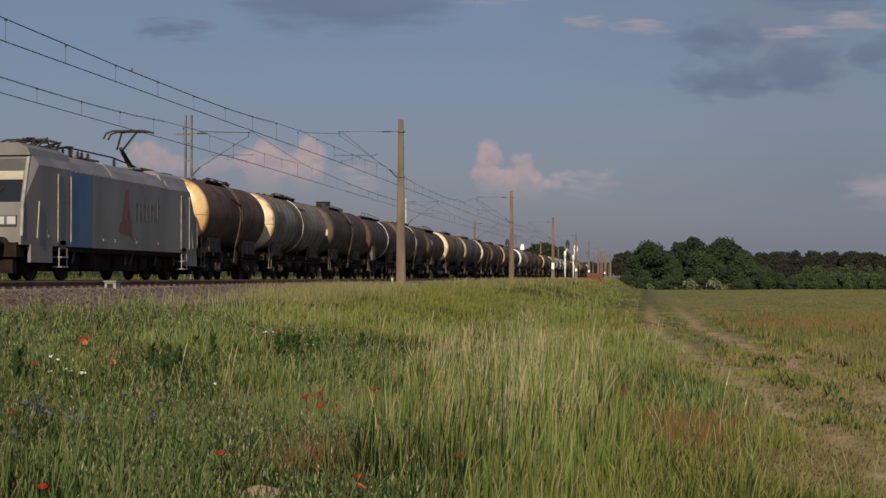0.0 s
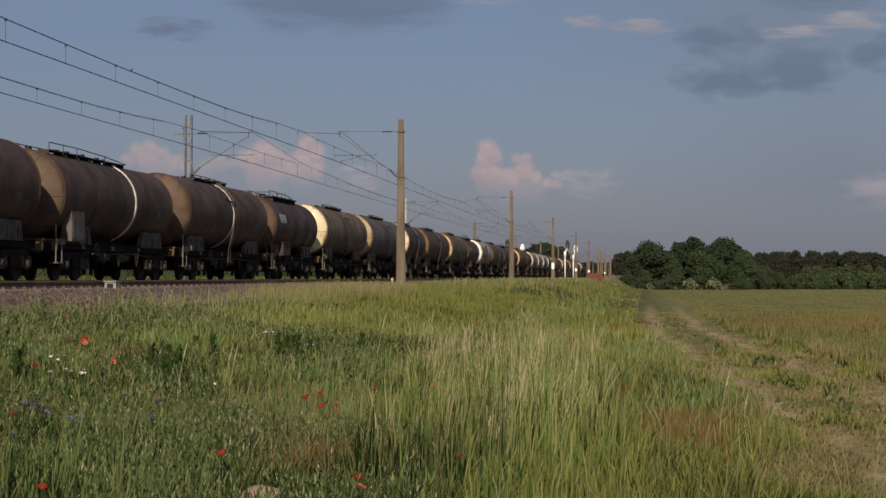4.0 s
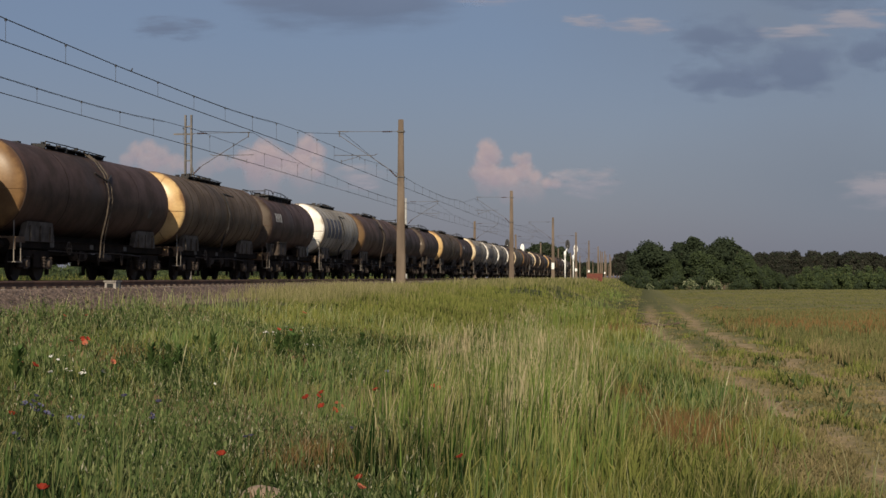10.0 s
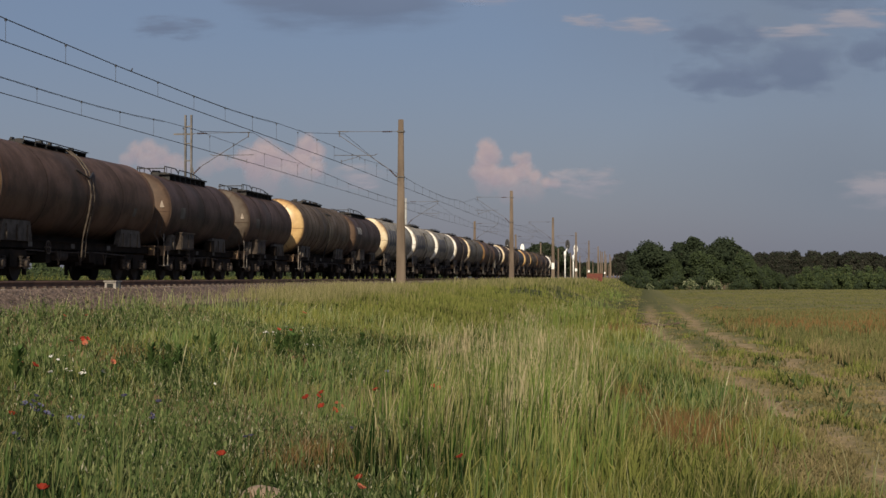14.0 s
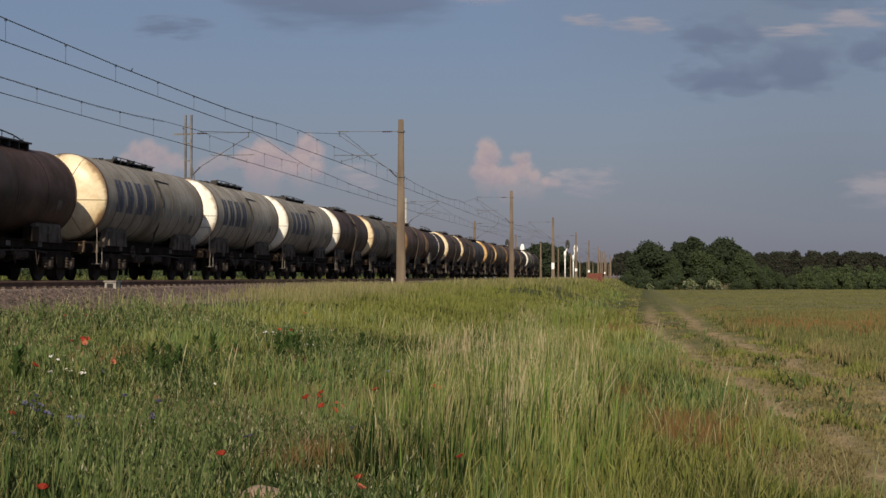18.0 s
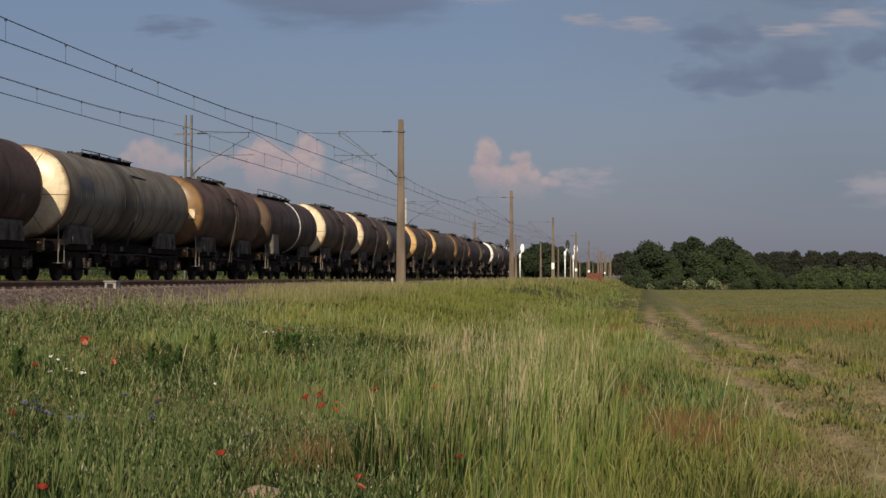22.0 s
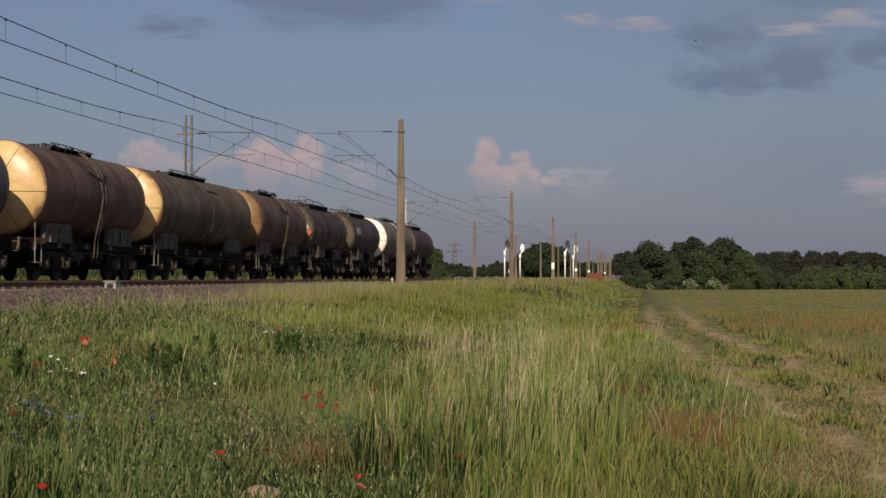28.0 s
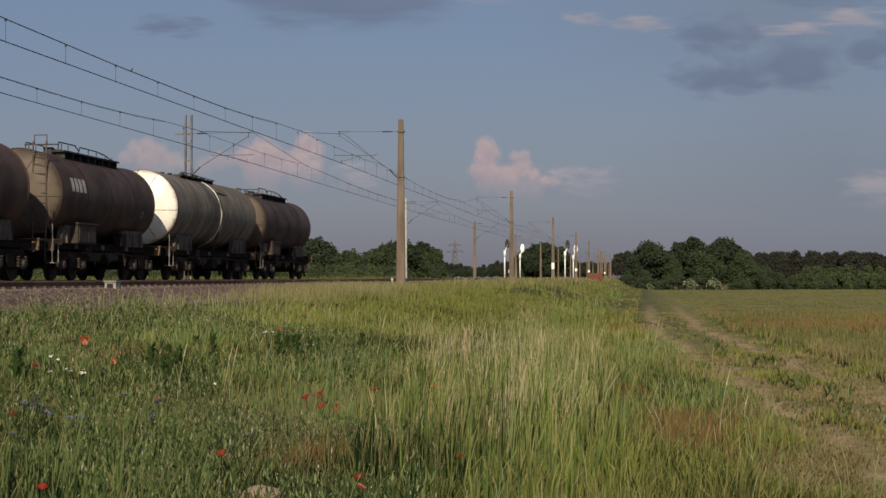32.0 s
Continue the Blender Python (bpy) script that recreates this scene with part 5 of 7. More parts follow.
# ---- meadow ----
rng = np.random.default_rng(11)
# The green blades' near-black low tones paint the shaded gaps in the sward.
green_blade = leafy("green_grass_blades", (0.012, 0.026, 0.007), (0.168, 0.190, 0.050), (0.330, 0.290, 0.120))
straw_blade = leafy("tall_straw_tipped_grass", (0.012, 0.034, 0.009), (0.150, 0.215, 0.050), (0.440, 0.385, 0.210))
dark_leaf = leafy("dark_weed_leaves", (0.022, 0.044, 0.016), (0.070, 0.108, 0.040))
field_blade = leafy("dry_field_grass", (0.042, 0.058, 0.020), (0.150, 0.150, 0.060), (0.260, 0.218, 0.115))
bank_blade = leafy("pale_bank_grass", (0.084, 0.096, 0.036), (0.232, 0.219, 0.099), (0.396, 0.342, 0.198))
red_blade = leafy("reddish_sorrel_stems", (0.110, 0.075, 0.034), (0.205, 0.130, 0.056), (0.265, 0.150, 0.068))
straw_stem = leafy("pale_straw_stems", (0.070, 0.120, 0.034), (0.18, 0.235, 0.072), (0.60, 0.525, 0.34))
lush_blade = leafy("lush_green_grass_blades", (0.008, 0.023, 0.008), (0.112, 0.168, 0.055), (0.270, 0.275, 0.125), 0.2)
verge_blade = leafy("short_straw_verge_grass", (0.066, 0.066, 0.027), (0.225, 0.188, 0.090), (0.320, 0.252, 0.142))
seed_mat = leafy("pale_seed_heads", (0.27, 0.23, 0.140), (0.44, 0.375, 0.245))


STONE = (-2.57, 10.53)


def beside_stone(x, y):
    """True where plants may grow: not over the stone nor close in front of it."""
    return ~((np.abs(x - STONE[0] - 0.05) < 0.21) & (y < STONE[1] + 0.12) & (y > STONE[1] - 1.3))


def blades(name, x, y, height, width, lean, mat, label, droop=0.35, dried=None, tuft=None):
    """Curved tapering blades rooted at x, y; the tips bend over in a shared light wind and at random."""
    ok = beside_stone(x, y)
    tuft = None if tuft is None else tuft[ok]
    x, y, height, width, lean = x[ok], y[ok], height[ok], width[ok], lean[ok]
    n = len(x)
    z = ground_z(x, y) - 0.02
    turn = rng.uniform(0, 2 * np.pi, n)
    face = rng.uniform(-0.9, 0.9, n) + np.where(rng.random(n) < 0.5, 0, np.pi)      # mostly broadside to the south
    bx, by = np.cos(face) * width / 2, np.sin(face) * width / 2
    lx, ly = np.cos(turn) * lean * height + 0.05 * height, np.sin(turn) * lean * height
    base = np.stack([x, y, z], 1)
    off = np.stack([bx, by, np.zeros(n)], 1)
    mid = base + np.stack([lx * droop, ly * droop, height * 0.6], 1)
    tip = base + np.stack([lx, ly, height * (1 - 0.3 * lean)], 1)
    v = np.stack([base - off, base + off, mid + off * 0.75, mid - off * 0.75, tip], 1).reshape(-1, 3)
    k = np.arange(n) * 5
    loops = np.concatenate([np.stack([k, k + 1, k + 2, k + 3], 1), np.stack([k + 3, k + 2, k + 4], 1)], 1).ravel()
    starts = np.stack([np.arange(n) * 7, np.arange(n) * 7 + 4], 1).ravel()
    me = bpy.data.meshes.new(name)
    me.vertices.add(len(v))
    me.vertices.foreach_set("co", v.astype(np.float32).ravel())
    me.loops.add(len(loops))
    me.loops.foreach_set("vertex_index", loops.astype(np.int32))
    me.polygons.add(2 * n)
    me.polygons.foreach_set("loop_start", starts.astype(np.int32))
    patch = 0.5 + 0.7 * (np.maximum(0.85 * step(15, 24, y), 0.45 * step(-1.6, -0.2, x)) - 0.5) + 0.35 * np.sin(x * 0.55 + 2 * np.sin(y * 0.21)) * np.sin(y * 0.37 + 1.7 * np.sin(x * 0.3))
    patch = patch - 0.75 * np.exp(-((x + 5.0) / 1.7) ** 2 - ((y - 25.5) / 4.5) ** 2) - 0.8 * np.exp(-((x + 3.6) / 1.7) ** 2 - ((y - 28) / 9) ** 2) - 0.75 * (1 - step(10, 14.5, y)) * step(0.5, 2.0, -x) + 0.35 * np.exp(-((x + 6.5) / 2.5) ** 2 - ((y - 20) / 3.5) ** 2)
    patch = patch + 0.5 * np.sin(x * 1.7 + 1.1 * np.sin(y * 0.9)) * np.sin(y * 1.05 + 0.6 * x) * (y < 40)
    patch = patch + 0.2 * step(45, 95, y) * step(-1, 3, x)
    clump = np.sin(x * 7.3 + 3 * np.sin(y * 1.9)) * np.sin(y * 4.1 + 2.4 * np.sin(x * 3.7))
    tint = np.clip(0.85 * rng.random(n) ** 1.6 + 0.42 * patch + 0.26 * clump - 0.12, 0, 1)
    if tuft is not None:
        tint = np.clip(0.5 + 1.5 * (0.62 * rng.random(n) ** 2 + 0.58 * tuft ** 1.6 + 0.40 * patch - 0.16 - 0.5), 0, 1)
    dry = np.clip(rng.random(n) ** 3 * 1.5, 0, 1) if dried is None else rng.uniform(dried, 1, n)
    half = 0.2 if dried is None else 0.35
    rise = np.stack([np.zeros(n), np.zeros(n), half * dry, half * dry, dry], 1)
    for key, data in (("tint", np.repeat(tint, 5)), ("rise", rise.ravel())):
        me.attributes.new(key, "FLOAT", "POINT").data.foreach_set("value", data.astype(np.float32))
    me.update(calc_edges=True)
    me.validate()
    me.materials.append(mat)
    return tagged(new(name, me), label, "grass", kind="stuff")


def wedge(n, d0, d1, power=1.0, spread=0.34):
    """Random spots of the meadow south and east of the line, in a fan that opens to the north."""
    d = (d0 ** (2 * power) + (d1 ** (2 * power) - d0 ** (2 * power)) * rng.random(n)) ** (0.5 / power)
    c = rng.uniform(-spread, spread, n) * d
    a = radians(TURN)
    x, y = c * math.cos(a) - d * math.sin(a), d * math.cos(a) + c * math.sin(a)
    return x, y, d


def rut_gap(x, y):
    """Distance to the middle of the nearer wheel rut."""
    d = x - rut_x(y) - 0.10 * np.sin(y * 0.9) - 0.08 * np.sin(y * 2.3 + 1)
    return np.minimum(np.abs(d), np.abs(d - 1.5))


def keep(mask, *arrays):
    return [a[mask] for a in arrays]


def tufted(n, d0, d1, power):
    """Spots gathered in tussocks, with a value for each tussock."""
    m = max(n // 24, 1)
    cx, cy, cd = wedge(m, d0, d1, power)
    value = rng.random(m)
    i = rng.integers(0, m, n)
    loose = rng.random(n) < 0.3
    spread = np.where(loose, 0.5, 0.035 + 0.0032 * cd[i])
    return cx[i] + rng.normal(0, 1, n) * spread, cy[i] + rng.normal(0, 1, n) * spread, cd[i], np.where(loose, rng.random(n), value[i])


def sorrel_share(x, y):
    """How much of the field's sward is reddish sorrel at a spot."""
    s = 0
    for cx, cy, rx, ry in ((4.0, 51, 1.5, 5), (6.6, 50, 2.2, 5), (11, 62, 4.0, 7), (17, 78, 6, 8), (9, 44, 2.5, 3), (4.0, 88, 1.5, 8), (0.4, 14.5, 0.3, 1.0)):
        s = s + np.exp(-((x - cx) / rx) ** 2 - ((y - cy) / ry) ** 2)
    return np.clip(s, 0, 1)


def meadow_height(x, y):
    """How tall the sward stands at a spot."""
    r = rut_x(y)
    h = 0.30 + 0.07 * np.sin(x * 1.3 + y * 0.7) + 0.05 * np.sin(x * 3.1 - y * 1.9) + 0.06 * np.sin(x * 7.3 + 3 * np.sin(y * 1.9)) * np.sin(y * 4.1 + 2.4 * np.sin(x * 3.7))
    tufty = np.sin(x * 2.1 + 1.3 * np.sin(y * 0.8)) * np.sin(y * 0.9 + 0.7 * x)
    h = np.where((x > r - 0.6) & (x < r + 2.2), 0.09 + 0.10 * np.clip(tufty * 2, 0, 1), h)      # trodden strip along the track
    h = np.where(x > r + 2.2, 0.30, h)
    low = 0.11 + 0.2 * step(-10.2, -6.8, x)                               # low along the ballast
    near_bank = np.minimum(low, h) * (1 - step(32, 62, y)) + h * step(32, 62, y)
    h = np.where(x < -6.8, near_bank, h)
    h = np.where(x < -8.5, h + (0.40 - h) * step(46, 75, y), h)
    return h


for name, n, d0, d1, w, tall in (("meadow_grass", 84000, 7.6, 17, 0.0125, 1.0), ("meadow_grass", 108000, 17, 34, 0.021, 1.0),
                                 ("meadow_grass", 110000, 34, 80, 0.028, 0.95), ("meadow_grass", 60000, 80, 190, 0.065, 0.9), ("meadow_grass", 30000, 190, 310, 0.13, 0.9)):
    x, y, d, tuft = tufted(n, d0, d1, 0.85)
    gap = rut_gap(x, y)
    bare = gap < 0.34 + 0.06 * np.sin(x * 2 + y * 0.8) + rng.normal(0, 0.10, n)
    patch = np.exp(-((x - 0.35) / 0.28) ** 2 - ((y - 13.4) / 0.9) ** 2) + 0.3 * np.exp(-((x + 2.0) / 0.3) ** 2 - ((y - 14.5) / 1.2) ** 2)
    ok = (~bare | (rng.random(n) < np.clip(0.07 + 0.9 * gap, 0, 0.5))) & (x > -10.15 - 2.3 * step(38, 58, y) + 0.25 * np.sin(y * 0.8) + rng.normal(0, 0.2, n)) & (rng.random(n) > 0.93 * patch)
    x, y, bare, tuft, gap = keep(ok, x, y, bare, tuft, gap)
    h = meadow_height(x, y) * rng.uniform(0.45, 1.1, len(x)) * (0.65 + 0.7 * tuft) * tall * np.clip(0.35 + 0.85 * gap, 0.38, 1.0)
    wide, lean = w * rng.uniform(0.6, 1.5, len(x)), rng.uniform(0.04, 0.42, len(x))
    r = rut_x(y)
    mixed = rng.normal(0, 0.3, len(x))
    h = h * (1 - 0.72 * np.exp(-((x - 1.15) / 0.5) ** 2 - ((y - 12.0) / 2.0) ** 2)) * (1 - 0.6 * step(-6.5, -0.5, x) * step(50, 90, y))
    blend = step(50, 100, y)
    east = x > r - 0.55 - 2.2 * blend + 0.5 * np.sin(y * 0.7) + mixed * (1 + 3 * blend)
    red = east & (x > r + 2.2) & (rng.random(len(x)) < 0.66 * sorrel_share(x, y))
    tufty = np.sin(x * 2.1 + 1.3 * np.sin(y * 0.8)) * np.sin(y * 0.9 + 0.7 * x)
    strip = east & (x > r - 1.3) & (x < r + 2.4 + mixed) & (y < 150)
    verge = strip & ((tufty < 0.36 + 0.5 * mixed) | bare)
    lush = ~east & (y < 30) & (x < -0.8 - 0.06 * y + 2 * mixed) & (rng.random(len(x)) < 0.72 - 0.018 * np.clip(y - 9, 0, 40))
    lush = lush | (~east & (y > 14.5) & (y < 34) & (x > -0.012 * y - 0.25 + 0.3 * mixed) & ((tuft * 7.3) % 1 < 0.62))
    wide = wide * np.where(lush, 1.25, 1.0)
    lean = np.where(lush, lean * 0.7, lean)
    h = h * np.where(lush, 0.95 + 0.35 * np.sin(x * 1.7 + 1.1 * np.sin(y * 0.9)) * np.sin(y * 1.05 + 0.6 * x), 1.0)
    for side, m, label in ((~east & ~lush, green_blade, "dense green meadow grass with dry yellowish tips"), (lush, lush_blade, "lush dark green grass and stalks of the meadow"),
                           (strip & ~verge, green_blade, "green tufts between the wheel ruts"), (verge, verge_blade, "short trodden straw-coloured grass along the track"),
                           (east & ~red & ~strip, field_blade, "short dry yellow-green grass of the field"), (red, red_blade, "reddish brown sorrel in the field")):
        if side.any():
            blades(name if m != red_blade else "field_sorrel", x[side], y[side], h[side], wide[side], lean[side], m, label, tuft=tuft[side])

# tall pale grass beside the track
tall_heads = []
for n, d0, d1, w in ((5200, 11.5, 26, 0.0115), (2400, 26, 60, 0.018), (8000, 60, 170, 0.026)):
    x, y, d, tuft = tufted(n * 3, d0, d1, 0.8)
    edge = 0.35 * np.sin(y * 1.1) + 0.3 * np.sin(y * 0.4 + 1)
    far = step(26, 50, y)
    lo, hi = -0.142 * np.minimum(y, 26) + 0.5 * edge, -0.02 - 0.025 * np.minimum(y, 60) + 0.3 * edge
    hi = np.maximum(hi, lo + 1.2)
    centre = np.clip(1 - np.abs(x - (lo + hi) / 2) / ((hi - lo) / 2), -1, 1)
    x, y, centre, tuft = keep((centre > 0) & (rng.random(len(x)) < 0.35 + 0.65 * centre), x, y, centre, tuft)
    h = (0.62 + 0.36 * centre) * rng.uniform(0.5, 1.1, len(x)) * (0.6 + 0.72 * tuft) * (1 - 0.5 * step(45, 70, y) * step(-5, -2, x))
    blades("tall_grass", x, y, h, w * rng.uniform(0.6, 1.2, len(x)), rng.uniform(0.02, 0.14, len(x)), straw_blade, "tall pale straw-tipped grass beside the dirt track", tuft=tuft)
    if d1 < 70:                                     # nodding seed heads
        k = rng.random(len(x)) < 0.4
        tall_heads.append((x[k], y[k], h[k] * 0.98, np.full(k.sum(), 0.014 if d1 < 40 else 0.026)))
    k = rng.random(len(x)) < 0.05 + 0.27 * (tuft > 0.55)
    blades("straw_stems", x[k] + 0.02, y[k], h[k] * rng.uniform(0.75, 1.2, k.sum()), w * rng.uniform(0.5, 1.0, k.sum()), rng.uniform(0.02, 0.13, k.sum()), straw_stem, "thin pale straw stems among the tall grass", dried=0.4)

# bleached stalks standing through the tall grass
bleached = leafy("bleached_grass_stalks", (0.20, 0.185, 0.090), (0.40, 0.345, 0.210), (0.62, 0.50, 0.345), 0.15)
x, y, d, tuft = tufted(9000, 12.5, 30, 0.8)
x, y, d, tuft = keep((x > -0.150 * y + 0.25 * np.sin(y * 1.3)) & (x < -0.028 * y + 0.2 * np.sin(y * 1.7)) & (rng.random(len(x)) < 0.10 + 0.55 * (tuft > 0.62)), x, y, d, tuft)
h = rng.uniform(0.5, 0.98, len(x)) * (0.75 + 0.25 * tuft)
blades("straw_stems", x, y, h, (0.0042 + 0.0003 * d) * rng.uniform(0.7, 1.4, len(x)), rng.uniform(0.03, 0.30, len(x)), bleached, "bleached pale stalks standing in the tall grass", dried=0.5)

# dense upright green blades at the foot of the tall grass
# its near-black low tone paints shade between the stems
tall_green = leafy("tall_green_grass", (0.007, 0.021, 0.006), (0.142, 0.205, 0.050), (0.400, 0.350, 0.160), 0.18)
x, y, d, tuft = tufted(34000, 10.8, 21, 0.8)
x, y, tuft = keep((x > -0.165 * y + 0.25 * np.sin(y * 2)) & (x < -0.03 * y + 0.2 * np.sin(y * 1.7)) & (rng.random(len(x)) < 0.75), x, y, tuft)
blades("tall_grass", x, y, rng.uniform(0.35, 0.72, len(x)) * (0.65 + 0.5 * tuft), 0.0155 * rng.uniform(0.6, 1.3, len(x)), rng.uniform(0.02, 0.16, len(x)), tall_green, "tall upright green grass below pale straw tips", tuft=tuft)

# pale grass on the bank's crest
x, y, d = wedge(90000, 30, 130, 0.8)
x, y = keep((x < -8.2) & (x > -12.6) & (rng.random(len(x)) < 0.45 * step(44, 58, y) + 0.5 * step(70, 105, y) + 0.05), x, y)
blades("bank_grass", x, y, rng.uniform(0.2, 0.62, len(x)), rng.uniform(0.012, 0.026, len(x)), rng.uniform(0.05, 0.4, len(x)), bank_blade, "pale dry grass on the crest of the railway bank")
x, y, d = wedge(60000, 90, 330, 0.7)
x, y = keep((x > -12.6) & (x < -0.8) & (rng.random(len(x)) > 0.9 * step(-7.5, -1.5, x)), x, y)
blades("bank_grass", x, y, rng.uniform(0.3, 0.7, len(x)) * (1 - 0.72 * step(-7.5, -1.5, x)), rng.uniform(0.03, 0.09, len(x)), rng.uniform(0.05, 0.4, len(x)), bank_blade, "pale dry grass on the crest of the railway bank")
x, y = rng.uniform(-12.5, -9.6, 7000), 30 + 38 * rng.random(7000) ** 0.7
x, y = keep(rng.random(len(x)) < 0.03 + 0.97 * step(39, 52, y + 0.8 * (x + 11)), x, y)
blades("bank_grass", x, y, rng.uniform(0.15, 0.55, len(x)) * (0.35 + 0.85 * step(36, 50, y)), rng.uniform(0.009, 0.018, len(x)), rng.uniform(0.05, 0.4, len(x)), bank_blade, "pale dry grass on the crest of the railway bank", dried=0.2)
x = rng.uniform(-27, -23.3, 14000)
y = rng.uniform(34, 150, 14000)
blades("trackside_grass", x, y, rng.uniform(0.5, 1.05, len(x)), rng.uniform(0.02, 0.05, len(x)), rng.uniform(0.1, 0.5, len(x)), green_blade, "rank green grass behind the tracks")
x = rng.uniform(-40, -23.2, 16000)
y = rng.uniform(45, 330, 16000)
blades("trackside_grass", x, y, rng.uniform(0.4, 1.0, len(x)), rng.uniform(0.04, 0.10, len(x)), rng.uniform(0.1, 0.5, len(x)), green_blade, "rank green grass behind the tracks")

# scattered taller stems over the meadow
x, y, d = wedge(4500, 8.5, 40, 0.9)
x, y = keep((x < rut_x(y) - 0.4) & (x > -11), x, y)
blades("meadow_stems", x, y, rng.uniform(0.32, 0.62, len(x)), 0.0035 + 0.0003 * y, rng.uniform(0.05, 0.5, len(x)), straw_stem, "thin taller flowering stems over the meadow", dried=0.1)

# reddish sorrel patches
centres = [(0.34, 14.4, 0.46), (-1.9, 14.5, 0.3), (-0.3, 19.5, 0.4), (-0.7, 45, 0.7), (-2.6, 12.6, 0.3), (-6.9, 20.5, 0.5), (-2.9, 14.2, 0.35)]
sx, sy, sw = [], [], []
for cx, cy, r in centres:
    n = int(3000 * r * min(1.0, 14.0 / cy) ** 2)
    sx.append(cx + rng.normal(0, r * 0.6, n))
    sy.append(cy + rng.normal(0, r * 1.8, n))
    sw.append(np.full(n, 0.004 + 0.0005 * cy))
sx, sy, sw = np.concatenate(sx), np.concatenate(sy), np.concatenate(sw)
blades("sorrel", sx, sy, rng.uniform(0.14, 0.36, len(sx)), sw, rng.uniform(0.05, 0.4, len(sx)), red_blade, "reddish brown sorrel in the meadow")

# dry brownish stems in the middle of the meadow
dry_stem = leafy("dry_brown_stems", (0.10, 0.085, 0.045), (0.215, 0.165, 0.098), (0.33, 0.26, 0.17))
x, y = rng.normal(-3.0, 0.75, 4600), rng.normal(15.6, 1.7, 4600)
blades("dry_stems", x, y, rng.uniform(0.2, 0.46, len(x)), rng.uniform(0.006, 0.012, len(x)), rng.uniform(0.05, 0.5, len(x)), dry_stem, "dry brownish stems among the meadow herbs", dried=0.1)
x, y = rng.uniform(-10.4, -6.6, 7000), rng.uniform(19, 33, 7000)
x, y = keep((rng.random(len(x)) < 0.25 + 0.6 * step(-8.2, -9.6, x)) & (np.sin(x * 1.3 + 1.2 * np.sin(y * 0.6)) * np.sin(y * 0.8 + x) > -0.35), x, y)
blades("dry_stems", x, y, rng.uniform(0.12, 0.34, len(x)), rng.uniform(0.007, 0.014, len(x)), rng.uniform(0.05, 0.5, len(x)), dry_stem, "dry brownish stems along the foot of the ballast", dried=0.05)
# short dry yellow sward beside the near rut
x, y = rng.normal(1.3, 0.5, 8200), rng.normal(12.9, 1.5, 8200)
x, y = keep((rut_gap(x, y) > 0.2) & (x < 2.3), x, y)
blades("dry_sward", x, y, rng.uniform(0.05, 0.17, len(x)), rng.uniform(0.008, 0.015, len(x)), rng.uniform(0.2, 0.8, len(x)), verge_blade, "short yellowed grass beside the wheel rut", dried=0.2)


def herbs(name, x, y, height, leaf, mat, label, per=9, low=0.15, steep=(0.5, 2.6)):
    """Upright leafy plants: many small pointed leaves round a stem."""
    ok = beside_stone(x, y)
    x, y, height, leaf = x[ok], y[ok], height[ok], leaf[ok]
    n = len(x)
    z = ground_z(x, y)
    k = np.repeat(np.arange(n), per)
    f = rng.random(n * per)
    a = rng.uniform(0, 2 * np.pi, n * per)
    c = np.stack([x[k] + 0.02 * np.cos(a), y[k] + 0.02 * np.sin(a), z[k] + height[k] * (low + (1 - low) * f)], 1)
    ln = leaf[k] * rng.uniform(0.5, 1.3, n * per) * (1.25 - 0.6 * f)
    up = rng.uniform(*steep, n * per)
    u = np.stack([np.cos(a), np.sin(a), up], 1) * ln[:, None]
    w = np.stack([-np.sin(a), np.cos(a), rng.uniform(-0.5, 0.5, n * per)], 1) * (ln * rng.uniform(0.16, 0.30, n * per))[:, None]
    v = np.stack([c, c + u * 0.5 + w, c + u, c + u * 0.5 - w], 1).reshape(-1, 3)
    me = bpy.data.meshes.new(name)
    me.vertices.add(len(v))
    me.vertices.foreach_set("co", v.astype(np.float32).ravel())
    m = n * per
    me.loops.add(4 * m)
    me.loops.foreach_set("vertex_index", np.arange(4 * m, dtype=np.int32))
    me.polygons.add(m)
    me.polygons.foreach_set("loop_start", np.arange(m, dtype=np.int32) * 4)
    tone = 0.35 * np.sin(x * 1.7 + 1.1 * np.sin(y * 0.9)) * np.sin(y * 1.05 + 0.6 * x)
    tint = np.clip((rng.random(n) + tone)[k] * 0.6 + rng.random(m) * 0.4, 0, 1)
    me.attributes.new("tint", "FLOAT", "POINT").data.foreach_set("value", np.repeat(tint, 4).astype(np.float32))
    me.attributes.new("rise", "FLOAT", "POINT").data.foreach_set("value", np.repeat(rng.random(m) ** 3, 4).astype(np.float32))
    me.update(calc_edges=True)
    me.materials.append(mat)
    return tagged(new(name, me), label, "herbs", kind="stuff")


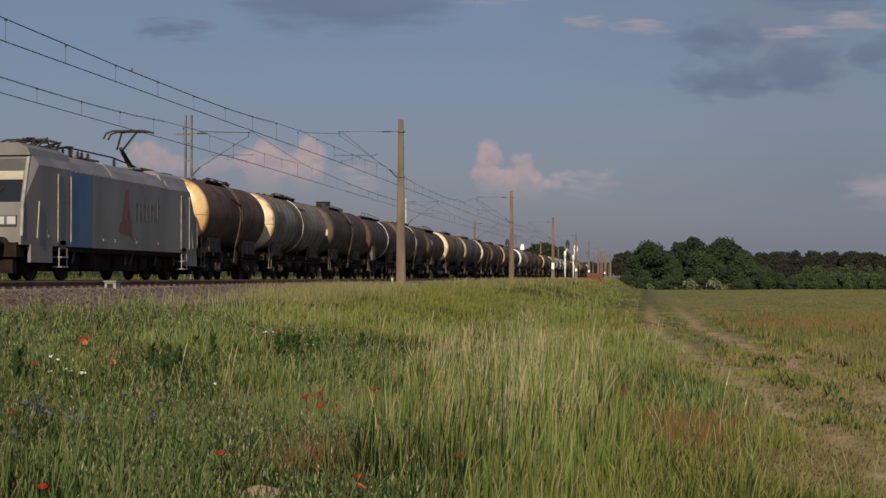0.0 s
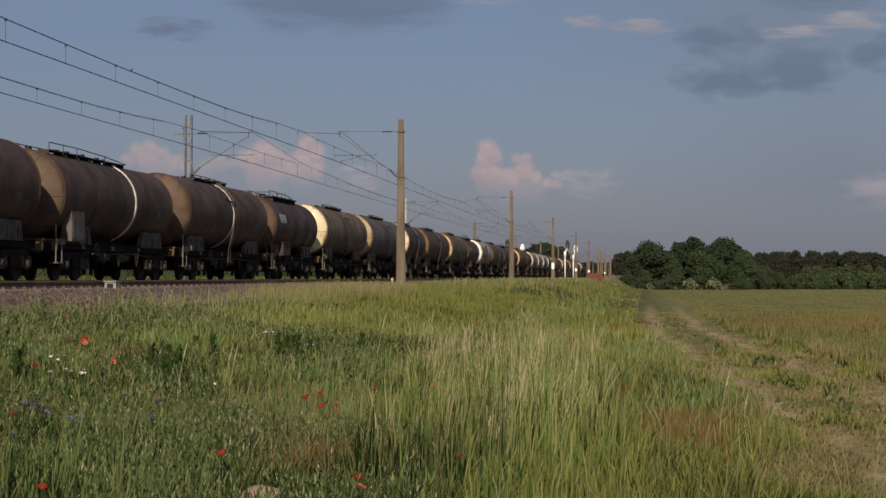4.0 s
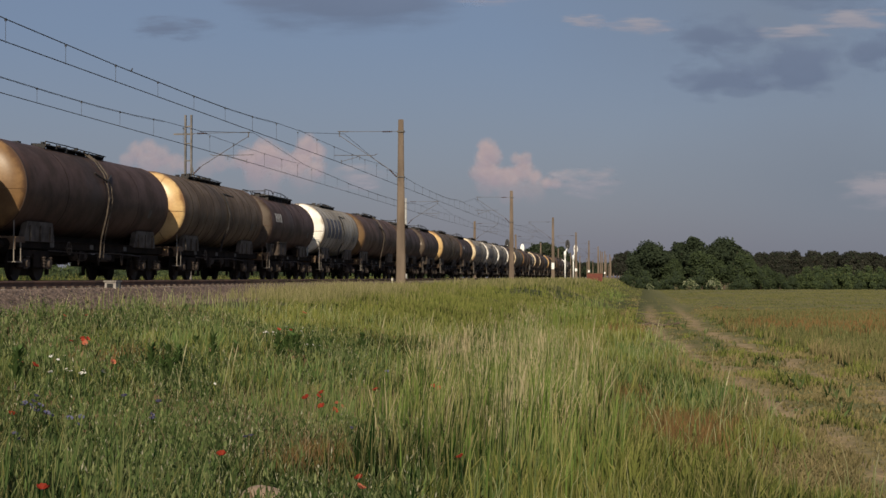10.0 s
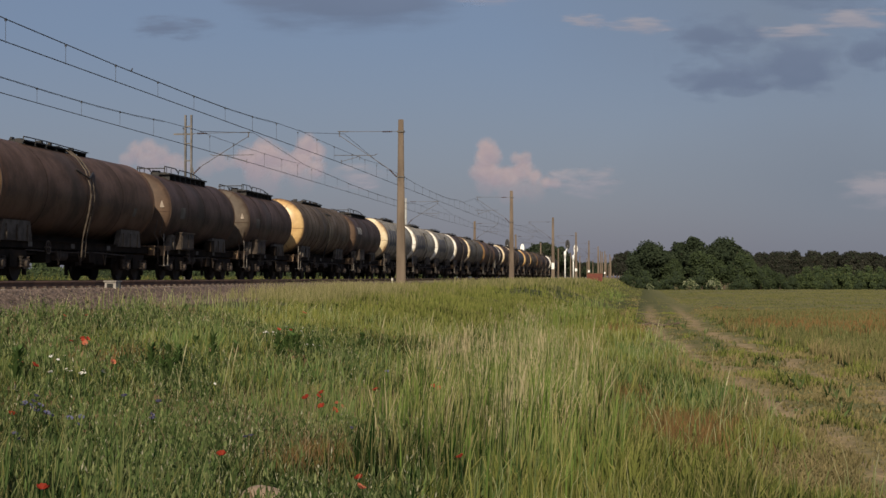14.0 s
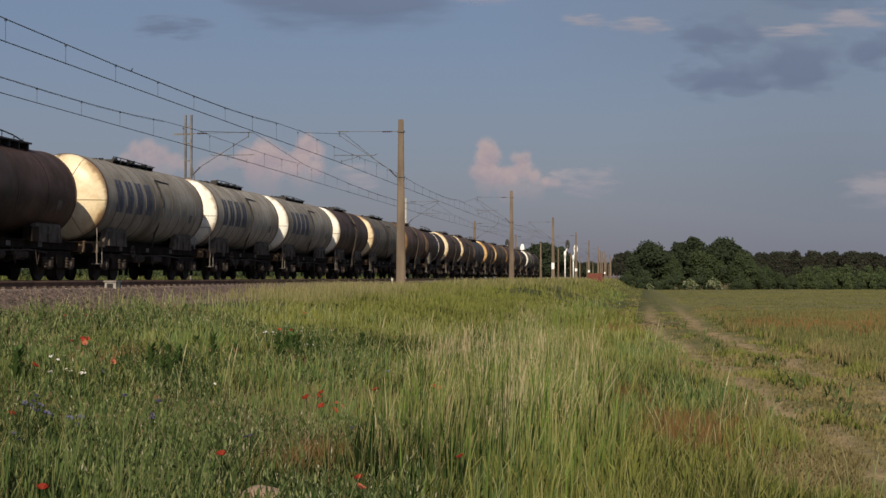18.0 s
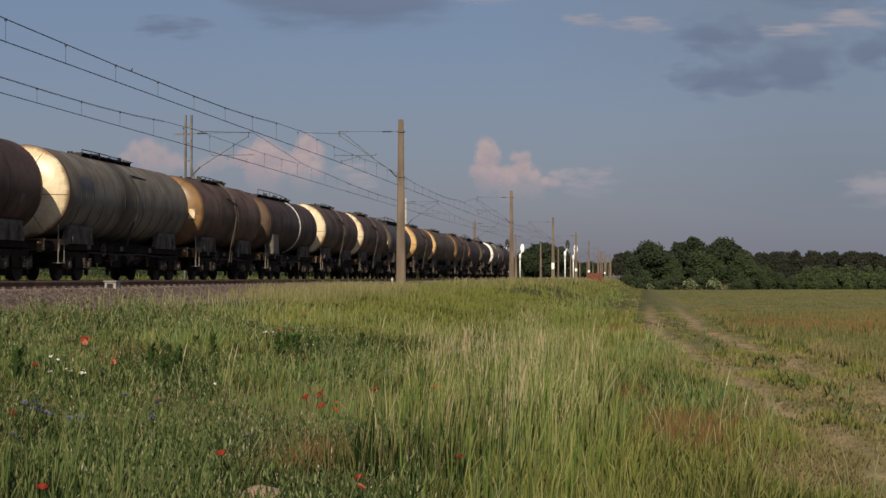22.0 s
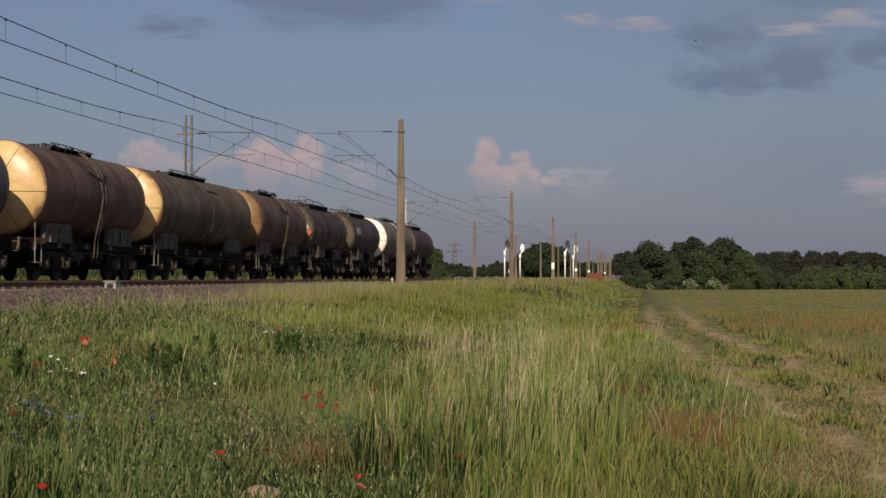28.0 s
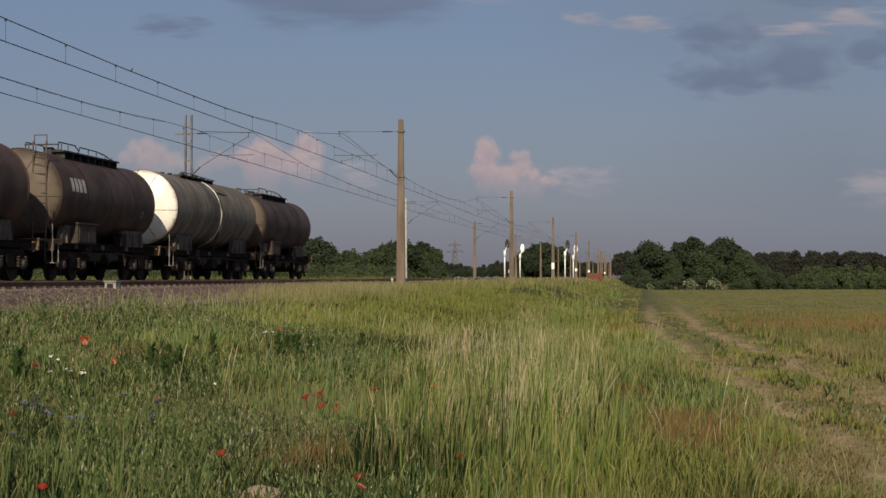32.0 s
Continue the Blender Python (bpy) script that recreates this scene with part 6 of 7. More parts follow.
herb_leaf = leafy("mixed_herb_leaves", (0.012, 0.028, 0.010), (0.112, 0.160, 0.055), (0.225, 0.245, 0.110))
pale_bud = leafy("pale_buds_and_seeds", (0.22, 0.22, 0.13), (0.42, 0.40, 0.30))
brown_bud = leafy("brown_dry_flower_heads", (0.13, 0.085, 0.05), (0.24, 0.16, 0.10))
for n, d0, d1, s in ((13000, 7.6, 15, 1.0), (13000, 15, 32, 1.3)):
    x, y, d = wedge(n, d0, d1, 0.85)
    mix_w = np.sin(x * 1.1 + 0.8 * np.sin(y * 0.7)) * np.sin(y * 0.8 + x * 0.6)
    x, y, mix_w = keep((x < -0.9 - 0.05 * y) & (x > -10.5) & (mix_w > -0.75 + 0.3 * rng.random(n)), x, y, mix_w)
    herbs("meadow_herbs", x, y, rng.uniform(0.18, 0.44, len(x)), rng.uniform(0.022, 0.050, len(x)) * s, herb_leaf, "mixed leafy meadow herbs in many greens", 10)
    k = rng.random(len(x)) < 0.24
    herbs("seed_flecks", x[k] + 0.1, y[k], rng.uniform(0.25, 0.5, k.sum()), rng.uniform(0.014, 0.026, k.sum()) * s, pale_bud, "pale buds and seed heads above the sward", 4)
    k = (mix_w > 0.35) & (rng.random(len(x)) < 0.3)
    herbs("dry_heads", x[k] - 0.1, y[k] + 0.1, rng.uniform(0.25, 0.48, k.sum()), rng.uniform(0.02, 0.035, k.sum()) * s, brown_bud, "brown dry flower heads in the meadow", 5)
x, y, d = wedge(4500, 14, 60, 0.9)
r = rut_x(y)
x, y = keep((x > r - 1.6) & (x < r + 6) & (rut_gap(x, y) > 0.5), x, y)
herbs("track_herbs", x, y, rng.uniform(0.04, 0.16, len(x)), rng.uniform(0.03, 0.08, len(x)), herb_leaf, "low trodden herbs along the dirt track", 7)

for x, y, h, leaf in tall_heads:
    herbs("seed_heads", x, y, h, leaf, seed_mat, "pale pinkish seed heads on the tall grass", 7, 0.76, (1.5, 4.0))

# broad dark weeds low in the sward
x, y, d = wedge(60000, 7.4, 30, 0.8)
cl = np.sin(x * 1.9 + 0.6 * np.sin(y)) * np.sin(y * 1.3 + x) > 0.05
x, y = keep(cl & (x < -1.0) & (x > -9.5), x, y)
blades("low_weeds", x, y, rng.uniform(0.12, 0.30, len(x)), rng.uniform(0.008, 0.016, len(x)), rng.uniform(0.3, 0.9, len(x)), dark_leaf, "low broad-leaved dark green weeds")

# lone dry stalks by the track
stalk_mat = material("pale_straw", (0.40, 0.37, 0.22), (0.30, 0.28, 0.15), 0.9, scale=6, fine=60, bump=0.05)
for cx, cy, h in ((0.62, 14.1, 0.74), (0.1, 26.0, 0.9), (0.9, 15.5, 0.45), (-3.6, 21.0, 1.0), (-3.1, 22.0, 1.1), (-4.6, 15.2, 0.85), (-4.2, 15.4, 0.9), (-4.45, 16.6, 0.8)):
    stalk = thing("dry_stalk", pose(cx, cy, foot_z(cx, cy)), "pale dry grass stalk standing in the meadow", "plant", "dry stalks")
    part("stem", Shape().line([(0, 0, 0), (0.03, 0, h * 0.5), (0.10 * h, 0, h * 0.85)], 0.0026, 4), stalk_mat, stalk)
    part("ear", Shape().tube((0.10 * h, 0, h * 0.85), (0.15 * h, 0, h * 1.05), 0.0075, 0.002, 6), stalk_mat, stalk)


def flower_petals(r, n, up, seed):
    random.seed(seed)
    s = Shape()
    for i in range(n):
        a = 2 * math.pi * i / n + random.uniform(-0.2, 0.2)
        u, v = Vector((math.cos(a), math.sin(a), 0)), Vector((-math.sin(a), math.cos(a), 0))
        w = r * math.pi / n * 1.15
        s.add([(0, 0, 0.0), u * r * 0.55 + v * w + Vector((0, 0, up * r * 0.6)), u * r + v * w * 0.6 + Vector((0, 0, up * r)), u * r - v * w * 0.6 + Vector((0, 0, up * r)),
               u * r * 0.55 - v * w + Vector((0, 0, up * r * 0.6))], [(0, 1, 2, 3, 4)])
    return s


poppy_red = leafy("poppy_petal_red", (0.50, 0.075, 0.045), (0.50, 0.075, 0.045), None, 0.4)
daisy_white = leafy("daisy_petal_white", (0.80, 0.80, 0.76), (0.80, 0.80, 0.76), None, 0.3)
corn_blue = leafy("cornflower_petal_blue", (0.135, 0.135, 0.235), (0.135, 0.135, 0.235), None, 0.3)
poppy_pale = leafy("faded_poppy_petal", (0.58, 0.19, 0.11), (0.58, 0.19, 0.11), None, 0.4)
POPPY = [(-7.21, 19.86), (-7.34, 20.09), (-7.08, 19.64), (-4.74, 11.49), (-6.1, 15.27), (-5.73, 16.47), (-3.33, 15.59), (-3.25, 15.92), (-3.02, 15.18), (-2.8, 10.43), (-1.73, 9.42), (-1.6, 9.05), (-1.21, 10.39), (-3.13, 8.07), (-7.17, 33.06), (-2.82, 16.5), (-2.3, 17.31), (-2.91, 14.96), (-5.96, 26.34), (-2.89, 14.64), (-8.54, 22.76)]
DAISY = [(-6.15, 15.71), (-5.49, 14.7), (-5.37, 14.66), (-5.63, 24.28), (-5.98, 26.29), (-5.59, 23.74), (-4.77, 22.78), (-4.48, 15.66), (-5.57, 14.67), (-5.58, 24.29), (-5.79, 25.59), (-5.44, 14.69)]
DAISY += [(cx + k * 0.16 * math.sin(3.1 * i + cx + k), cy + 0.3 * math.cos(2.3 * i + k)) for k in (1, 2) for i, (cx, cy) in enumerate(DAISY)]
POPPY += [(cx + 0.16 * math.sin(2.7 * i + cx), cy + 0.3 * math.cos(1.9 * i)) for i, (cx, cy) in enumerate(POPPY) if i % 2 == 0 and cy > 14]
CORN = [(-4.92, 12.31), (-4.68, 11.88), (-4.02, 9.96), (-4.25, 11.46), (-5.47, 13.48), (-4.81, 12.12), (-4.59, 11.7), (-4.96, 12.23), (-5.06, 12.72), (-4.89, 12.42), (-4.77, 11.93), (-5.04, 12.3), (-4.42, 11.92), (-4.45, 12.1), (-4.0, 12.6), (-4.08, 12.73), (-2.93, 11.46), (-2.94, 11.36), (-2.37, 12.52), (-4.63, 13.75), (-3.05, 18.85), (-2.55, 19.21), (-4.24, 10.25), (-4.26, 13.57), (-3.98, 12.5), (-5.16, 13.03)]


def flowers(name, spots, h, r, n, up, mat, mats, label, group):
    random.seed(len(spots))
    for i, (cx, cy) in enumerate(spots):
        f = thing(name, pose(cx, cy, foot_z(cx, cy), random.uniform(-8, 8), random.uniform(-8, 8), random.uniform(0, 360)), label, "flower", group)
        hh = h + 0.03
        part("stem", Shape().line([(0, 0, 0), (0.02, 0.01, hh * 0.5), (0, 0, hh)], 0.004, 4), dark_leaf, f, "thin green stem")
        head = part("petals", flower_petals(r * random.uniform(0.8, 1.2), n, up, i), mats if i % 3 == 2 else mat, f)
        head.matrix_basis = pose(0, 0, hh, random.uniform(10, 50), random.uniform(-25, 25), 0)
        part("flower_heart", Shape().tube((0, 0, 0), (0, 0, 0.02), r * 0.2, r * 0.14, 8), seed_mat if name == "daisy" else signal_black, head)


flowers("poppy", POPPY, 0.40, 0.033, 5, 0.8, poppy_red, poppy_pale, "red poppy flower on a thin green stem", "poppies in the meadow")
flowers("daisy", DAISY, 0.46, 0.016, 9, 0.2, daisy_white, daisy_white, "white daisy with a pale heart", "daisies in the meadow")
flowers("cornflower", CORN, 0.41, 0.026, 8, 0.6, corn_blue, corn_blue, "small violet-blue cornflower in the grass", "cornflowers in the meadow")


weed_leaf = leafy("upright_weed_leaves", (0.080, 0.130, 0.042), (0.080, 0.130, 0.042))


def leafy_weed(cx, cy, h, seed):
    random.seed(seed)
    w = thing("leafy_weed", pose(cx, cy, foot_z(cx, cy)), "dark green upright leafy weed in the grass", "plant", "leafy weeds")
    part("stem", Shape().tube((0, 0, 0), (0.02, 0, h), 0.010, 0.004, 6), dark_leaf, w)
    s = Shape()
    k = 0.12
    while k < h:
        for j in range(6):
            a = random.uniform(0, 6.28)
            ln = random.uniform(0.08, 0.17) * (1.15 - 0.6 * k / h)
            u, v = Vector((math.cos(a), math.sin(a), 1.1)) * 0.85, Vector((-math.sin(a), math.cos(a), 0))
            p = Vector((0.02 * k / h, 0, k))
            s.add([p, p + u * ln * 0.5 + v * 0.019, p + u * ln, p + u * ln * 0.5 - v * 0.019], [(0, 1, 2, 3)])
        k += 0.025
    part("leaves", s, weed_leaf, w)


WEEDS = [(-5.57, 18.45), (-6.22, 15.14), (-6.53, 22.54), (-4.8, 26.64), (-6.0, 18.78), (-5.6, 18.28), (-5.95, 19.3), (-6.03, 21.66), (-5.88, 22.34), (-5.46, 24.15), (-5.32, 22.61), (-5.34, 24.85), (-6.49, 15.85), (-5.6, 18.61), (-5.69, 18.23), (-5.34, 23.22), (-5.12, 23.02), (-5.24, 25.03)]
for i, (cx, cy) in enumerate(WEEDS):
    leafy_weed(cx, cy, 0.50 + 0.08 * math.sin(i * 2.1), 60 + i)

# dead branch lying by the rut
stick = thing("dead_branch", pose(0.30, 50.5, foot_z(0.3, 50.5)), "dark dead branch lying beside the wheel rut", "branch")
part("bough", Shape().line([(-0.7, 0, 0.05), (-0.2, 0.1, 0.20), (0.3, 0.0, 0.14), (0.75, -0.1, 0.22)], 0.035, 6), bark_mat, stick)
for a, b in (((-0.2, 0.1, 0.2), (-0.5, 0.0, 0.36)), ((0.3, 0, 0.14), (0.5, 0.2, 0.34)), ((0.0, 0.05, 0.17), (0.1, -0.3, 0.05))):
    part("twig", Shape().tube(a, b, 0.018, 0.008, 5), bark_mat, stick)

# field stone in the grass
rock = bmesh.new()
bmesh.ops.create_icosphere(rock, subdivisions=4, radius=1.0)
for v in rock.verts:
    v.co = Vector((v.co.x * 0.18, v.co.y * 0.14, v.co.z * 0.13)) * (1 + 0.14 * noise.noise(v.co * 1.3) + 0.015 * noise.noise(v.co * 5))
me = bpy.data.meshes.new("field_stone")
rock.to_mesh(me)
me.polygons.foreach_set("use_smooth", [True] * len(me.polygons))
me.materials.append(soil_rock)
stone = tagged(new("field_stone", me), "rounded brown field stone lying in the grass", "stone")
stone.matrix_basis = pose(-2.57, 10.53, foot_z(-2.57, 10.53) + 0.085)

# ---- trees and woods ----
leaf_tones = {
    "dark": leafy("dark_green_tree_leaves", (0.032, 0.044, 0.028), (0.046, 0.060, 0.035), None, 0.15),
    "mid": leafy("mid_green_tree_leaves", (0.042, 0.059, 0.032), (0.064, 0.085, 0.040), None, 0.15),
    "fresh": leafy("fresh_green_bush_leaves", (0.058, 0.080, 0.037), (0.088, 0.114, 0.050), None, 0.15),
    "pine": leafy("brownish_pine_needles", (0.034, 0.037, 0.031), (0.050, 0.050, 0.040), None, 0.1),
    "bloom": leafy("cream_bush_blossom", (0.17, 0.20, 0.10), (0.38, 0.39, 0.26), None, 0.2),
}


def leaf_cloud(lobes, per, size, seed, squash=1.0):
    """Crown: leaf sprays strewn over and inside uneven lobes (x, y, z, r)."""
    g = np.random.default_rng(seed)
    vs, tint = [], []
    for cx, cy, cz, r in lobes:
        n = int(per * r * r)
        d = g.normal(size=(n, 3))
        d /= np.linalg.norm(d, axis=1)[:, None]
        rad = r * (0.62 + 0.45 * g.random(n) ** 0.6) * (1 + 0.18 * np.sin(5 * d[:, 0] + seed) * np.sin(4 * d[:, 2] + 1))
        c = np.array([cx, cy, cz]) + d * rad[:, None] * np.array([1, 1, squash])
        u = g.normal(size=(n, 3))
        u /= np.linalg.norm(u, axis=1)[:, None]
        w = np.cross(u, g.normal(size=(n, 3)))
        w /= np.linalg.norm(w, axis=1)[:, None]
        s = (size * g.uniform(0.5, 1.3, n))[:, None]
        vs.append(np.stack([c - u * s, c + w * s * 0.55, c + u * s, c - w * s * 0.55], 1).reshape(-1, 3))
        tint.append(np.repeat(np.clip(0.5 * g.random(n) + 0.5 * (0.5 + 0.5 * np.sin(cx * 3 + cz * 2)), 0, 1), 4))
    v, tint = np.concatenate(vs), np.concatenate(tint)
    me = bpy.data.meshes.new("crown")
    me.from_pydata(v.tolist(), [], np.arange(len(v)).reshape(-1, 4).tolist())
    me.attributes.new("tint", "FLOAT", "POINT").data.foreach_set("value", tint.astype(np.float32))
    me.attributes.new("rise", "FLOAT", "POINT")
    return me


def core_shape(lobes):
    """Solid inner lumps that close the crown; a darker leaf tone paints their shade."""
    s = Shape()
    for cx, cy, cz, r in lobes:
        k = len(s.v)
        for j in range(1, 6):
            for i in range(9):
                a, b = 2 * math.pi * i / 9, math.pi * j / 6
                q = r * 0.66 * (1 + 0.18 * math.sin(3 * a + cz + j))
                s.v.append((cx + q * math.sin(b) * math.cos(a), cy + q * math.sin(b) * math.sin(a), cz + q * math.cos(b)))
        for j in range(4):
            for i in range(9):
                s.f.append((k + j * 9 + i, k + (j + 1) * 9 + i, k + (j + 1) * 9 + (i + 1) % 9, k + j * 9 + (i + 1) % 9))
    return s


def tree_proto(h, w, tone, seed, bush=False, pine=False):
    random.seed(seed)
    t = thing("bush" if bush else "tree", pose(0, 0, 0), "", "bush" if bush else "tree")
    lobes = []
    if pine:
        for i in range(7):
            f = i / 6
            lobes.append((random.uniform(-0.2, 0.2) * w, random.uniform(-0.2, 0.2) * w, h * (0.36 + 0.58 * f), w * (0.40 - 0.16 * f) + 0.3))
    else:
        for i in range(13 if not bush else 9):
            a = random.uniform(0, 6.28)
            f = random.random()
            k = math.sin(math.pi * (0.2 + 0.75 * f)) * w * 0.36
            lobes.append((k * math.cos(a), k * math.sin(a), h * ((0.30 if not bush else 0.12) + 0.58 * f), w * random.uniform(0.15, 0.24)))
        lobes.append((0, 0, h * 0.55, w * 0.30))
        lobes.append((random.uniform(-0.3, 0.3), 0, h * 0.86, w * 0.17))
    trunk = Shape().tube((0, 0, -0.3), (0.1, 0, h * 0.35), 0.028 * h, 0.02 * h, 8).tube((0.1, 0, h * 0.35), (0, 0.1, h * 0.8), 0.02 * h, 0.006 * h, 7)
    for i in range(5):
        a = 1.26 * i + random.uniform(-0.3, 0.3)
        z = h * random.uniform(0.3, 0.6)
        trunk.tube((0.1, 0, z), (0.1 + w * 0.28 * math.cos(a), w * 0.28 * math.sin(a), z + h * 0.18), 0.009 * h, 0.003 * h, 5)
    part("trunk", trunk, bark_mat, t, "grey-brown trunk with limbs")
    me = leaf_cloud(lobes, 110 if not bush else 120, 0.024 * h + 0.07, seed, 0.9)
    me.materials.append(leaf_tones[tone])
    c = part("crown", me, None, t, "uneven leafy crown")
    # mid and fresh crowns get a darker leaf tone inside as painted shade
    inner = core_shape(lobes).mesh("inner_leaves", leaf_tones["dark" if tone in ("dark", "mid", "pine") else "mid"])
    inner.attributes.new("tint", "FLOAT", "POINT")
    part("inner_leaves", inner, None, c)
    return t


PROTO = {}
for key, args in {"oak": (9.5, 9.5, "dark", 3), "oak2": (10.5, 8.5, "dark", 8), "lime": (9.0, 8.0, "mid", 5), "ash": (8.0, 7.0, "mid", 12),
                  "bushy": (5.2, 5.6, "fresh", 21, True), "thicket": (4.2, 5.5, "mid", 23, True), "elder": (3.0, 3.4, "bloom", 27, True), "pine": (12.0, 5.0, "pine", 31, False, True), "pine2": (12.5, 4.4, "pine", 35, False, True)}.items():
    PROTO[key] = tree_proto(*args)
LABELS = {"oak": "broad dark green deciduous tree with an uneven crown", "oak2": "tall dark green deciduous tree with an uneven crown", "lime": "mid-green rounded deciduous tree", "ash": "mid-green ragged deciduous tree",
          "bushy": "fresh green bush at the wood's edge", "thicket": "dense green thicket bush", "elder": "bush covered in cream blossom", "pine": "dark brownish pine with a narrow crown", "pine2": "dark brownish pine with a narrow crown"}
used = set()


def plant(key, x, y, scale=1.0, group="trees of the wood", sink=0.1):
    m = pose(x, y, foot_z(x, y) - sink, 0, 0, (x * 57 + y * 31) % 360)
    t = PROTO[key]
    if key in used:
        t = copy_thing(t, m)
    else:
        used.add(key)
        t.matrix_basis = m
    t.scale = (scale, scale, scale)
    tagged(t, LABELS[key], "", group)
    return t


def along(px, d):
    """A spot d metres out, at a bearing given in thousandths to the right of the view's axis."""
    a = radians(TURN)
    c = px / 1000 * d
    return c * math.cos(a) - d * math.sin(a), d * math.cos(a) + c * math.sin(a)


random.seed(77)
# the near wood to the north-east
for b, d, key, s in ((124, 324, "oak", 0.60), (134, 312, "thicket", 0.55), (138, 314, "thicket", 0.5), (184, 312, "thicket", 0.5), (187, 310, "thicket", 0.55), (191, 312, "thicket", 0.5), (116, 322, "thicket", 0.7), (130.5, 324, "oak", 1.0), (139, 335, "oak2", 0.80), (144, 322, "lime", 0.68), (149, 338, "oak2", 0.98), (156.5, 336, "oak2", 1.08),
                     (163, 316, "lime", 0.84), (169, 340, "oak2", 0.86), (177, 338, "oak", 1.12), (184, 342, "oak2", 0.92), (187.5, 318, "ash", 0.88), (175, 320, "ash", 0.70), (127, 314, "thicket", 0.9),
                     (147, 312, "thicket", 0.9), (163, 314, "thicket", 1.0), (195, 330, "ash", 0.72), (204, 335, "ash", 0.62), (200, 322, "thicket", 1.0), (212, 326, "thicket", 0.8),
                     (229, 330, "bushy", 0.92), (236, 326, "bushy", 0.96), (245, 340, "thicket", 0.9), (250, 330, "bushy", 0.9), (255, 328, "bushy", 0.98), (262, 340, "thicket", 1.0), (268, 330, "bushy", 0.95),
                     (275, 326, "bushy", 0.9), (283, 332, "ash", 0.62), (290, 330, "bushy", 0.9), (220, 324, "thicket", 0.7), (262, 322, "thicket", 0.5), (243, 322, "thicket", 0.5), (278, 322, "thicket", 0.55)):
    plant(key, *along(b, d), s)
for b, d, s in ((155, 305, 0.8), (157.5, 307, 0.65), (172, 306, 0.75), (169.5, 309, 0.85), (130, 305, 0.5)):
    plant("elder", *along(b, d), s, "blossoming bushes")
for i in range(80):
    b = 109 + i * 2.5 + random.uniform(-1.0, 1.0)
    plant(random.choice(("pine", "pine2")), *along(b, 420 + random.uniform(-8, 40)), random.uniform(0.66, 0.80) * (0.78 if b < 122 else 1.0), "pines of the far wood")
for i in range(22):
    plant(random.choice(("thicket", "thicket", "ash")), *along(188 + i * 5.2, 385 + random.uniform(0, 25)), random.uniform(0.5, 0.7), "undergrowth of the far wood")
# trees behind the line
for b, d, key, s in ((-80, 270, "oak", 0.86), (-74, 275, "lime", 0.8), (-68, 268, "thicket", 1.3), (-62, 272, "lime", 0.68), (-56, 276, "ash", 0.78), (-50, 270, "thicket", 1.25), (-45, 274, "lime", 0.72), (-38, 272, "lime", 0.78), (-33, 280, "oak", 0.80),
                     (-27, 276, "oak", 0.84), (-20, 280, "ash", 0.86), (-13, 278, "oak", 0.80), (-7, 276, "lime", 0.7), (-3, 272, "thicket", 1.0), (-90, 268, "thicket", 1.2), (-100, 270, "lime", 0.7), (-110, 272, "ash", 0.7),
                     (-120, 268, "thicket", 1.2), (-135, 270, "lime", 0.7), (-150, 272, "ash", 0.75), (-165, 268, "thicket", 1.3), (-185, 272, "lime", 0.75), (-205, 270, "oak", 0.7), (-225, 272, "ash", 0.75), (-250, 270, "lime", 0.75),
                     (53, 520, "oak", 1.12), (58, 515, "oak2", 1.22), (64, 520, "oak2", 1.28), (69, 525, "oak", 1.24), (75, 530, "oak2", 1.14), (50, 518, "thicket", 1.2)):
    plant(key, *along(b, d), s, "trees behind the line")
for i in range(40):
    plant(random.choice(("pine", "oak2")), *along(-15 + i * 2.9, 900 + random.uniform(0, 60)), random.uniform(0.75, 0.95), "far trees on the skyline")
for i in range(46):
    plant(random.choice(("thicket", "bushy")), *along(-300 + i * 6.2, 205 + random.uniform(0, 30)), random.uniform(0.62, 0.85), "bushes behind the line")
for i in range(16):
    plant(random.choice(("oak", "oak2")), *along(76 + i * 2.6, 1190 + random.uniform(0, 60)), random.uniform(1.2, 1.45), "far trees on the skyline")

# ---- power pylon far off ----
px, py = along(7.5, 1080)
pylon = thing("power_pylon", pose(px, py, foot_z(px, py)), "distant grey steel lattice power pylon", "pylon")
tower = Shape()
for sx in (-1, 1):
    for sy in (-1, 1):
        tower.tube((sx * 3.4, sy * 3.4, 0), (sx * 0.6, sy * 0.6, 24), 0.22, 0.16, 4)
for k in range(7):
    z0, z1 = 3.4 * k, 3.4 * (k + 1)
    w0, w1 = 3.4 - 2.8 * z0 / 24, 3.4 - 2.8 * z1 / 24
    for s in (-1, 1):
        tower.tube((-w0, s * w0, z0), (w1, s * w1, z1), 0.12, seg=4).tube((w0, s * w0, z0), (-w1, s * w1, z1), 0.12, seg=4)
part("tower", tower, lattice_steel, pylon)
for z, w in ((19, 6.0), (23.5, 4.6)):
    part("crossarm", Shape().tube((-w, 0, z), (w, 0, z), 0.2, seg=4).tube((-w, 0, z), (0, 0, z + 1.6), 0.13, seg=4).tube((w, 0, z), (0, 0, z + 1.6), 0.13, seg=4), lattice_steel, pylon)
part("peak", Shape().tube((0, 0, 23.5), (0, 0, 27.5), 0.4, 0.1, 4), lattice_steel, pylon)

# ---- clouds, far behind everything ----


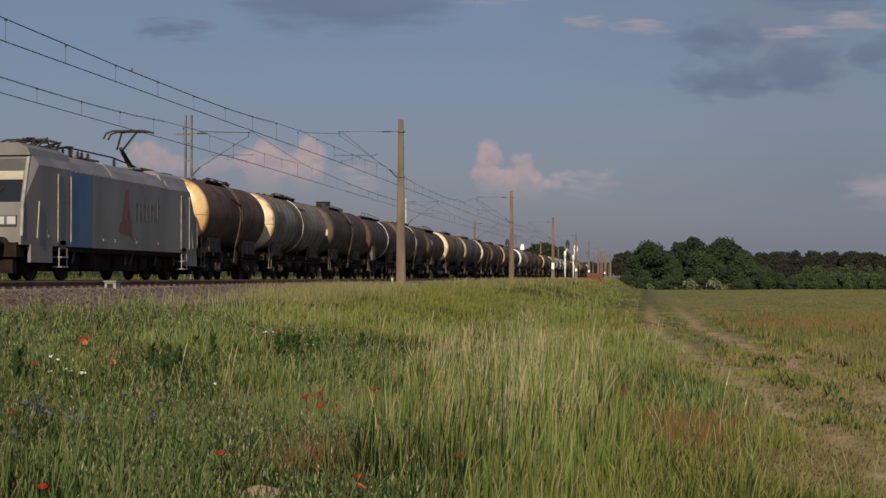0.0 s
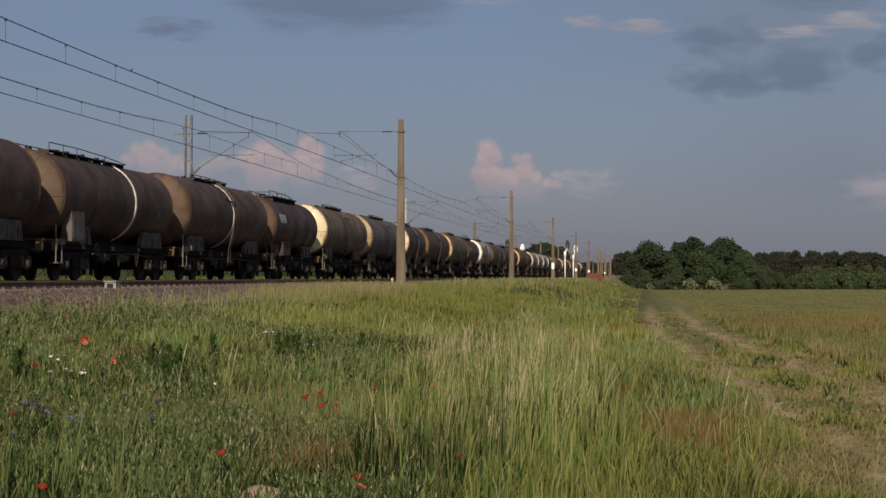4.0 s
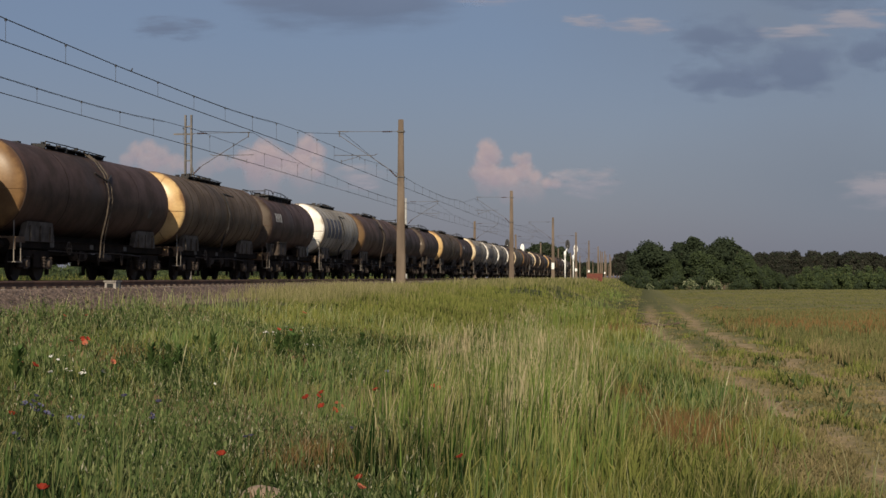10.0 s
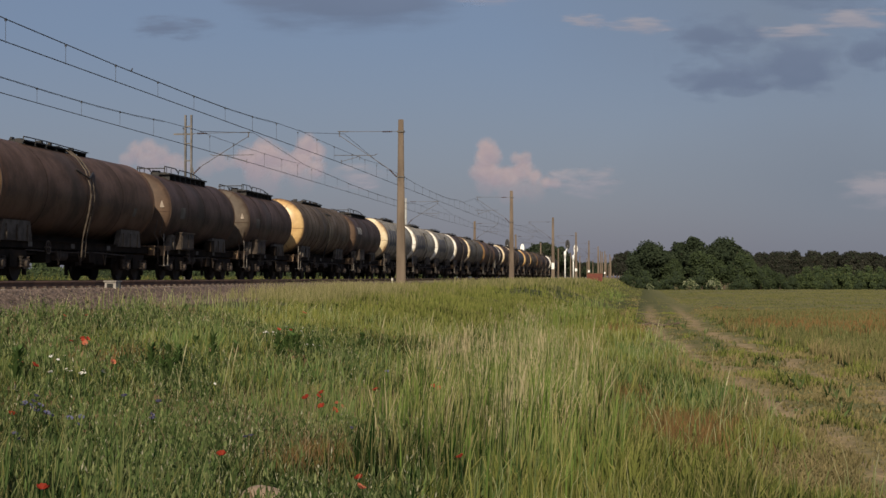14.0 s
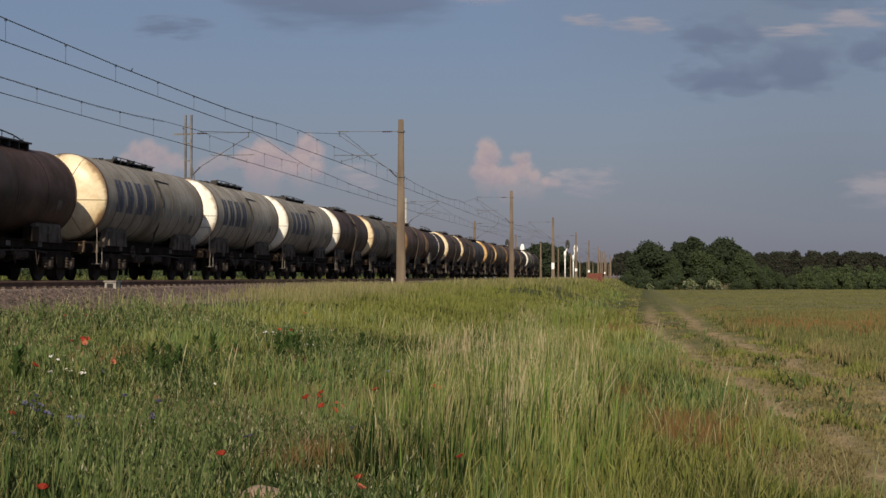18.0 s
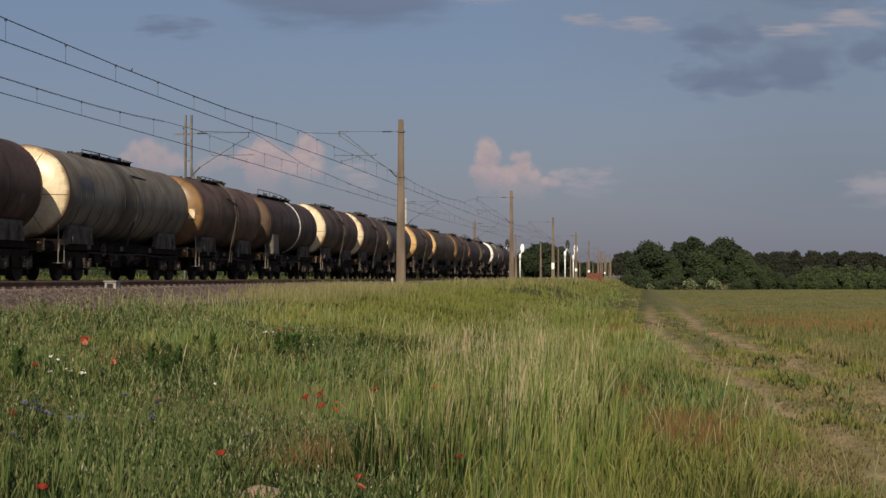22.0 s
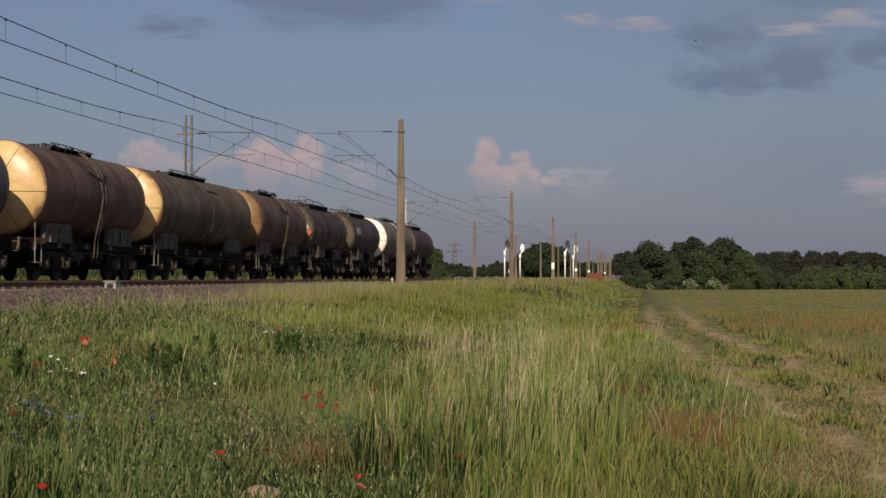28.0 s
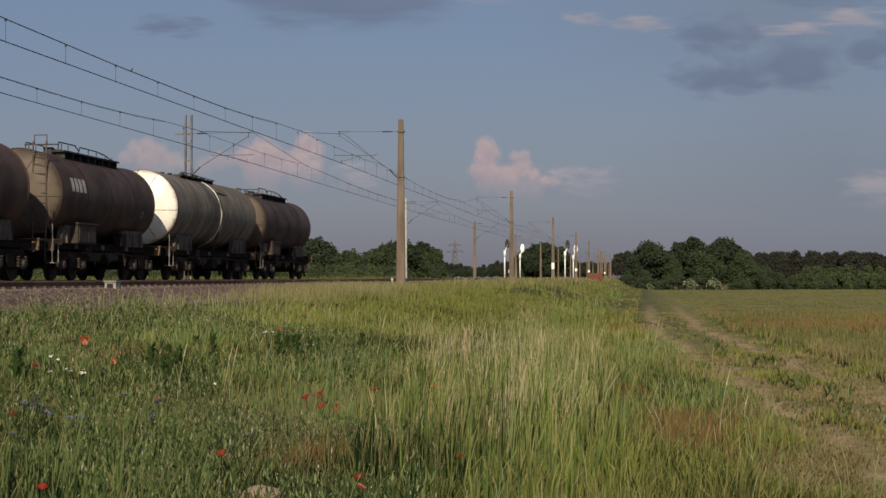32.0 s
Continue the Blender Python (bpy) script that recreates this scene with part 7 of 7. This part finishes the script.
def cloud_material(name, lit, shade, soft, amount, scale, stretch, fill, rough=2.6):
    m = bpy.data.materials.new(name)
    m.use_nodes = True
    n, l = m.node_tree.nodes, m.node_tree.links
    n.remove(n["Principled BSDF"])
    co = n.new("ShaderNodeTexCoord")
    mp = n.new("ShaderNodeMapping")
    mp.inputs["Scale"].default_value = stretch
    tex = n.new("ShaderNodeTexNoise")
    tex.inputs["Scale"].default_value, tex.inputs["Detail"].default_value, tex.inputs["Roughness"].default_value = scale, 6, 0.5
    info = n.new("ShaderNodeObjectInfo")
    add = n.new("ShaderNodeVectorMath")
    l.new(co.outputs["Object"], mp.inputs[0])
    big = n.new("ShaderNodeVectorMath")
    big.operation = "SCALE"
    l.new(info.outputs["Location"], big.inputs[0])
    big.inputs["Scale"].default_value = 0.004
    l.new(mp.outputs[0], add.inputs[0])
    l.new(big.outputs[0], add.inputs[1])
    l.new(add.outputs[0], tex.inputs[0])
    length = n.new("ShaderNodeVectorMath")
    length.operation = "LENGTH"
    l.new(co.outputs["Object"], length.inputs[0])

    def ma(op, a, b):
        k = n.new("ShaderNodeMath")
        k.operation = op
        for i, v in enumerate((a, b)):
            if isinstance(v, (int, float)):
                k.inputs[i].default_value = v
            else:
                l.new(v, k.inputs[i])
        return k.outputs[0]
    body = ma("SUBTRACT", ma("ADD", fill, ma("MULTIPLY", ma("SUBTRACT", tex.outputs[0], 0.5), rough)), length.outputs["Value"])
    dens = n.new("ShaderNodeMapRange")
    dens.interpolation_type = "SMOOTHSTEP"
    dens.inputs[1].default_value, dens.inputs[2].default_value, dens.inputs[4].default_value = 0.0, soft, amount
    l.new(body, dens.inputs[0])
    edge = n.new("ShaderNodeMapRange")
    edge.inputs[1].default_value, edge.inputs[2].default_value = 1.0, 0.8
    l.new(length.outputs["Value"], edge.inputs[0])
    sep = n.new("ShaderNodeSeparateXYZ")
    l.new(co.outputs["Object"], sep.inputs[0])
    tone = n.new("ShaderNodeMapRange")
    tone.inputs[1].default_value, tone.inputs[2].default_value = -0.5, 0.6
    l.new(ma("ADD", sep.outputs[1], ma("MULTIPLY", ma("SUBTRACT", tex.outputs[0], 0.5), 1.6)), tone.inputs[0])
    col = n.new("ShaderNodeMix")
    col.data_type = "RGBA"
    col.inputs[6].default_value, col.inputs[7].default_value = (*shade, 1), (*lit, 1)
    l.new(tone.outputs[0], col.inputs[0])
    em, tr, mx = n.new("ShaderNodeEmission"), n.new("ShaderNodeBsdfTransparent"), n.new("ShaderNodeMixShader")
    l.new(col.outputs[2], em.inputs[0])
    l.new(ma("MULTIPLY", dens.outputs[0], edge.outputs[0]), mx.inputs[0])
    l.new(tr.outputs[0], mx.inputs[1])
    l.new(em.outputs[0], mx.inputs[2])
    l.new(mx.outputs[0], n["Material Output"].inputs[0])
    return m


def puff_material():
    """Sunlit cumulus made of soft round heads: rosy above, melting into the haze below."""
    k = Nodes("pink_lit_cumulus")
    k.n.remove(k.p)
    co, uv = k.n.new("ShaderNodeTexCoord"), k.n.new("ShaderNodeUVMap")
    uv.uv_map = "head"
    u, v, _ = k.split(uv.outputs[0])
    u, v = k.math("SUBTRACT", k.math("MULTIPLY", u, 2.0), 1.0), k.math("SUBTRACT", k.math("MULTIPLY", v, 2.0), 1.0)
    r = k.math("SQRT", k.math("ADD", k.math("MULTIPLY", u, u), k.math("MULTIPLY", v, v)))
    curl, fine = k.noise(co.outputs["Object"], 0.035, 4, 0.6), k.noise(co.outputs["Object"], 0.11, 3, 0.55)
    ragged = k.math("ADD", r, k.math("ADD", k.math("MULTIPLY", k.math("SUBTRACT", curl, 0.5), 0.9), k.math("MULTIPLY", k.math("SUBTRACT", fine, 0.5), 0.5)))
    body = k.range(ragged, 0.92, 0.30)
    body = k.math("MULTIPLY", body, k.range(r, 1.0, 0.72))
    weight = k.n.new("ShaderNodeAttribute")
    weight.attribute_name = "weight"
    body = k.math("MULTIPLY", body, weight.outputs["Fac"])
    lift = k.range(k.math("ADD", v, k.math("MULTIPLY", k.math("SUBTRACT", curl, 0.5), 2.4)), -0.8, 0.8)
    em, tr, mx = k.n.new("ShaderNodeEmission"), k.n.new("ShaderNodeBsdfTransparent"), k.n.new("ShaderNodeMixShader")
    k.l.new(k.mix(lift, (0.36, 0.30, 0.335), (0.50, 0.385, 0.372)), em.inputs[0])
    k.l.new(body, mx.inputs[0])
    k.l.new(tr.outputs[0], mx.inputs[1])
    k.l.new(em.outputs[0], mx.inputs[2])
    k.l.new(mx.outputs[0], k.n["Material Output"].inputs[0])
    return k.m


CLOUD = {"grey": cloud_material("blue_grey_cloud", (0.160, 0.200, 0.290), (0.142, 0.180, 0.265), 0.8, 0.88, 1.4, (1, 1.3, 1), 0.98, 2.0),
         "wisp": cloud_material("pale_lilac_wisp", (0.385, 0.35, 0.375), (0.31, 0.30, 0.35), 0.9, 0.75, 1.4, (1, 1.7, 1), 0.92, 2.2),
         "haze": cloud_material("rosy_evening_haze", (0.196, 0.232, 0.290), (0.190, 0.222, 0.275), 1.3, 0.80, 0.5, (1, 1, 1), 1.0, 1.2)}
cam_pose = pose(*EYE, 90 + TILT, 0, TURN)
drifting = []


def cloud(kind, bx, by, wx, wy, label, dist=3000.0):
    """A cloud centred bx, by thousandths off the view's axis (right, up), wx by wy thousandths in half size."""
    dist -= 30.0 * len(drifting)
    k = dist / 1000
    ob = new("cloud", Shape().add([(-1, -1, 0), (1, -1, 0), (1, 1, 0), (-1, 1, 0)], [(0, 1, 2, 3)]).mesh("cloud", CLOUD[kind]))
    here = cam_pose @ pose(bx * k, by * k, -dist)
    ob.matrix_basis = here
    ob.scale = (wx * k, wy * k, 1)
    tagged(ob, label, "cloud", "evening clouds", "structure")
    drifting.append((ob, here, cam_pose @ pose((bx - 1.3) * k, (by + 2.0) * k, -dist)))


F = 2810.0 / 1000
puffy = puff_material()


def cumulus(heads, label, dist=2700.0):
    """A heaped cloud of round heads (x, y, radius, weight) given in the view's own units, all in one drifting sheet."""
    dist -= 30.0 * len(drifting)
    k = dist / 1000 / F
    mx, my = sum(h[0] for h in heads) / len(heads), sum(h[1] for h in heads) / len(heads)
    me = bpy.data.meshes.new("cloud")
    v, f = [], []
    for i, (x, y, r, weight) in enumerate(heads):
        n = len(v)
        r *= 1.22
        v += [((x - mx + a * r) * k, (my - y + b * r) * k, 0.8 * i) for a, b in ((-1, -1), (1, -1), (1, 1), (-1, 1))]
        f.append((n, n + 1, n + 2, n + 3))
    me.from_pydata(v, [], f)
    uv = me.uv_layers.new(name="head")
    uv.data.foreach_set("uv", [0.0, 0.0, 1.0, 0.0, 1.0, 1.0, 0.0, 1.0] * len(heads))
    me.attributes.new("weight", "FLOAT", "POINT").data.foreach_set("value", [h[3] for h in heads for _ in range(4)])
    me.materials.append(puffy)
    ob = new("cloud", me)
    bx, by = (mx - 784) * k, (441 - my) * k
    here = cam_pose @ pose(bx, by, -dist)
    ob.matrix_basis = here
    tagged(ob, label, "cloud", "evening clouds", "structure")
    drifting.append((ob, here, cam_pose @ pose(bx - 1.3 * dist / 1000, by + 2.0 * dist / 1000, -dist)))


def at_view(x0, y0, x1, y1):
    return ((x0 + x1) / 2 - 784) / F, (441 - (y0 + y1) / 2) / F, (x1 - x0) / 2 / F, (y1 - y0) / 2 / F


PINK = "pinkish sunlit cumulus cloud low in the evening sky"
GREYC = "blue-grey layered evening cloud"
WISP = "pale lilac wisp of evening cloud"
for kind, box, label in (("haze", (1020, 90, 1980, 560), "thin grey veil of evening cloud"), ("haze", (820, -260, 1900, 330), "thin grey veil of evening cloud"), ("wisp", (945, 295, 1030, 345), WISP), ("wisp", (560, 285, 700, 345), WISP), 
                         ("grey", (330, -70, 860, 75), GREYC), ("grey", (210, 25, 400, 80), GREYC), ("grey", (1165, 10, 1370, 115), GREYC), ("grey", (1160, 92, 1390, 190), GREYC), ("grey", (1290, 50, 1540, 185), GREYC), ("grey", (1485, 55, 1620, 135), GREYC), ("grey", (1300, -80, 1660, 32), GREYC),
                         ("wisp", (1045, 22, 1215, 68), WISP), ("wisp", (980, 18, 1085, 60), WISP), ("wisp", (1325, 38, 1490, 78), WISP), ("wisp", (1410, 10, 1620, 68), WISP), ("wisp", (780, -20, 960, 15), WISP), ("wisp", (980, 290, 1120, 360), WISP), ("wisp", (1460, 290, 1660, 380), WISP)):
    cloud(kind, *at_view(*box), label)
for heads in (((905, 332, 34, 0.35), (945, 336, 28, 0.3), (865, 325, 26, 0.4), (845, 308, 17, 0.6), (866, 305, 26, 0.85), (885, 315, 20, 0.7), (908, 316, 22, 0.75), (928, 306, 23, 0.8), (948, 316, 18, 0.7),
               (966, 326, 14, 0.6), (984, 328, 12, 0.4), (915, 284, 15, 0.6), (931, 282, 14, 0.6), (858, 284, 23, 0.85), (876, 280, 17, 0.7), (863, 268, 22, 0.85)),
              ((540, 312, 34, 0.35), (470, 312, 40, 0.35), (415, 290, 16, 0.4), (432, 284, 20, 0.6), (455, 300, 26, 0.6), (498, 300, 28, 0.65), (522, 298, 26, 0.75), (560, 300, 22, 0.7), (450, 282, 27, 0.8),
               (472, 272, 28, 0.85), (492, 280, 24, 0.75), (540, 284, 26, 0.85), (562, 274, 20, 0.8), (545, 260, 23, 0.85)),
              ((290, 302, 30, 0.3), (225, 286, 18, 0.5), (262, 288, 25, 0.6), (312, 292, 20, 0.55), (330, 298, 16, 0.4), (365, 300, 22, 0.35), (392, 292, 20, 0.45), (288, 278, 22, 0.6), (245, 270, 20, 0.65), (268, 264, 18, 0.65))):
    cumulus(heads, PINK)


# ---- insects ----
def insect(name, size, label, mat):
    b = thing(name, cam_pose @ pose(0, 0, -2), label, "insect", "insects in flight")
    part("body", Shape().lathe([(-size, 0.002 * size), (-0.8 * size, 0.25 * size), (-0.3 * size, 0.42 * size), (0.1 * size, 0.36 * size), (0.25 * size, 0.2 * size), (0.5 * size, 0.36 * size), (0.8 * size, 0.22 * size), (size, 0.02 * size)], 0, 0, 14), mat, b, "dark rounded body", True)
    for sx in (-1, 1):
        part("wing", Shape().add([(0, 0.3 * size, 0.3 * size), (sx * 0.6 * size, 0.6 * size, 0.5 * size), (sx * 1.3 * size, 0.1 * size, 0.6 * size), (sx * 0.6 * size, -0.1 * size, 0.45 * size)], [(0, 1, 2, 3)]), wing_mat, b, "thin smoky wing")
    return b


insect_dark = material("dark_insect_hair", (0.018, 0.015, 0.012), (0.03, 0.022, 0.015), 0.8, scale=60, fine=300, bump=0.1)
wing_mat = plain("smoky_insect_wing", (0.06, 0.055, 0.05), 0.3)
# seconds, then thousandths off the view's axis and metres out
FLIGHTS = [("bumblebee", 0.0105, "dark bumblebee flying low over the meadow", [(0, -420, -50, 1.5), (6.7, -420, -50, 1.5), (7.0, -231, -53.5, 1.5), (7.1, -46, -61, 1.5), (7.2, 187, -30, 1.5), (7.5, 600, 40, 1.6), (32, 620, 40, 1.6)]),
           ("fly", 0.003, "tiny dark fly in the air", [(0, 700, -30, 3.0), (8.2, 420, 10, 3.0), (8.9, -13, 79, 3.0), (9.0, -85, 96, 3.0), (9.1, -134, 104, 3.0), (9.6, -420, 130, 3.0), (32, -480, 130, 3.0)]),
           ("fly", 0.0035, "tiny dark fly in the air", [(0, 720, -60, 3.0), (18.5, 480, -40, 3.0), (18.9, 243, 13, 3.0), (19.0, 159, 34.5, 3.0), (19.1, 98, 47, 3.0), (19.5, -60, 200, 3.0), (32, -90, 320, 3.0)]),
           ("fly", 0.003, "tiny dark fly in the air", [(0, 480, 260, 3.0), (27.8, 460, 150, 3.0), (28.0, 159, 131, 3.0), (28.2, -60, 240, 3.0), (32, -80, 300, 3.0)])]
fliers = [(insect(name, size, label, insect_dark), path) for name, size, label, path in FLIGHTS]


# ---- what moves ----
def motions():
    for ob, path in fliers:
        walk(ob, [(t, cam_pose @ pose(bx / 1000 * d, by / 1000 * d, -d, -90, -90, 0)) for t, bx, by, d in path])
    for ob, y in moving:
        walk(ob, [(t, start_at(y - s)) for t, s in RUN])
    for ob, a, b in drifting:
        walk(ob, [(0, a), (32, b)])


motions()
